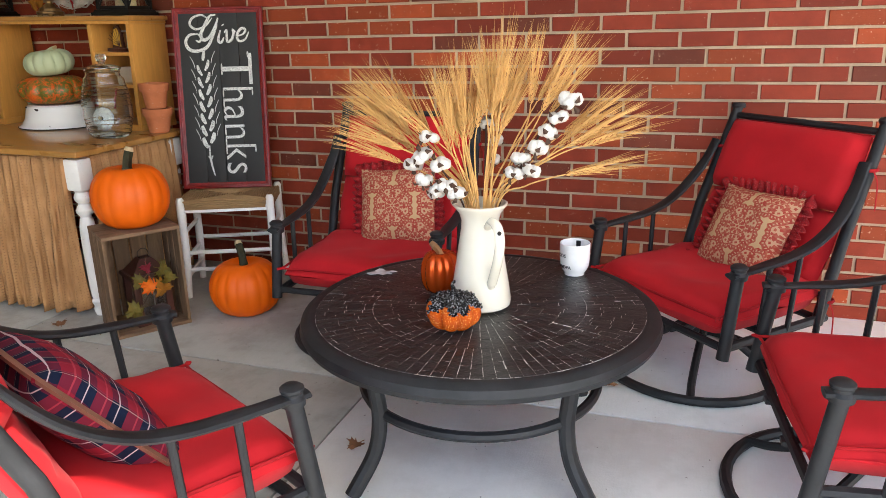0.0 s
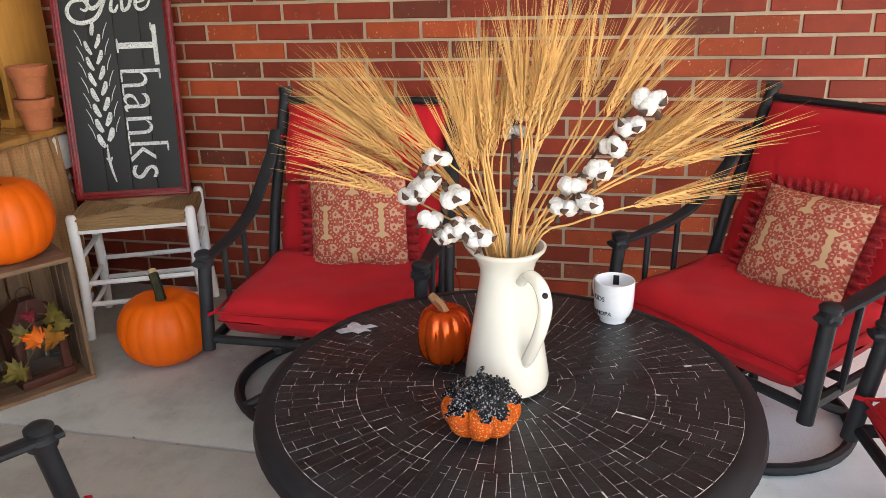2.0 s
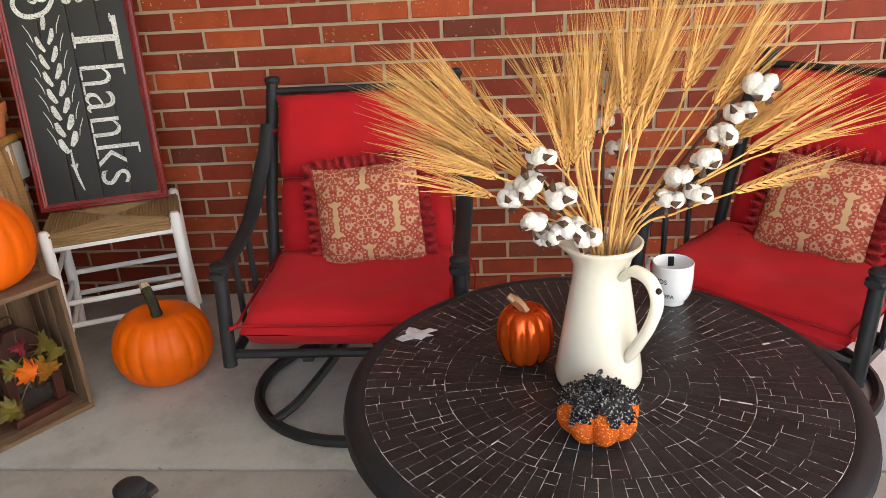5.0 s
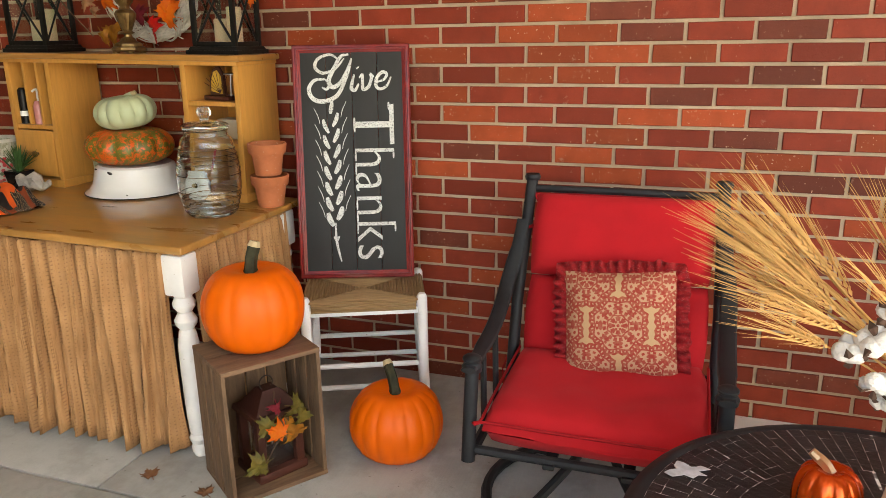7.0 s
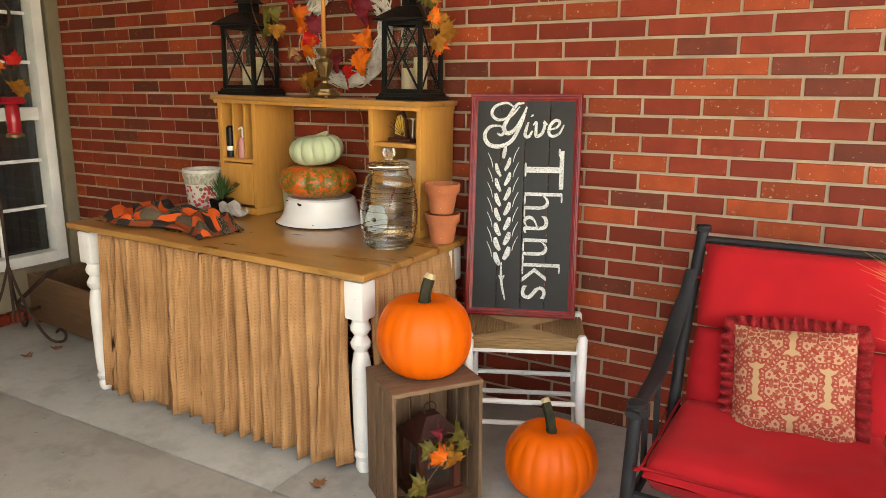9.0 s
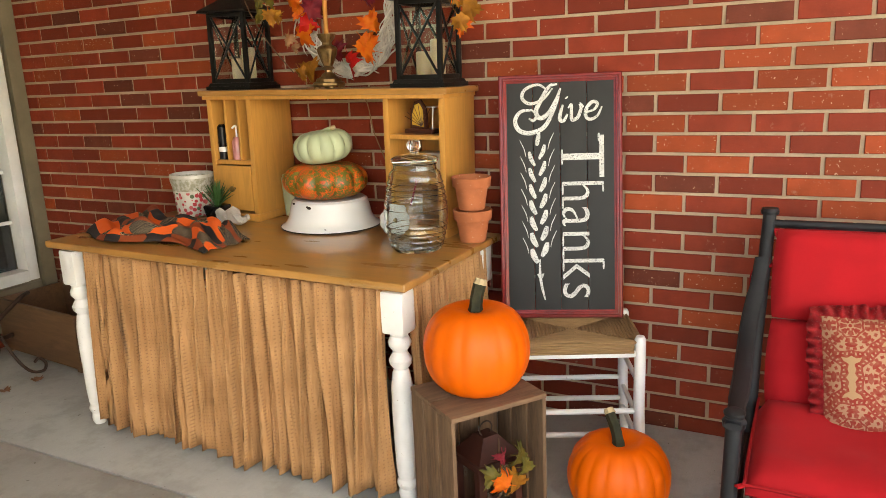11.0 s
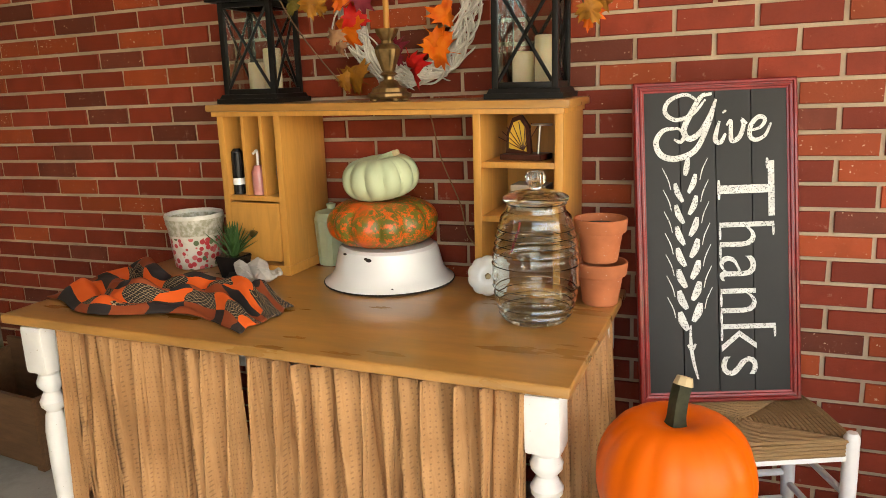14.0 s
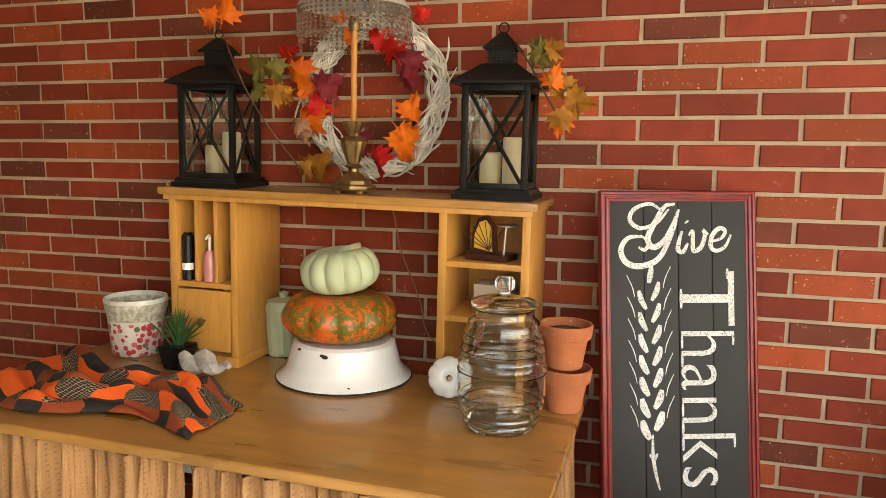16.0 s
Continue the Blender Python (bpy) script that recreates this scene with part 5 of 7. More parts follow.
def lantern(m, label):
    l = thing("lantern", m, label, "lantern", "black lanterns on the hutch")
    w, h = 0.172, 0.292
    bm = bmesh.new()
    pyramid(bm, 0.208, 0.208, 0.0, 0.014)
    pyramid(bm, 0.196, 0.185, 0.014, 0.026)
    part("base", bm, M_BLACK, l)
    for sx in (1, -1):
        for sy in (1, -1):
            part("corner_post", boxed((sx * (w / 2 - 0.007), sy * (w / 2 - 0.007), 0.026 + (h - 0.026) / 2), (0.016, 0.016, h - 0.026), 0.002), M_BLACK, l)
    for q in range(4):
        r = pose(0, 0, 0, 0, 0, 90 * q)
        for z in (0.034, h - 0.008):
            bm = boxed((0, -w / 2 + 0.007, z), (w - 0.03, 0.012, 0.016), 0.002, r)
            part("frame_rail", bm, M_BLACK, l)
        a, b, c, d = (-w / 2 + 0.015, 0.042), (w / 2 - 0.015, h - 0.016), (-w / 2 + 0.015, h - 0.016), (w / 2 - 0.015, 0.042)
        for p0, p1, off in ((a, b, 0.0), (c, d, 0.004)):
            bm = tubed([r @ Vector((p0[0], -w / 2 + 0.004 + off, p0[1])), r @ Vector((p1[0], -w / 2 + 0.004 + off, p1[1]))], 0.005, 4)
            part("cross_bar", bm, M_BLACK, l)
        pn = part("pane", boxed((0, -w / 2 + 0.014, 0.026 + (h - 0.03) / 2), (w - 0.026, 0.002, h - 0.035), 0, r), M_PANE, l, "clear glass pane")
        pn.visible_shadow = False
    bm = bmesh.new()
    pyramid(bm, 0.225, 0.221, h, h + 0.008)
    pyramid(bm, 0.221, 0.09, h + 0.008, h + 0.055)
    roof = part("roof", bm, M_BLACK, l, "", 20)
    bm = bmesh.new()
    pyramid(bm, 0.062, 0.062, h + 0.058, h + 0.094)
    for q in range(4):
        for i in range(5):
            box(bm, (-0.024 + i * 0.012, -0.032, h + 0.076), (0.004, 0.004, 0.022), 0, pose(0, 0, 0, 0, 0, 90 * q))
    pyramid(bm, 0.094, 0.088, h + 0.094, h + 0.099)
    pyramid(bm, 0.088, 0.016, h + 0.099, h + 0.138)
    part("chimney", bm, M_BLACK, roof, "", 20)
    ring = [(0.013 * math.cos(a), 0, h + 0.150 + 0.013 * math.sin(a)) for a in (2 * math.pi * k / 16 for k in range(16))]
    part("ring", tubed(ring, 0.002, 6, True, up=(0, 1, 0)), M_BLACK, roof)
    candle(l, -0.028, 0.018, 0.026, 0.029, 0.095)
    candle(l, 0.034, 0.0, 0.026, 0.026, 0.135)
    return l


HT = HZ + 0.001
lant = lantern(pose(-2.02, -0.17, HT, 0, 0, 5), "black metal lantern with glass and ivory candles on the hutch")
copy_thing(lant, pose(-1.17, -0.165, HT, 0, 0, 2))

LOBES = [(0.0, 0.0), (0.06, 0.10), (0.34, 0.02), (0.28, 0.14), (0.50, 0.22), (0.36, 0.32), (0.52, 0.52), (0.30, 0.50), (0.24, 0.60), (0.16, 0.62), (0.17, 0.80), (0.06, 0.80), (0.0, 1.0)]


def maple_mesh(size, curl, seed):
    """A lobed maple leaf from its stalk along +z, curled out of its plane."""
    g = random.Random(seed)
    outline = [(x, z) for x, z in LOBES] + [(-x, z) for x, z in reversed(LOBES[1:-1])]
    bm = bmesh.new()
    ctr = bm.verts.new((0, 0, 0.35 * size))
    top = [bm.verts.new((x * size * 1.05, 0, z * size)) for x, z in outline]
    for i in range(len(top)):
        bm.faces.new((ctr, top[i], top[(i + 1) % len(top)]))
    bmesh.ops.subdivide_edges(bm, edges=bm.edges, cuts=1)
    for v in bm.verts:
        q = v.co / size
        v.co.y = size * (curl * (q.x * q.x * 1.6 - 0.3 * (q.z - 0.4) ** 2) + 0.13 * noise.noise((q.x * 4 + seed, q.z * 4, 0)) - 0.05 * abs(math.sin(q.x * 9)))
    ext = bmesh.ops.extrude_face_region(bm, geom=list(bm.faces))
    bmesh.ops.translate(bm, vec=(0, 0.0008, 0), verts=[e for e in ext["geom"] if isinstance(e, bmesh.types.BMVert)])
    bmesh.ops.recalc_face_normals(bm, faces=bm.faces)
    tube(bm, [(0, 0, 0.02 * size), (0.02 * size, 0.02 * size, -0.25 * size)], 0.0012, 4)
    return bm


LEAVES = {}


def leaf(parent, colour, size, m, name="leaf"):
    key = (colour, round(size, 3))
    if key not in LEAVES:
        LEAVES[key] = finish(maple_mesh(size, 0.8, len(LEAVES)), "leaf", M_LEAF[colour], 60)
    ob = new(name, LEAVES[key])
    ob.parent = parent
    ob.matrix_basis = m
    return ob


WX, WZ, WR = -1.565, 1.522, 0.193
wreath = thing("wreath", pose(WX, -0.05, WZ), "white twig wreath with autumn leaves on the brick wall", "wreath")
rng = random.Random(8)


def twig(k):
    """One whitewashed vine winding round the ring, with a loose end now and then."""
    ph, turns = rng.uniform(0, 6.28), rng.choice((-6, -4, -3, 2, 3, 4, 5, 7))
    rr, off = WR + rng.uniform(-0.010, 0.010), rng.uniform(0.018, 0.034)
    a0, span = rng.uniform(0, 6.28), rng.uniform(1.2, 3.2)
    loose = 0.05 * rng.random() ** 4
    pts = []
    for i in range(34):
        u = i / 33
        a, q = a0 + span * u, ph + turns * (a0 + span * u)
        r = rr + off * math.cos(q) + 0.007 * noise.noise((a * 2, k % 7, k)) + loose * max(0.0, u - 0.9) * 10
        pts.append((r * math.cos(a), 0.030 * math.sin(q) * off / 0.03, r * math.sin(a) * 1.06))
    return tubed(pts, [rng.uniform(0.0019, 0.0036)] * 33 + [0.0012], 5, up=(0, 1, 0))


for k in range(120):
    part("twig", twig(k), M_TWIG, wreath, "whitewashed twig" if k == 0 else "")
for colour, x, z, size, rot, tip_y in (("red", -1.822, 1.645, 0.105, -50, -20), ("orange", -1.777, 1.575, 0.12, 160, -10), ("orange", -1.765, 1.54, 0.10, -150, 10), ("wine", -1.675, 1.56, 0.12, 60, 15), ("red", -1.705, 1.485, 0.11, 100, 5), ("orange", -1.722, 1.468, 0.135, 75, -12),
                                       ("gold", -1.735, 1.325, 0.125, -65, -10), ("gold", -1.755, 1.30, 0.08, 160, 0), ("wine", -1.585, 1.372, 0.11, 130, -25), ("red", -1.525, 1.32, 0.125, 160, -45), ("orange", -1.462, 1.388, 0.13, -75, 0), ("orange", -1.445, 1.40, 0.10, 140, 15),
                                       ("orange", -1.424, 1.492, 0.11, 15, 50), ("wine", -1.445, 1.60, 0.125, 200, 10), ("wine", -1.425, 1.565, 0.10, 120, -20), ("red", -1.49, 1.662, 0.125, -35, -10), ("red", -1.515, 1.685, 0.10, 60, 12), ("wine", -1.45, 1.645, 0.09, 20, 0), ("orange", -1.655, 1.765, 0.08, 30, 0), ("orange", -1.61, 1.69, 0.06, 90, 30), ("red", -1.40, 1.745, 0.06, -20, 0)):
    leaf(wreath, colour, size * 0.86, pose(x - WX, -0.048 - 0.016 * rng.random(), z - WZ, rng.uniform(-20, 6), rot, tip_y) @ pose(0, 0, -0.45 * size))

stick = thing("candlestick", pose(-1.575, -0.205, HT), "antique gold lamp candlestick with beaded shade and amber candle", "candlestick")
part("foot", lathe([(0.0, 0.006), (0.056, 0.006), (0.062, 0.012), (0.060, 0.020), (0.050, 0.024), (0.047, 0.034), (0.030, 0.042), (0.024, 0.052), (0.014, 0.058), (0.014, 0.066), (0.026, 0.072), (0.016, 0.08), (0.0, 0.082)], 24, rib=lambda a, z: 1 + 0.05 * math.sin(8 * a)), M_BRONZE, stick)
for q in range(4):
    a = radians(45 + 90 * q)
    part("paw", lathe([(0.0, 0.0), (0.012, 0.0), (0.013, 0.006), (0.008, 0.013), (0.0, 0.014)], 10, c=(0.046 * math.cos(a), 0.046 * math.sin(a), 0)), M_BRONZE, stick)
part("urn", lathe([(0.0, 0.08), (0.016, 0.08), (0.02, 0.09), (0.033, 0.125), (0.036, 0.14), (0.03, 0.15), (0.018, 0.156), (0.016, 0.164), (0.028, 0.18), (0.033, 0.195), (0.028, 0.192), (0.0, 0.185)], 24, rib=lambda a, z: 1 + 0.07 * math.sin(10 * a)), M_BRONZE, stick, "fluted gold urn")
part("candle", tubed([(0, 0, 0.18), (0, 0, 0.44)], 0.0085, 14), M_AMBER, stick, "tall amber candle sleeve")
part("socket", lathe([(0.0, 0.435), (0.014, 0.435), (0.017, 0.45), (0.012, 0.475), (0.0, 0.48)], 14), M_BRONZE, stick)
shade = part("shade", lathe([(0.07, 0.61), (0.150, 0.500), (0.152, 0.495), (0.148, 0.497), (0.068, 0.608)], 36), M_SHELL, stick, "cream shade with hanging bead fringe")
g = random.Random(3)
for k in range(54):
    a = 2 * math.pi * k / 54
    bm = bmesh.new()
    n = g.choice((5, 6, 7, 8, 9))
    for i in range(n):
        bmesh.ops.create_icosphere(bm, subdivisions=1, radius=0.0048 if i < n - 1 else 0.0065, matrix=Matrix.Translation((0.150 * math.cos(a), 0.150 * math.sin(a), 0.488 - i * 0.0115)))
    part("bead_string", bm, M_BEAD, shade)


def garland(label, pts, leaves):
    gl = thing("leaf_garland", Matrix(), label, "garland")
    part("vine", tubed(smooth_path(pts, 6), 0.0022, 5), M_VINE, gl)
    for colour, x, y, z, size, rx, ry, rz in leaves:
        leaf(gl, colour, size * 0.88, pose(x, y, z, rx, ry, rz))
    return gl


garland("faded autumn leaf garland draped over a black lantern", [(-1.99, -0.18, HZ + 0.42), (-1.93, -0.24, HZ + 0.36), (-1.86, -0.26, HZ + 0.25), (-1.80, -0.25, HZ + 0.16), (-1.74, -0.2, HZ + 0.06)],
        [("orange", -1.965, -0.24, 1.70, 0.10, -10, 15, 0), ("orange", -1.985, -0.23, 1.705, 0.075, 5, -60, 10), ("green", -1.835, -0.26, 1.605, 0.10, -20, 190, 10), ("green", -1.80, -0.27, 1.59, 0.09, -10, 150, 0), ("green", -1.845, -0.25, 1.54, 0.085, -5, 200, -15), ("gold", -1.785, -0.27, 1.53, 0.085, -10, 170, 20),
         ("gold", -1.765, -0.26, 1.50, 0.06, 0, 110, -10), ("brown", -1.72, -0.24, 1.44, 0.07, 0, 190, 0), ("brown", -1.735, -0.2, 1.40, 0.05, 0, 150, 0)])
garland("faded autumn leaf garland draped over a black lantern", [(-1.165, -0.18, HZ + 0.42), (-1.10, -0.22, HZ + 0.36), (-1.05, -0.24, HZ + 0.28), (-1.00, -0.24, HZ + 0.20)],
        [("green", -1.085, -0.24, 1.60, 0.10, -10, 70, 0), ("green", -1.075, -0.25, 1.62, 0.085, -10, 130, 10), ("gold", -1.045, -0.25, 1.60, 0.07, 0, 60, 0), ("gold", -1.035, -0.26, 1.525, 0.09, -10, 80, 10), ("orange", -1.03, -0.26, 1.515, 0.08, -5, 20, 0), ("gold", -0.995, -0.26, 1.49, 0.10, -10, 100, -10), ("gold", -1.01, -0.27, 1.47, 0.085, 5, 150, 15),
         ("orange", -1.0, -0.255, 1.46, 0.08, -5, 185, 0)])
cord = tubed(smooth_path([(-1.535, -0.12, HZ), (-1.52, -0.045, HZ - 0.05), (-1.49, -0.04, HZ - 0.18), (-1.43, -0.04, HZ - 0.32), (-1.40, -0.05, HZ - 0.42), (-1.32, -0.07, DZ + 0.04), (-1.33, -0.10, DZ + 0.004)], 8), 0.0022, 6)
solid("lamp_cord", cord, M_CORD, Matrix(), "thin brown lamp cord hanging behind the hutch shelf", "cord")

# small things in the hutch
ZS = DZ + 0.244
bt = thing("bottle", pose(-2.085, -0.25, ZS), "black plastic bottle with white band in a pigeonhole", "bottle")
part("body", lathe([(0.0, 0.0), (0.018, 0.0), (0.018, 0.13), (0.01, 0.14), (0.0, 0.14)], 16), M_BOTTLE, bt)
part("label", lathe([(0.0185, 0.03), (0.0187, 0.03), (0.0187, 0.05), (0.0185, 0.05)], 16), M_CERAMIC, bt, "white label band")
bt = thing("soap_bottle", pose(-2.01, -0.25, ZS), "clear pump bottle with pink soap in a pigeonhole", "bottle")
part("body", lathe([(0.0, 0.0), (0.02, 0.0), (0.021, 0.07), (0.012, 0.09), (0.0, 0.09)], 16), M_SOAP, bt)
part("pump", tubed(smooth_path([(0, 0, 0.085), (0, 0, 0.13), (0.004, -0.01, 0.135), (0.006, -0.028, 0.128)], 4), 0.004, 6), M_CERAMIC, bt)
bm = lathe([(0.0, 0.0), (0.06, 0.0), (0.064, 0.006), (0.06, 0.012), (0.0, 0.012)], 28)
solid("wooden_plate", bm, M_CHEST, pose(-1.94, -0.20, ZS + 0.066, 0, 84), "small brown wooden plate standing in a pigeonhole", "plate")
sc = thing("postal_scale", pose(-1.175, -0.205, DZ + 0.359, 0, 0, -10), "brown lacquered postal scale with yellow dial", "scale")
part("base", boxed((0, 0, 0.008), (0.12, 0.08, 0.016), 0.004), M_YELLOW, sc)
bm = prism(bmesh.new(), [(-0.055, 0.016), (0.02, 0.016), (0.012, 0.09), (-0.01, 0.118), (-0.035, 0.11), (-0.052, 0.07)], 0.012, pose(0, -0.012, 0))
bmesh.ops.recalc_face_normals(bm, faces=bm.faces)
part("dial_plate", bm, M_YELLOW, sc)
bm = prism(bmesh.new(), [(-0.044, 0.03), (0.008, 0.022), (0.004, 0.085), (-0.012, 0.105), (-0.03, 0.098), (-0.043, 0.065)], 0.003, pose(0, -0.016, 0))
bmesh.ops.recalc_face_normals(bm, faces=bm.faces)
face = part("dial", bm, M_SCALEFACE, sc, "yellow printed dial")
for i in range(8):
    t = radians(60 + i * 13)
    part("dial_mark", tubed([(0.0, -0.0175, 0.025), (0.085 * math.cos(t), -0.0175, 0.02 + 0.085 * math.sin(t) * 0.95)], 0.0012, 4), M_YELLOW, face)
part("tray_arm", tubed([(0.035, 0, 0.016), (0.04, 0, 0.09)], 0.003, 6), M_STEEL, sc)
part("tray", lathe([(0.0, 0.09), (0.028, 0.09), (0.029, 0.094), (0.0, 0.094)], 18, c=(0.045, 0, 0)), M_STEEL, sc)
solid("small_box", boxed((0, 0, 0.036), (0.10, 0.08, 0.072), 0.003), M_BOX, pose(-1.175, -0.15, DZ + 0.214), "cream cardboard box on the hutch shelf", "box")

# ---- on the desk ----
bowl = thing("enamel_basin", pose(-1.588, -0.228, DZ + 0.001) @ Matrix.Diagonal((0.95, 0.95, 0.84, 1)), "upturned white enamel basin with a chipped dark rim", "basin")
part("body", lathe([(0.196, 0.0), (0.203, 0.003), (0.2, 0.009), (0.183, 0.02), (0.168, 0.05), (0.158, 0.10), (0.152, 0.122), (0.14, 0.131), (0.0, 0.131), (0.0, 0.127), (0.138, 0.127), (0.154, 0.10), (0.165, 0.05), (0.18, 0.02), (0.196, 0.004)], 56), M_WHITEENAMEL, bowl)
ring = [(0.2015 * math.cos(2 * math.pi * k / 56), 0.2015 * math.sin(2 * math.pi * k / 56), 0.004) for k in range(56)]
part("rim", tubed(ring, 0.003, 6, True), M_CHIPPED, bowl, "dark worn rim")
for a, z, s in ((-86, 0.108, 0.010), (-89, 0.112, 0.007), (-120, 0.118, 0.006), (-62, 0.018, 0.005)):
    bm = bmesh.new()
    rr = 0.156 if z > 0.05 else 0.185
    bmesh.ops.create_icosphere(bm, subdivisions=2, radius=s, matrix=pose(rr * math.cos(radians(a)), rr * math.sin(radians(a)), z) @ Matrix.Diagonal((1, 0.3, 0.7, 1)))
    part("chip", bm, M_CHIPPED, bowl, "dark chip in the enamel")
pumpkin("squash", pose(-1.597, -0.235, DZ + 0.109, 0, 0, 20), 0.164, 0.136, 12, 0.09, M_TURBAN, "flat orange squash mottled with green, on the basin", None, dimple=0.10, squeeze=0.55)
pumpkin("squash", pose(-1.592, -0.233, DZ + 0.244, 5, -5, 0), 0.113, 0.124, 12, 0.11, M_SQUASH, "pale green ribbed squash stacked on an orange one", (0.020, 0.009, 0.052), M_SQUASH, 0.14, M_STEMTIP, squeeze=0.6)

jar = thing("glass_jar", pose(-1.082, -0.455, DZ + 0.001) @ Matrix.Diagonal((0.97, 0.97, 1.0, 1)), "clear ribbed glass barrel jar with knobbed lid", "jar")
prof = [(0.0, 0.0), (0.078, 0.0), (0.084, 0.006)]
for k in range(41):
    z = 0.012 + 0.243 * k / 40
    r = 0.084 + 0.024 * math.sin(math.pi * min(1, max(0, (z - 0.0) / 0.262)) ** 0.9) + (0.0022 * math.sin(k * 2.2) if k < 13 or 20 < k < 38 else 0)
    prof.append((r, z))
prof += [(0.074, 0.266), (0.072, 0.278), (0.076, 0.284), (0.070, 0.286)]
inner = [(r - 0.005, max(z, 0.012)) for r, z in reversed(prof[2:-1])]
part("body", lathe(prof + inner + [(0.0, 0.012)], 56), M_GLASS, jar)
part("lid", lathe([(0.0, 0.2875), (0.070, 0.2875), (0.079, 0.291), (0.080, 0.299), (0.07, 0.306), (0.04, 0.313), (0.016, 0.317), (0.014, 0.323), (0.022, 0.332), (0.024, 0.345), (0.018, 0.357), (0.0, 0.36)], 48, rib=lambda a, z: 1 + (0.04 * math.sin(14 * a) if z > 0.322 else 0)), M_GLASS, jar)

POT = [(0.0, 0.0), (0.043, 0.0), (0.045, 0.004), (0.056, 0.075), (0.063, 0.076), (0.065, 0.079), (0.068, 0.108), (0.066, 0.111), (0.062, 0.110), (0.058, 0.08), (0.041, 0.008), (0.0, 0.008)]
for z, name in ((DZ + 0.001, "lower"), (DZ + 0.113, "upper")):
    pot = thing("flower_pot", pose(-0.956 + (0.0 if name == "lower" else -0.003), -0.285, z), "terracotta flower pot in a stack of two" if name == "lower" else "terracotta flower pot stacked on another", "flower pot", "stacked terracotta pots")
    part("body", lathe(POT, 36), M_TERRA, pot)
    if name == "upper":
        part("soil", lathe([(0.0, 0.085), (0.058, 0.085), (0.04, 0.095), (0.0, 0.098)], 24), M_SOIL, pot, "dry dark soil")

mini2 = pumpkin("small_pumpkin", pose(-1.262, -0.285, DZ + 0.05, 78, 0, 20), 0.055, 0.05, 10, 0.06, M_WHITEENAMEL, "small white painted pumpkin lying by the jar", (0.012, 0.008, 0.0), M_STEM, 0.12)
rb = tubed(smooth_path([(-1.215, -0.26, DZ + 0.10), (-1.20, -0.27, DZ + 0.13), (-1.185, -0.275, DZ + 0.17), (-1.175, -0.27, DZ + 0.21)], 5), 0.005, 6, flat=0.4)
solid("ribbon", rb, M_RIBBON, Matrix(), "narrow red ribbon hanging behind the jar", "ribbon")

fp = thing("ceramic_planter", pose(-2.275, -0.25, DZ + 0.001) @ Matrix.Diagonal((0.87, 0.87, 0.88, 1)), "cream ceramic planter with pink roses and mossy rim", "planter")
part("body", lathe([(0.0, 0.0), (0.078, 0.0), (0.084, 0.006), (0.098, 0.14), (0.104, 0.165), (0.107, 0.19), (0.104, 0.20), (0.098, 0.198), (0.094, 0.16), (0.08, 0.012), (0.0, 0.012)], 44, rib=lambda a, z: 1 + (0.012 * math.sin(9 * a + z * 90) if z > 0.13 else 0)), M_FLORAL, fp)
part("soil", lathe([(0.0, 0.145), (0.094, 0.145), (0.0, 0.155)], 24), M_SOIL, fp)
sp = thing("succulent", pose(-2.058, -0.345, DZ + 0.001), "spiky green artificial succulent in a black pot", "plant")
bm = bmesh.new()
pyramid(bm, 0.058, 0.082, 0.0, 0.07)
bmesh.ops.bevel(bm, geom=list(bm.edges), offset=0.004, segments=2, affect="EDGES")
part("pot", bm, M_BOTTLE, sp, "black square pot")
g = random.Random(4)
spike = None
for k in range(46):
    if spike is None or k % 12 == 0:
        ln = 0.09 + 0.02 * g.random()
        spike = finish(tubed([(0, 0, 0), (0.004, 0, ln * 0.5), (0.014, 0, ln)], [0.0045, 0.0055, 0.0006], 5, flat=0.5), "spike", M_GREEN)
    ob = new("spike", spike)
    ob.parent = sp
    ob.matrix_basis = pose(g.uniform(-0.01, 0.01), g.uniform(-0.01, 0.01), 0.066, 0, 0, g.uniform(0, 360)) @ pose(0, 0, 0, 0, g.uniform(4, 66) * g.random() ** 0.4, 0)
sh = bmesh.new()
for k in range(26):
    t = k / 25
    a = t * 15
    bmesh.ops.create_icosphere(sh, subdivisions=1, radius=0.008 + 0.020 * math.sin(math.pi * min(t * 1.15, 1)) ** 1.2, matrix=Matrix.Translation((-0.05 + 0.12 * t, 0.011 * math.cos(a), 0.03 - 0.012 * t + 0.009 * math.sin(a))))
lowest = min(v.co.z for v in sh.verts)
bmesh.ops.translate(sh, vec=(0, 0, -lowest), verts=sh.verts)
solid("seashell", sh, M_SHELL, pose(-1.955, -0.385, DZ + 0.001, 0, 0, 4) @ Matrix.Diagonal((1.3, 1.1, 1.15, 1)), "knobbly grey-white conch shell on the desk", "shell")
gp = thing("celadon_jar", pose(-1.852, -0.10, DZ + 0.001), "fluted celadon green jar with lid behind the squash", "jar")
part("body", lathe([(0.0, 0.0), (0.046, 0.0), (0.055, 0.13), (0.056, 0.145), (0.0, 0.145)], 40, rib=lambda a, z: 1 + 0.035 * math.sin(16 * a)), M_CELADON, gp)
part("lid", lathe([(0.0, 0.145), (0.057, 0.145), (0.05, 0.17), (0.012, 0.18), (0.016, 0.195), (0.0, 0.2)], 28), M_CELADON, gp)


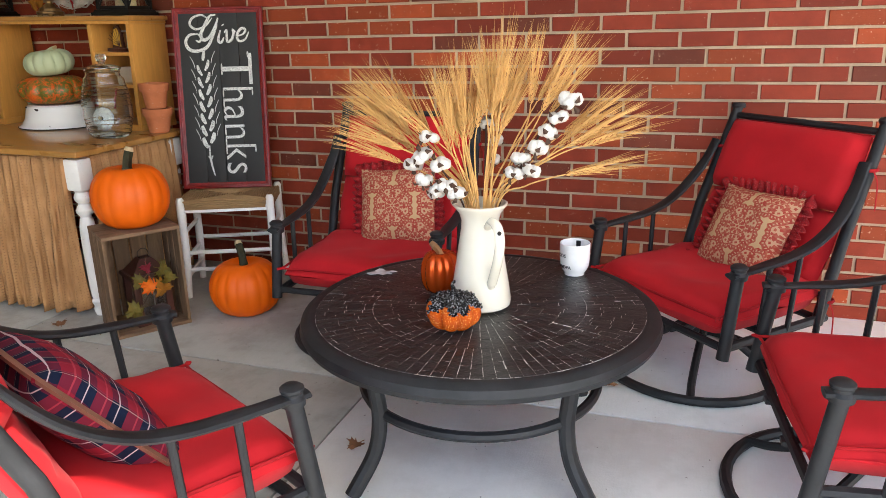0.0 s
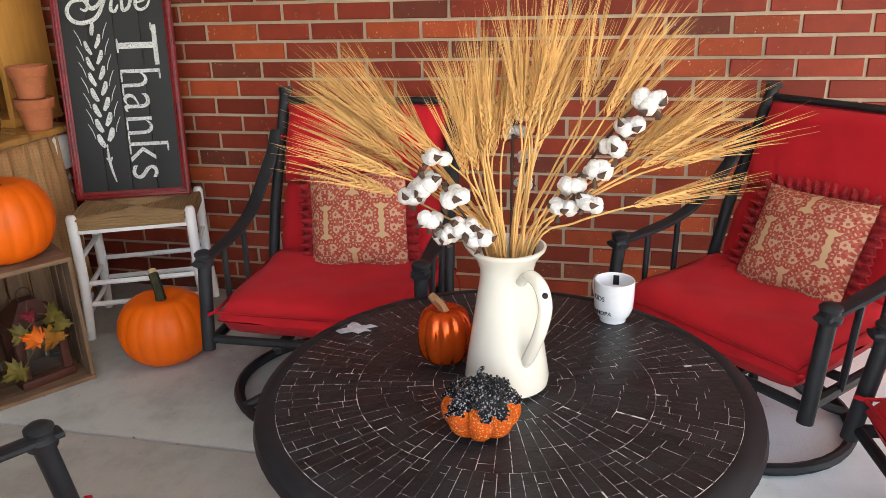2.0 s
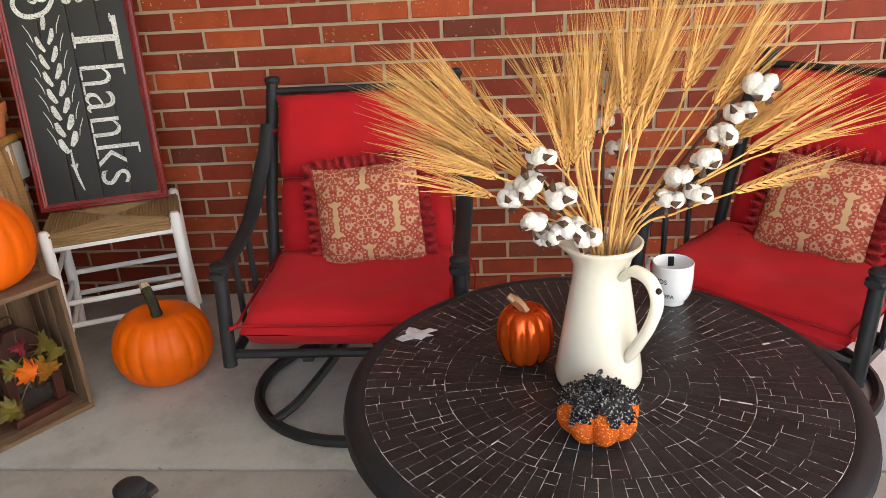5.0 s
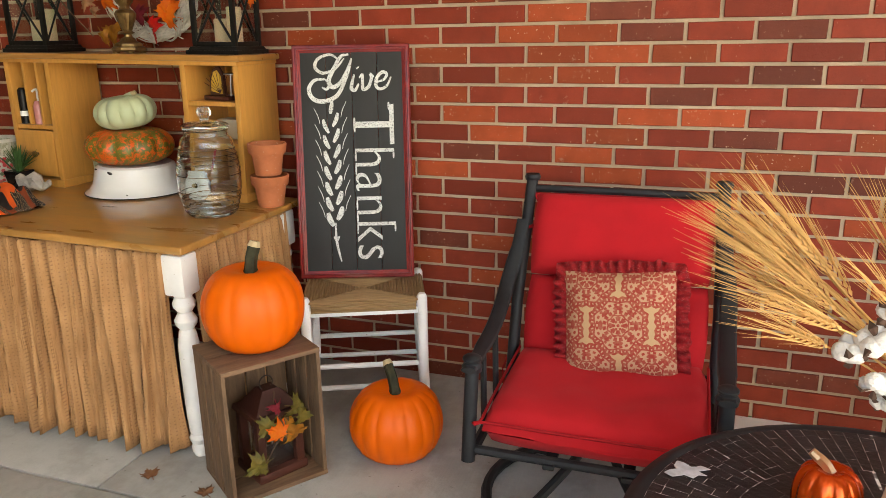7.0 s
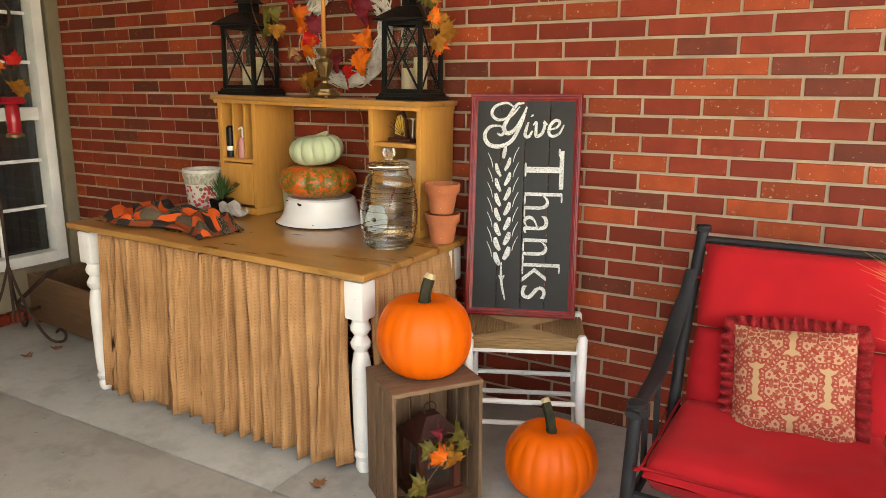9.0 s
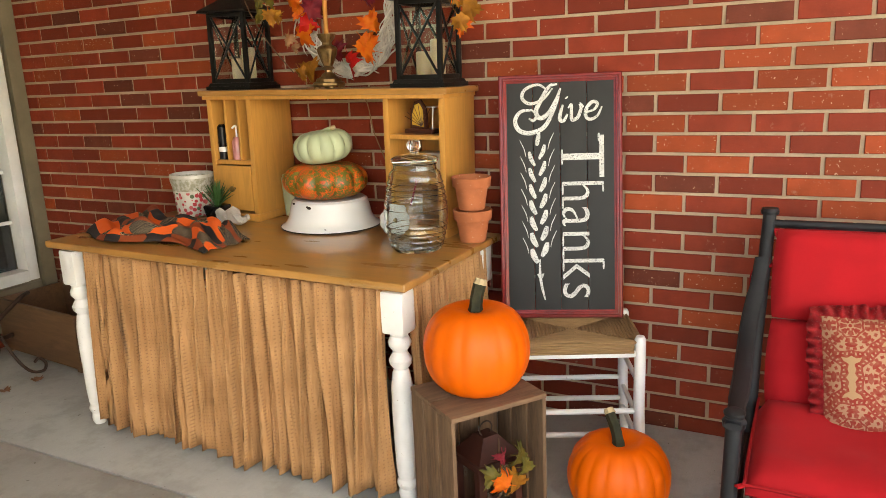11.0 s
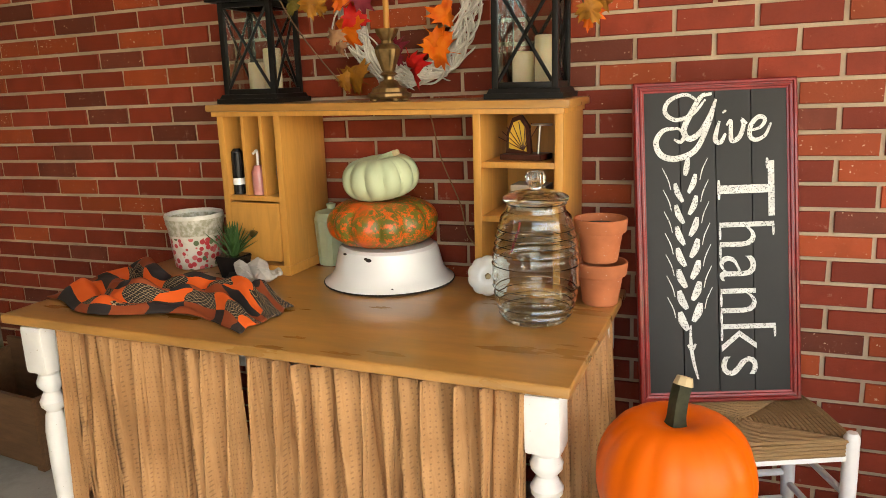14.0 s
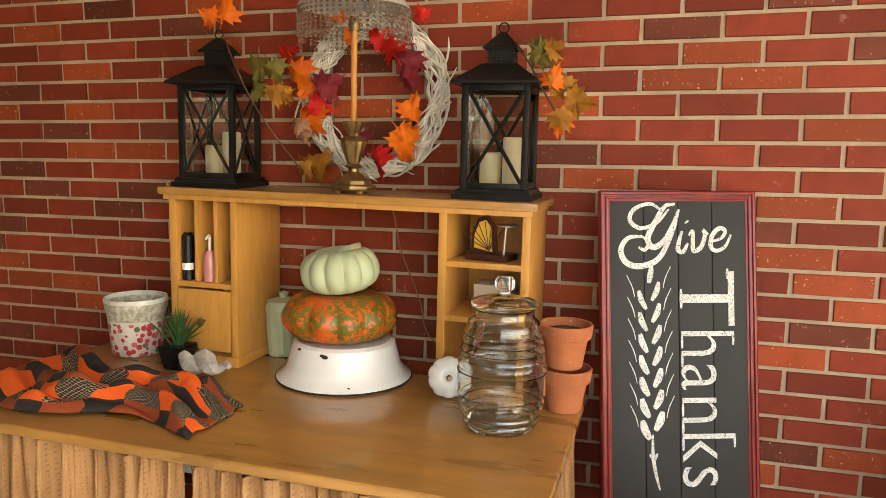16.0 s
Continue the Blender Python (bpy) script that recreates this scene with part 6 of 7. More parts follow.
def rumpled_cloth():
    bm = bmesh.new()
    uv = bm.loops.layers.uv.new("UVMap")
    nx, ny = 84, 40
    grid = []
    for i in range(nx + 1):
        row = []
        for j in range(ny + 1):
            u, v = i / nx, j / ny
            x = -2.44 + 0.735 * u + 0.02 * noise.noise((u * 5, v * 5, 3))
            wide = (0.32 + 0.05 * math.sin(u * 7)) * (1 - 0.35 * u * u)
            y = -0.56 - 0.10 * u + (v - 0.5) * wide + 0.03 * math.sin(u * 9 + 1)
            w = noise.noise((u * 5.5, v * 3.2, 0)) + 0.5 * noise.noise((u * 12, v * 9, 2))
            fold = abs(math.sin(v * 9.5 + u * 3 + 1.4 * noise.noise((u * 3, v * 2, 7))))
            edge = min(1, 5 * min(u, 1 - u, v, 1 - v) + 0.10)
            z = DZ + 0.005 + (0.022 + 0.040 * fold ** 1.3 + 0.034 * max(-0.5, w)) * edge
            row.append((bm.verts.new((x, y, z)), (u * 1.5 + 0.14 * w, v * 0.85 + 0.12 * fold)))
        grid.append(row)
    for i in range(nx):
        for j in range(ny):
            q = (grid[i][j], grid[i + 1][j], grid[i + 1][j + 1], grid[i][j + 1])
            f = bm.faces.new([v for v, _ in q])
            for lp, (_, t) in zip(f.loops, q):
                lp[uv].uv = t
    return bm


ob = solid("checked_cloth", rumpled_cloth(), M_CLOTH, Matrix(), "rumpled orange and black checked cloth on the desk", "cloth", angle=180)
md = ob.modifiers.new("thick", "SOLIDIFY")
md.thickness = 0.003

# ---- the stool with the sign ----
stool = thing("stool", pose(-0.602, -0.292, 0, 0, 0, 24), "white painted stool with woven rush seat", "stool")
sw, sd, shh = 0.390, 0.275, 0.456
for sx in (1, -1):
    for sy in (1, -1):
        x, y = sx * sw / 2, sy * sd / 2
        part("leg", tubed([(x * 1.05, y * 1.05, 0.0), (x, y, 0.20), (x, y, shh - 0.006), (x, y, shh + 0.006)], [0.015, 0.018, 0.018, 0.012], 12), M_WHITE, stool)
for z, off in ((0.13, 0), (0.21, 0), (0.36, 0.0)):
    for s in (1, -1):
        if not (z == 0.36):
            part("rung", tubed([(-sw / 2, s * sd / 2, z), (sw / 2, s * sd / 2, z)], 0.0095, 8), M_WHITE, stool)
        part("rung", tubed([(s * sw / 2, -sd / 2, z - 0.03 if z < 0.3 else z - 0.06), (s * sw / 2, sd / 2, z - 0.03 if z < 0.3 else z - 0.06)], 0.009, 8), M_WHITE, stool)
for s in (1, -1):
    part("seat_rail", boxed((0, s * sd / 2, shh - 0.05), (sw - 0.02, 0.018, 0.024), 0.004), M_WHITE, stool)
rush = part("rush_seat", boxed((0, 0, shh - 0.024), (sw - 0.01, sd - 0.01, 0.014), 0.004), M_RUSH, stool, "woven tan rush seat")
for q in range(4):
    n = 20
    for k in range(n):
        t = (k + 0.5) / n
        if q % 2 == 0:
            s = 1 if q == 0 else -1
            e = (1 - t) * (sw / 2)
            y = s * (sd / 2 + 0.008) * (1 - t) + s * 0.002
            part("rush_strand", tubed([(-e, y, shh - 0.012 - 0.006 * t), (0, y, shh - 0.005 - 0.008 * t), (e, y, shh - 0.012 - 0.006 * t)], 0.0052, 5), M_RUSH, rush)
        else:
            s = 1 if q == 1 else -1
            e = (1 - t) * (sd / 2)
            x = s * (sw / 2 + 0.008) * (1 - t) + s * 0.002
            part("rush_strand", tubed([(x, -e, shh - 0.012 - 0.006 * t), (x, 0, shh - 0.005 - 0.008 * t), (x, e, shh - 0.012 - 0.006 * t)], 0.0052, 5), M_RUSH, rush)
for s in (1, -1):
    for k in range(4):
        part("rush_strand", tubed([(-sw / 2 + 0.02, s * (sd / 2 + 0.009), shh - 0.016 - k * 0.009), (sw / 2 - 0.02, s * (sd / 2 + 0.009), shh - 0.016 - k * 0.009)], 0.005, 5), M_RUSH, rush)
        part("rush_strand", tubed([(s * (sw / 2 + 0.009), -sd / 2 + 0.02, shh - 0.016 - k * 0.009), (s * (sw / 2 + 0.009), sd / 2 - 0.02, shh - 0.016 - k * 0.009)], 0.005, 5), M_RUSH, rush)

SWID, SHEI = 0.409, 0.822
sign = thing("chalkboard_sign", pose(-0.654, -0.236, shh + 0.0005, 0, 0, 20.2) @ pose(0, 0, 0, -9.6), "black plank chalkboard sign in dark red frame, reading Give Thanks", "sign")
for i in range(4):
    w = (SWID - 0.05) / 4
    part("plank", boxed((-SWID / 2 + 0.025 + w * (i + 0.5), 0.012, SHEI / 2), (w - 0.0018, 0.01, SHEI - 0.04), 0.0015), M_BOARD, sign)


def moulding(length, m):
    prof = [(0.0, 0.022), (0.0, 0.004), (0.004, 0.0), (0.009, 0.0), (0.011, 0.004), (0.014, 0.004), (0.016, 0.0), (0.020, 0.001), (0.022, 0.005), (0.026, 0.006), (0.029, 0.010), (0.029, 0.022)]
    bm = bmesh.new()
    a = [bm.verts.new((-length / 2 + u, v, u)) for u, v in prof]
    b = [bm.verts.new((length / 2 - u, v, u)) for u, v in prof]
    for k in range(len(prof) - 1):
        bm.faces.new((a[k], b[k], b[k + 1], a[k + 1]))
    bm.faces.new((a[-1], b[-1], b[0], a[0]))
    bm.faces.new(a), bm.faces.new(b[::-1])
    bmesh.ops.recalc_face_normals(bm, faces=bm.faces)
    bmesh.ops.transform(bm, matrix=m, verts=bm.verts)
    return bm


for ln, m in ((SWID, pose(0, 0, 0)), (SWID, pose(0, 0, SHEI, 0, 180)), (SHEI, pose(-SWID / 2, 0, SHEI / 2, 0, 90)), (SHEI, pose(SWID / 2, 0, SHEI / 2, 0, -90))):
    part("frame_side", moulding(ln, m), M_SIGNRED, sign, "dark red moulded frame", 20)


def lettering(words, size, m, shear=0.0, bold=0.0, spacing=1.0, wide=None, high=None):
    me = text_mesh(words, size, 0.0005, shear, bold, spacing)
    xs = [v.co.x for v in me.vertices]
    ys = [v.co.y for v in me.vertices]
    kx = wide / (max(xs) - min(xs)) if wide else 1
    ky = high / (max(ys) - min(ys)) if high else 1
    for v in me.vertices:
        v.co.x = (v.co.x - (max(xs) + min(xs)) / 2) * kx
        v.co.y = (v.co.y - (max(ys) + min(ys)) / 2) * ky
    me.transform(m)
    me.materials.append(M_CHALK)
    ob = new("lettering", me)
    ob.parent = sign
    return ob


FRONT = 0.0062


def glyph(name, strokes):
    bm = bmesh.new()
    for pts, r in strokes:
        if name == "lettering":
            pts, r = [(x * 1.07 - 0.002, 0.705 + (z - 0.70) * 1.16) for x, z in pts], r * 1.02
        path = smooth_path([(x, FRONT, z) for x, z in pts], 6)
        n = len(path)
        rs = [max(0.0010, r * (0.4 + 0.6 * math.sin(math.pi * (i + 0.5) / n) ** 0.8)) for i in range(n)]
        base = len(bm.verts)
        tube(bm, [Vector((p.x, 0, p.z)) for p in path], rs, 8, up=(0, 1, 0))
        bm.verts.ensure_lookup_table()
        for v in list(bm.verts)[base:]:
            v.co.y = FRONT + v.co.y * 0.08
    return part(name, bm, M_CHALK, sign)


# the script word at the top: capital G with its flourish, then i v e
zt = 0.70
glyph("lettering", [([(-0.035, zt + 0.055), (-0.065, zt + 0.072), (-0.105, zt + 0.06), (-0.115, zt + 0.035), (-0.09, zt + 0.018), (-0.05, zt + 0.03), (-0.02, zt + 0.06)], 0.0055),
                    ([(-0.005, zt + 0.072), (-0.03, zt + 0.066), (-0.055, zt + 0.03), (-0.072, zt - 0.005), (-0.06, zt - 0.024), (-0.035, zt - 0.012), (-0.012, zt + 0.022), (0.004, zt + 0.058)], 0.0075),
                    ([(0.004, zt + 0.06), (-0.012, zt + 0.01), (-0.045, zt - 0.048), (-0.09, zt - 0.066), (-0.125, zt - 0.058), (-0.138, zt - 0.03), (-0.12, zt - 0.004), (-0.085, zt + 0.0)], 0.0075),
                    ([(-0.085, zt + 0.0), (-0.07, zt - 0.015), (-0.08, zt - 0.03), (-0.095, zt - 0.024)], 0.005)])
glyph("lettering", [([(0.012, zt + 0.012), (0.004, zt - 0.012), (0.002, zt - 0.03), (0.014, zt - 0.034), (0.026, zt - 0.015)], 0.0062), ([(0.022, zt + 0.034), (0.025, zt + 0.030)], 0.006)])
glyph("lettering", [([(0.028, zt + 0.002), (0.038, zt + 0.012), (0.038, zt - 0.012), (0.040, zt - 0.032), (0.058, zt - 0.024), (0.068, zt + 0.002), (0.064, zt + 0.014), (0.076, zt + 0.004)], 0.0058)])
glyph("lettering", [([(0.082, zt - 0.012), (0.108, zt - 0.004), (0.118, zt + 0.012), (0.104, zt + 0.018), (0.086, zt + 0.002), (0.082, zt - 0.022), (0.096, zt - 0.032), (0.118, zt - 0.022), (0.132, zt + 0.004)], 0.0058)])
lettering("T", 0.15, pose(0.075, FRONT, 0.545, 90, 90, 0), 0, -0.0010, 1.0, 0.14, 0.140)
lettering("hanks", 0.12, pose(0.073, FRONT, 0.264, 90, 90, 0), 0, -0.0010, 1.05, 0.395, 0.138)
for x in (0.006, 0.128):
    glyph("serif", [([(x, 0.622), (x, 0.595)] if x > 0.1 else [(x, 0.57), (x, 0.52)], 0.004)])
for x, z in ((0.007, 0.435), (0.007, 0.387), (0.007, 0.262), (0.007, 0.216), (0.007, 0.175), (0.141, 0.182), (0.141, 0.443)):
    glyph("serif", [([(x, z + 0.017), (x, z - 0.017)], 0.0032)])
glyph("wheat_stem", [([(-0.055, 0.06), (-0.066, 0.105), (-0.072, 0.15), (-0.072, 0.20)], 0.0045)])
glyph("wheat_stem", [([(-0.080, 0.15), (-0.070, 0.137), (-0.060, 0.152)], 0.0045)])
zs = 0.20
for i in range(7):
    for s in (-1, 1):
        x0, z0 = -0.072 + s * 0.007 - 0.001 * i, zs + i * 0.055 + (0.022 if s > 0 else 0)
        glyph("wheat_grain", [([(x0, z0 - 0.012), (x0 + s * 0.013, z0 + 0.012), (x0 + s * 0.019, z0 + 0.036)], 0.0102 - 0.0005 * i)])
        glyph("wheat_awn", [([(x0 + s * 0.030, z0 + 0.02), (x0 + s * 0.036, z0 + 0.045), (x0 + s * 0.050, z0 + 0.075)], 0.0014)])
glyph("wheat_grain", [([(-0.078, zs + 0.385), (-0.074, zs + 0.405), (-0.070, zs + 0.43)], 0.0075)])

# ---- the crate with its lantern, and the pumpkins ----
CRATE = pose(-0.716, -0.806, 0, 0, 0, 54.6)
crate = thing("wooden_crate", CRATE, "weathered wooden crate standing on end, open front", "crate")
cw, cd, ch = 0.296, 0.25, 0.42
for z in (0.007, ch - 0.007):
    for k in range(2):
        part("end_board", boxed((0, -cd / 4 + k * cd / 2, z), (cw, cd / 2 - 0.003, 0.014), 0.002), M_CRATETOP, crate)
for s in (1, -1):
    for k in range(3):
        w = cd / 3
        part("side_slat", boxed((s * (cw / 2 - 0.006), -cd / 2 + w * (k + 0.5), ch / 2), (0.012, w - 0.010, ch - 0.028), 0.002), M_CRATE, crate)
for k in range(4):
    w = (cw - 0.024) / 4
    part("back_slat", boxed((-cw / 2 + 0.012 + w * (k + 0.5), cd / 2 - 0.006, ch / 2), (w - 0.007, 0.010, ch - 0.03), 0.002), M_CRATE, crate)
lan = thing("candle_lantern", CRATE @ pose(0.02, -0.005, 0.0145, 0, 0, 6), "dark red wooden candle lantern inside the crate", "lantern")
M_WINE = surf("dark red stained wood", (0.075, 0.022, 0.014), 0.5, dark=0.5)
part("base", boxed((0, 0, 0.015), (0.165, 0.15, 0.03), 0.008), M_WINE, lan)
for sx in (1, -1):
    for sy in (1, -1):
        part("corner_post", boxed((sx * 0.062, sy * 0.055, 0.115), (0.026, 0.026, 0.17), 0.003), M_WINE, lan)
bm = bmesh.new()
pyramid(bm, 0.165, 0.16, 0.20, 0.215, 0.15, 0.145)
pyramid(bm, 0.14, 0.05, 0.215, 0.27, 0.125, 0.045)
part("roof", bm, M_WINE, lan)
ring = [(0.022 * math.cos(a), 0, 0.285 + 0.022 * math.sin(a)) for a in (2 * math.pi * k / 18 for k in range(18))]
part("ring", tubed(ring, 0.0022, 6, True, up=(0, 1, 0)), M_RUST, lan)
for q in range(4):
    pn = part("pane", boxed((0, -0.052, 0.115), (0.10, 0.002, 0.165), 0, pose(0, 0, 0, 0, 0, 90 * q)), M_PANE, lan, "clear glass pane")
    pn.visible_shadow = False
gl = thing("leaf_garland", CRATE @ pose(0.02, 0.008, 0.02), "artificial maple leaf spray hanging in the crate", "garland")
part("vine", tubed(smooth_path([(-0.01, -0.10, 0.29), (-0.02, -0.12, 0.24), (0.0, -0.125, 0.18), (-0.04, -0.13, 0.12), (-0.07, -0.13, 0.08)], 5), 0.002, 5), M_VINE, gl)
for colour, x, z, size, ry in (("wine", -0.02, 0.27, 0.05, 170), ("green", 0.02, 0.245, 0.075, 120), ("green", -0.03, 0.215, 0.07, -130), ("green", 0.035, 0.205, 0.075, 110), ("gold", 0.0, 0.155, 0.085, 95), ("orange", 0.005, 0.16, 0.075, -60), ("green", -0.06, 0.09, 0.08, -100), ("green", -0.075, 0.10, 0.06, 170)):
    leaf(gl, colour, size, pose(x, -0.132 - 0.01 * abs(x), z, -10, ry, 10))

pumpkin("pumpkin", pose(-0.722, -0.788, ch - 0.008, 0, 0, 60), 0.149, 0.252, 16, 0.03, M_PUMPKIN, "large smooth orange pumpkin standing on a crate", (0.078, 0.019, 0.018), squeeze=0.62, dimple=0.10, seed=1.0)
pumpkin("pumpkin", pose(-0.372, -0.578, -0.004, 0, 0, 140), 0.150, 0.236, 18, 0.035, M_PUMPKIN, "ribbed orange pumpkin with curled stem on the concrete", (0.085, 0.017, 0.045), squeeze=0.60, dimple=0.12, seed=2.0)

# ---- by the side wall ----
chest = thing("wooden_box", pose(-3.20, -0.26, 0, 0, 0, -6), "low brown wooden box against the wall", "box")
for c, s in (((0, -0.17, 0.15), (0.68, 0.018, 0.26)), ((0, 0.17, 0.17), (0.68, 0.018, 0.30)), ((0.331, 0, 0.15), (0.018, 0.322, 0.26)), ((-0.331, 0, 0.15), (0.018, 0.322, 0.26)), ((0, 0, 0.03), (0.644, 0.322, 0.016))):
    part("board", boxed(c, s, 0.004), M_CHEST, chest)
for sx in (1, -1):
    for sy in (1, -1):
        part("foot", boxed((sx * 0.31, sy * 0.15, 0.01), (0.04, 0.04, 0.02), 0.003), M_CHEST, chest)
ball = bmesh.new()
bmesh.ops.create_uvsphere(ball, u_segments=28, v_segments=18, radius=0.10)
for v in ball.verts:
    v.co *= 1 + 0.03 * math.sin(30 * math.atan2(v.co.y, v.co.x)) * math.sin(26 * v.co.z / 0.1)
solid("wicker_ball", ball, M_WICKER, pose(-2.98, -0.27, 0.138), "tan wicker ball lying in the wooden box", "decoration")
hose = smooth_path([(-3.45, -0.30, 0.29), (-3.36, -0.40, 0.30), (-3.42, -0.47, 0.22), (-3.50, -0.50, 0.14), (-3.47, -0.46, 0.10), (-3.40, -0.445, 0.12)], 6)
solid("iron_handle", tubed(hose, 0.011, 8), M_RUST, Matrix(), "bent dark iron rod hanging on the wooden box", "rod")

hook = thing("shepherd_hook", pose(-3.33, -0.62, 0), "rusty wrought iron stand with scroll feet and hook", "plant stand")
part("pole", tubed(smooth_path([(0, 0, 0.10), (0.004, 0, 0.8), (0, 0, 1.5), (0.0, 0.02, 1.66), (0.0, 0.09, 1.72), (0.0, 0.16, 1.66), (0.0, 0.15, 1.58), (0.0, 0.11, 1.58)], 6), 0.008, 8), M_RUST, hook)
for k in range(3):
    a = radians(20 + 120 * k)
    pts = [(0, 0.40), (0.05, 0.25), (0.13, 0.09), (0.20, 0.012), (0.27, 0.012), (0.29, 0.05), (0.26, 0.075), (0.235, 0.055)]
    part("foot", tubed(smooth_path([(r * math.cos(a), r * math.sin(a), z) for r, z in pts], 5), 0.007, 8), M_RUST, hook)
fd = thing("hummingbird_feeder", pose(-3.33, -0.50, 1.04), "red glass hummingbird feeder hanging from an iron hook", "bird feeder")
part("bottle", lathe([(0.0, 0.02), (0.03, 0.02), (0.033, 0.03), (0.033, 0.15), (0.02, 0.17), (0.0, 0.175)], 20), M_FEEDER, fd)
part("base", lathe([(0.0, 0.0), (0.04, 0.0), (0.042, 0.012), (0.03, 0.022), (0.0, 0.022)], 20), M_BRONZE, fd)
part("cap", lathe([(0.0, 0.165), (0.06, 0.165), (0.07, 0.18), (0.05, 0.20), (0.0, 0.205)], 20), M_FEEDER, fd, "red flared cap")
part("hanger", tubed(smooth_path([(0, -0.05, 0.17), (0, -0.045, 0.3), (0, 0, 0.38), (0, 0, 0.545)], 6), 0.0025, 6), M_RUST, fd)
gl = thing("leaf_garland", pose(-3.33, -0.52, 1.34), "red and yellow leaf spray tied to the iron hook", "garland")
part("vine", tubed(smooth_path([(0, 0.08, 0.06), (0, 0.0, 0.0), (0, -0.10, -0.04)], 5), 0.002, 5), M_VINE, gl)
for colour, y, z, size, rx in (("gold", -0.08, 0.0, 0.10, 60), ("gold", 0.03, -0.02, 0.10, 130), ("red", 0.05, 0.05, 0.09, 20), ("orange", -0.02, 0.03, 0.08, -30), ("gold", 0.06, -0.04, 0.09, 160)):
    leaf(gl, colour, size, pose(0.01, y, z, rx, 0, 80))
rng = random.Random(14)
for x, y, c in ((-2.98, -0.62, "brown"), (0.55, -1.42, "brown"), (1.17, -0.86, "brown"), (-1.02, -0.96, "brown"), (-0.80, -0.985, "brown"), (-3.0, -0.75, "brown")):
    lf = solid("fallen_leaf", maple_mesh(0.055, 0.5, int(x * 10)), M_LEAF[c], pose(x, y, 0.014, 84, rng.uniform(-8, 8), rng.uniform(0, 360)), "curled dry brown leaf on the concrete", "leaf", "fallen leaves", angle=60)


# the desk stands a little higher at its west end: what stands on it follows
SLOPE = 0.018
pivot = Vector((DX1, 0, DZ))
tip = Matrix.Translation(pivot) @ Matrix.Rotation(math.atan(SLOPE), 4, "Y") @ Matrix.Translation(-pivot)
bpy.context.view_layer.update()
ON_DESK = ("desk_hutch", "lantern", "candlestick", "bottle", "soap_bottle", "wooden_plate", "postal_scale", "small_box", "enamel_basin", "squash", "glass_jar", "flower_pot", "small_pumpkin", "ribbon",
           "ceramic_planter", "succulent", "seashell", "celadon_jar", "checked_cloth", "lamp_cord")
for ob in list(scene.objects):
    if ob.parent is None and (ob.name.split(".")[0] in ON_DESK or (ob.name.startswith("leaf_garland") and ob.get("label", "").endswith("black lantern"))):
        ob.matrix_world = tip @ ob.matrix_world
    elif ob.parent is None and ob.name.split(".")[0] in ("desk", "desk_curtain"):
        for child in ob.children:
            for v in child.data.vertices:
                w = child.matrix_world @ v.co
                v.co.z += SLOPE * (DX1 - w.x) * min(1.0, max(0.0, w.z / DZ))

# ---- the bricks of the wall ----
BW, BH, BD = PITCH - 0.0120, COURSE - 0.0112, 0.012
SHAPES = []


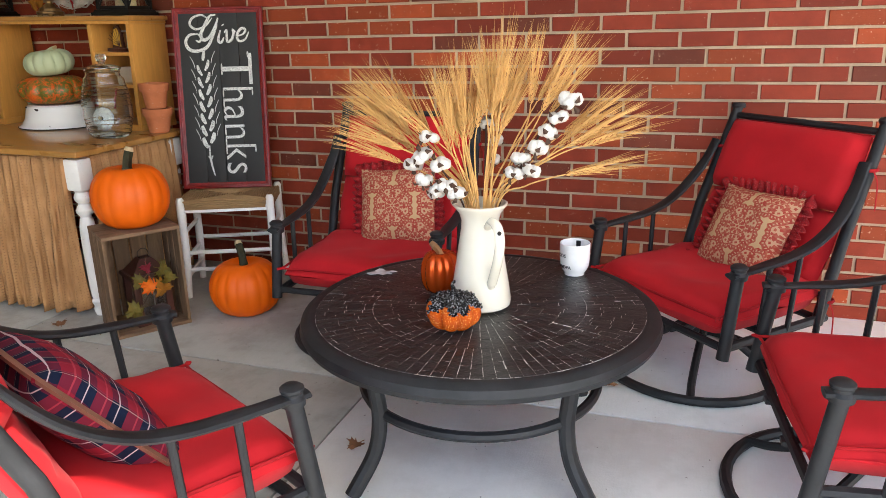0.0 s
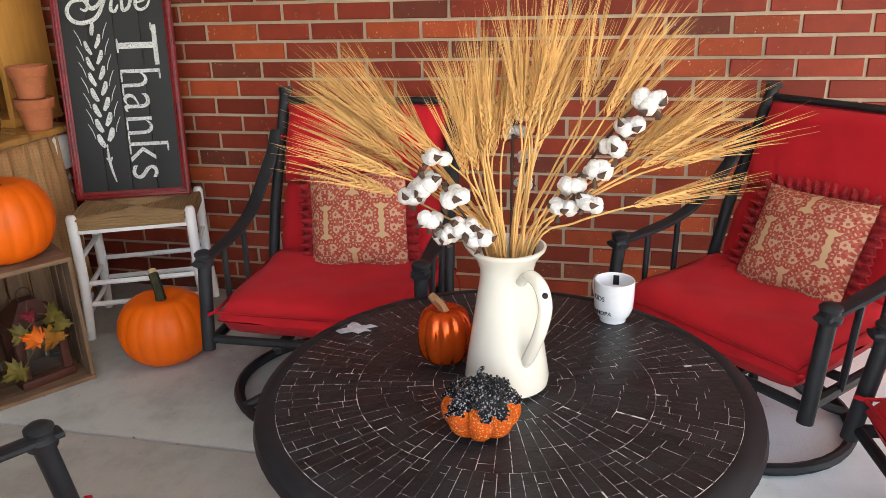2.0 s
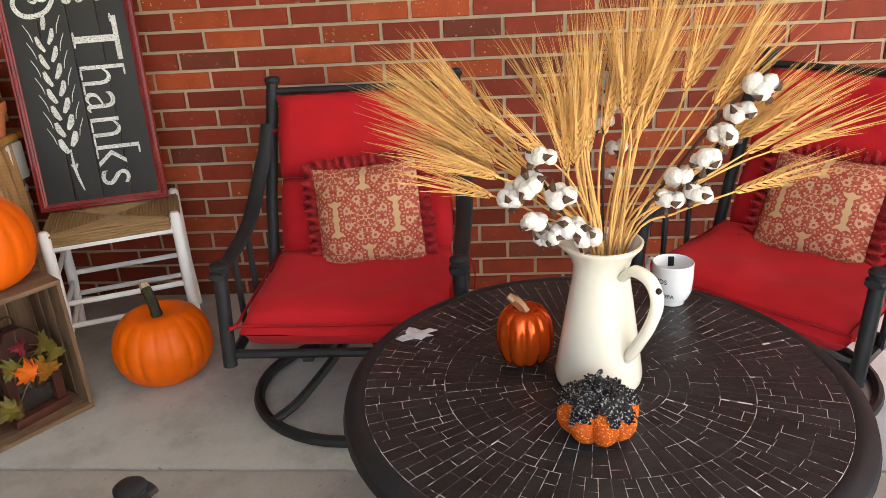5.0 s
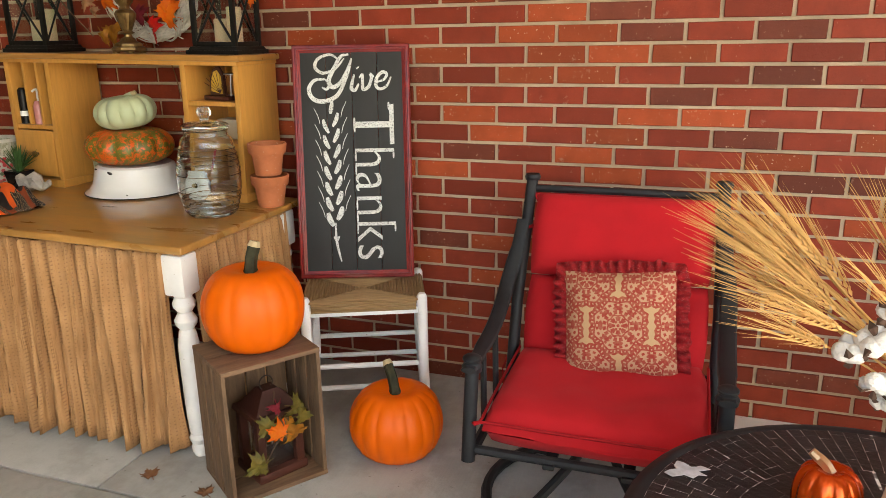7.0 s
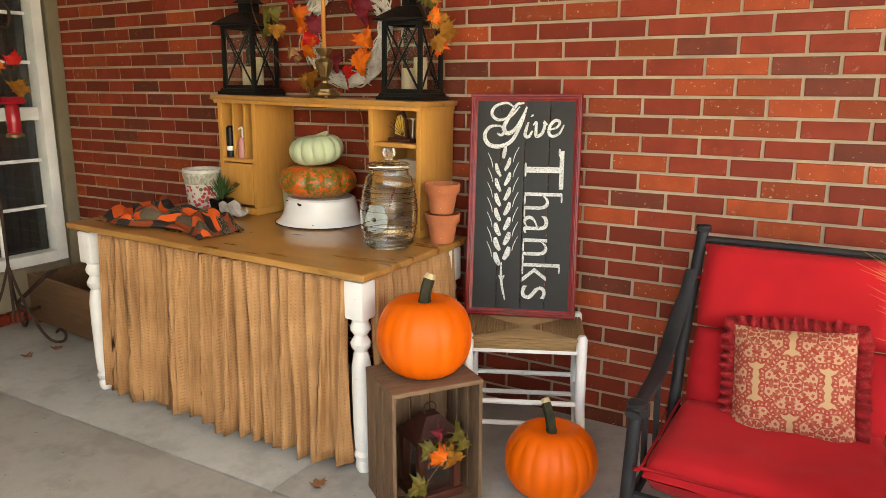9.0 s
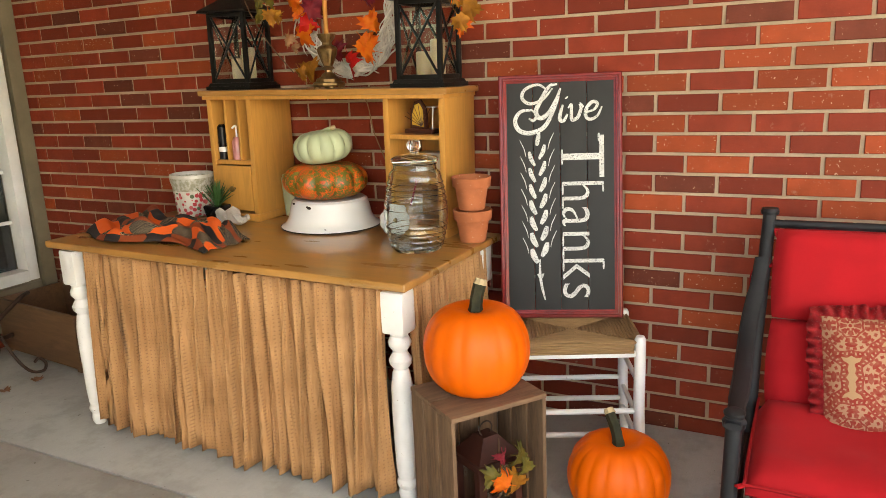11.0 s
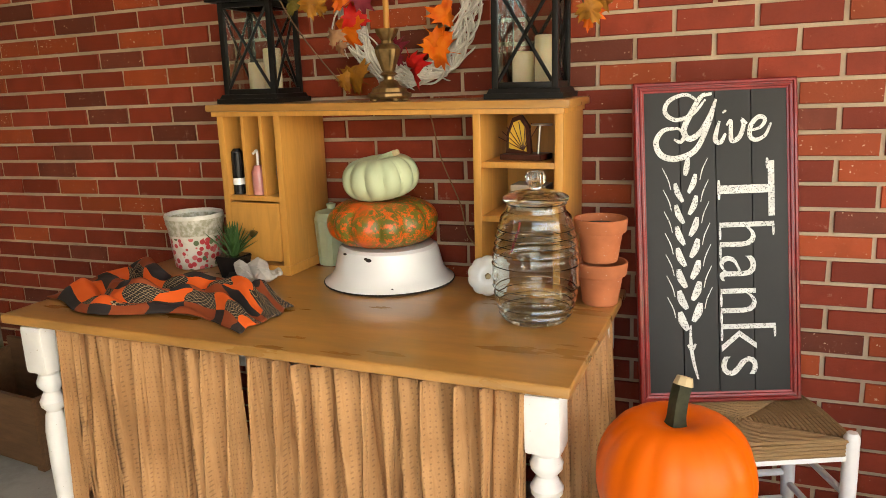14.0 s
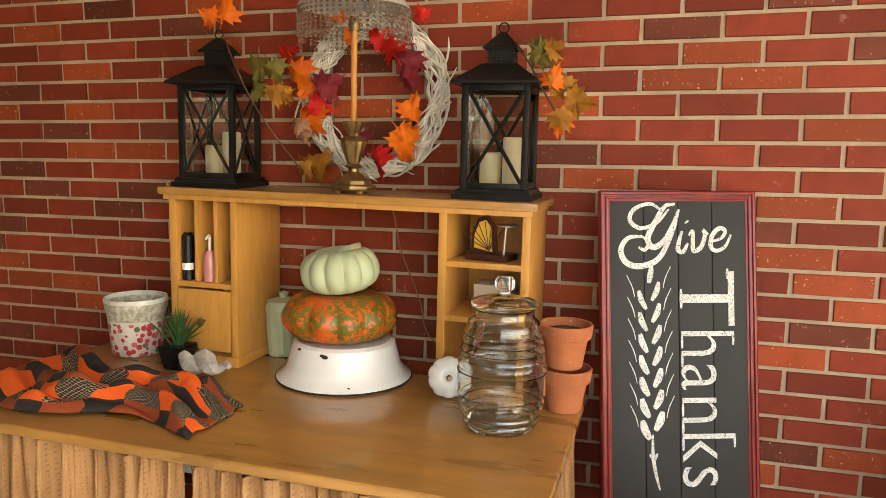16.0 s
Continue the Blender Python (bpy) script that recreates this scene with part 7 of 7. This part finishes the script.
def brick_verts(seed):
    """A brick face with worn, uneven edges; the front lies at y = 0."""
    g = random.Random(seed)
    j = lambda s: g.uniform(-s, s)
    back = [(sx * BW / 2 + j(0.001), BD, sz * BH / 2 + j(0.0008)) for sx, sz in ((-1, -1), (1, -1), (1, 1), (-1, 1))]
    edge = [(x, 0.003, z) for x, _, z in back]
    face = [(x * 0.982 + j(0.0008), j(0.0007), z * 0.94 + j(0.0008)) for x, _, z in back]
    verts = face + edge + back
    faces = [(0, 1, 2, 3)]
    for a, b in ((0, 4), (4, 8)):
        for k in range(4):
            faces.append((b + k, b + (k + 1) % 4, a + (k + 1) % 4, a + k))
    return verts, faces


for seed in range(4):
    for mat in M_BRICK:
        me = bpy.data.meshes.new("brick")
        v, f = brick_verts(seed)
        me.from_pydata(v, [], f)
        me.materials.append(mat)
        SHAPES.append(me)

ORANGE = {(0, -0.5), (0, 0.5), (-1, 0.0), (-2, -0.5), (-2, 0.5), (2, -1.5), (2, 1.5), (-3, 0.0), (3, 7.0), (3, 6.0), (-6, 0.5), (-6, -0.5), (3, -1.0), (-1, 1.0)}
DARKS = {(-2, 1.5), (-2, 3.5), (-3, 1.0), (-4, -0.5), (3, -1.0), (2, 6.5)}
rng = random.Random(21)
rest_v, rest_f, rest_m = [], [], []
row_lo, row_hi = -19, 17
for row in range(row_lo, row_hi + 1):
    z = ZTOP - (row + 0.5) * COURSE
    if z < 0.0:
        continue
    for col in range(-19, 25):
        mid = col + (0.5 if row % 2 == 0 else 0.0)
        x = mid * PITCH
        if x + PITCH / 2 < SIDE_X or x > WALL_X - 0.1:
            continue
        u = rng.random()
        kind = 1 if u < 0.16 else 2 if u < 0.27 else 0
        if (row, mid) in ORANGE:
            kind = 1
        elif (row, mid) in DARKS:
            kind = 2
        shape = rng.randrange(4)
        dy = rng.uniform(-0.0012, 0.0012)
        if -1.15 < x < 1.25 and 0.25 < z < 1.95:
            ob = new("brick", SHAPES[shape * 3 + kind])
            ob.parent = wall
            ob.location = (x, dy, z)
        else:
            v, f = brick_verts(shape + 10 * rng.randrange(3))
            base = len(rest_v)
            rest_v += [(a + x, b + dy, c + z) for a, b, c in v]
            rest_f += [tuple(i + base for i in q) for q in f]
            rest_m += [kind] * len(f)
me = bpy.data.meshes.new("bricks")
me.from_pydata(rest_v, [], rest_f)
for mat in M_BRICK:
    me.materials.append(mat)
me.polygons.foreach_set("material_index", rest_m)
ob = tagged(new("bricks", me), kind="stuff")
ob.parent = wall
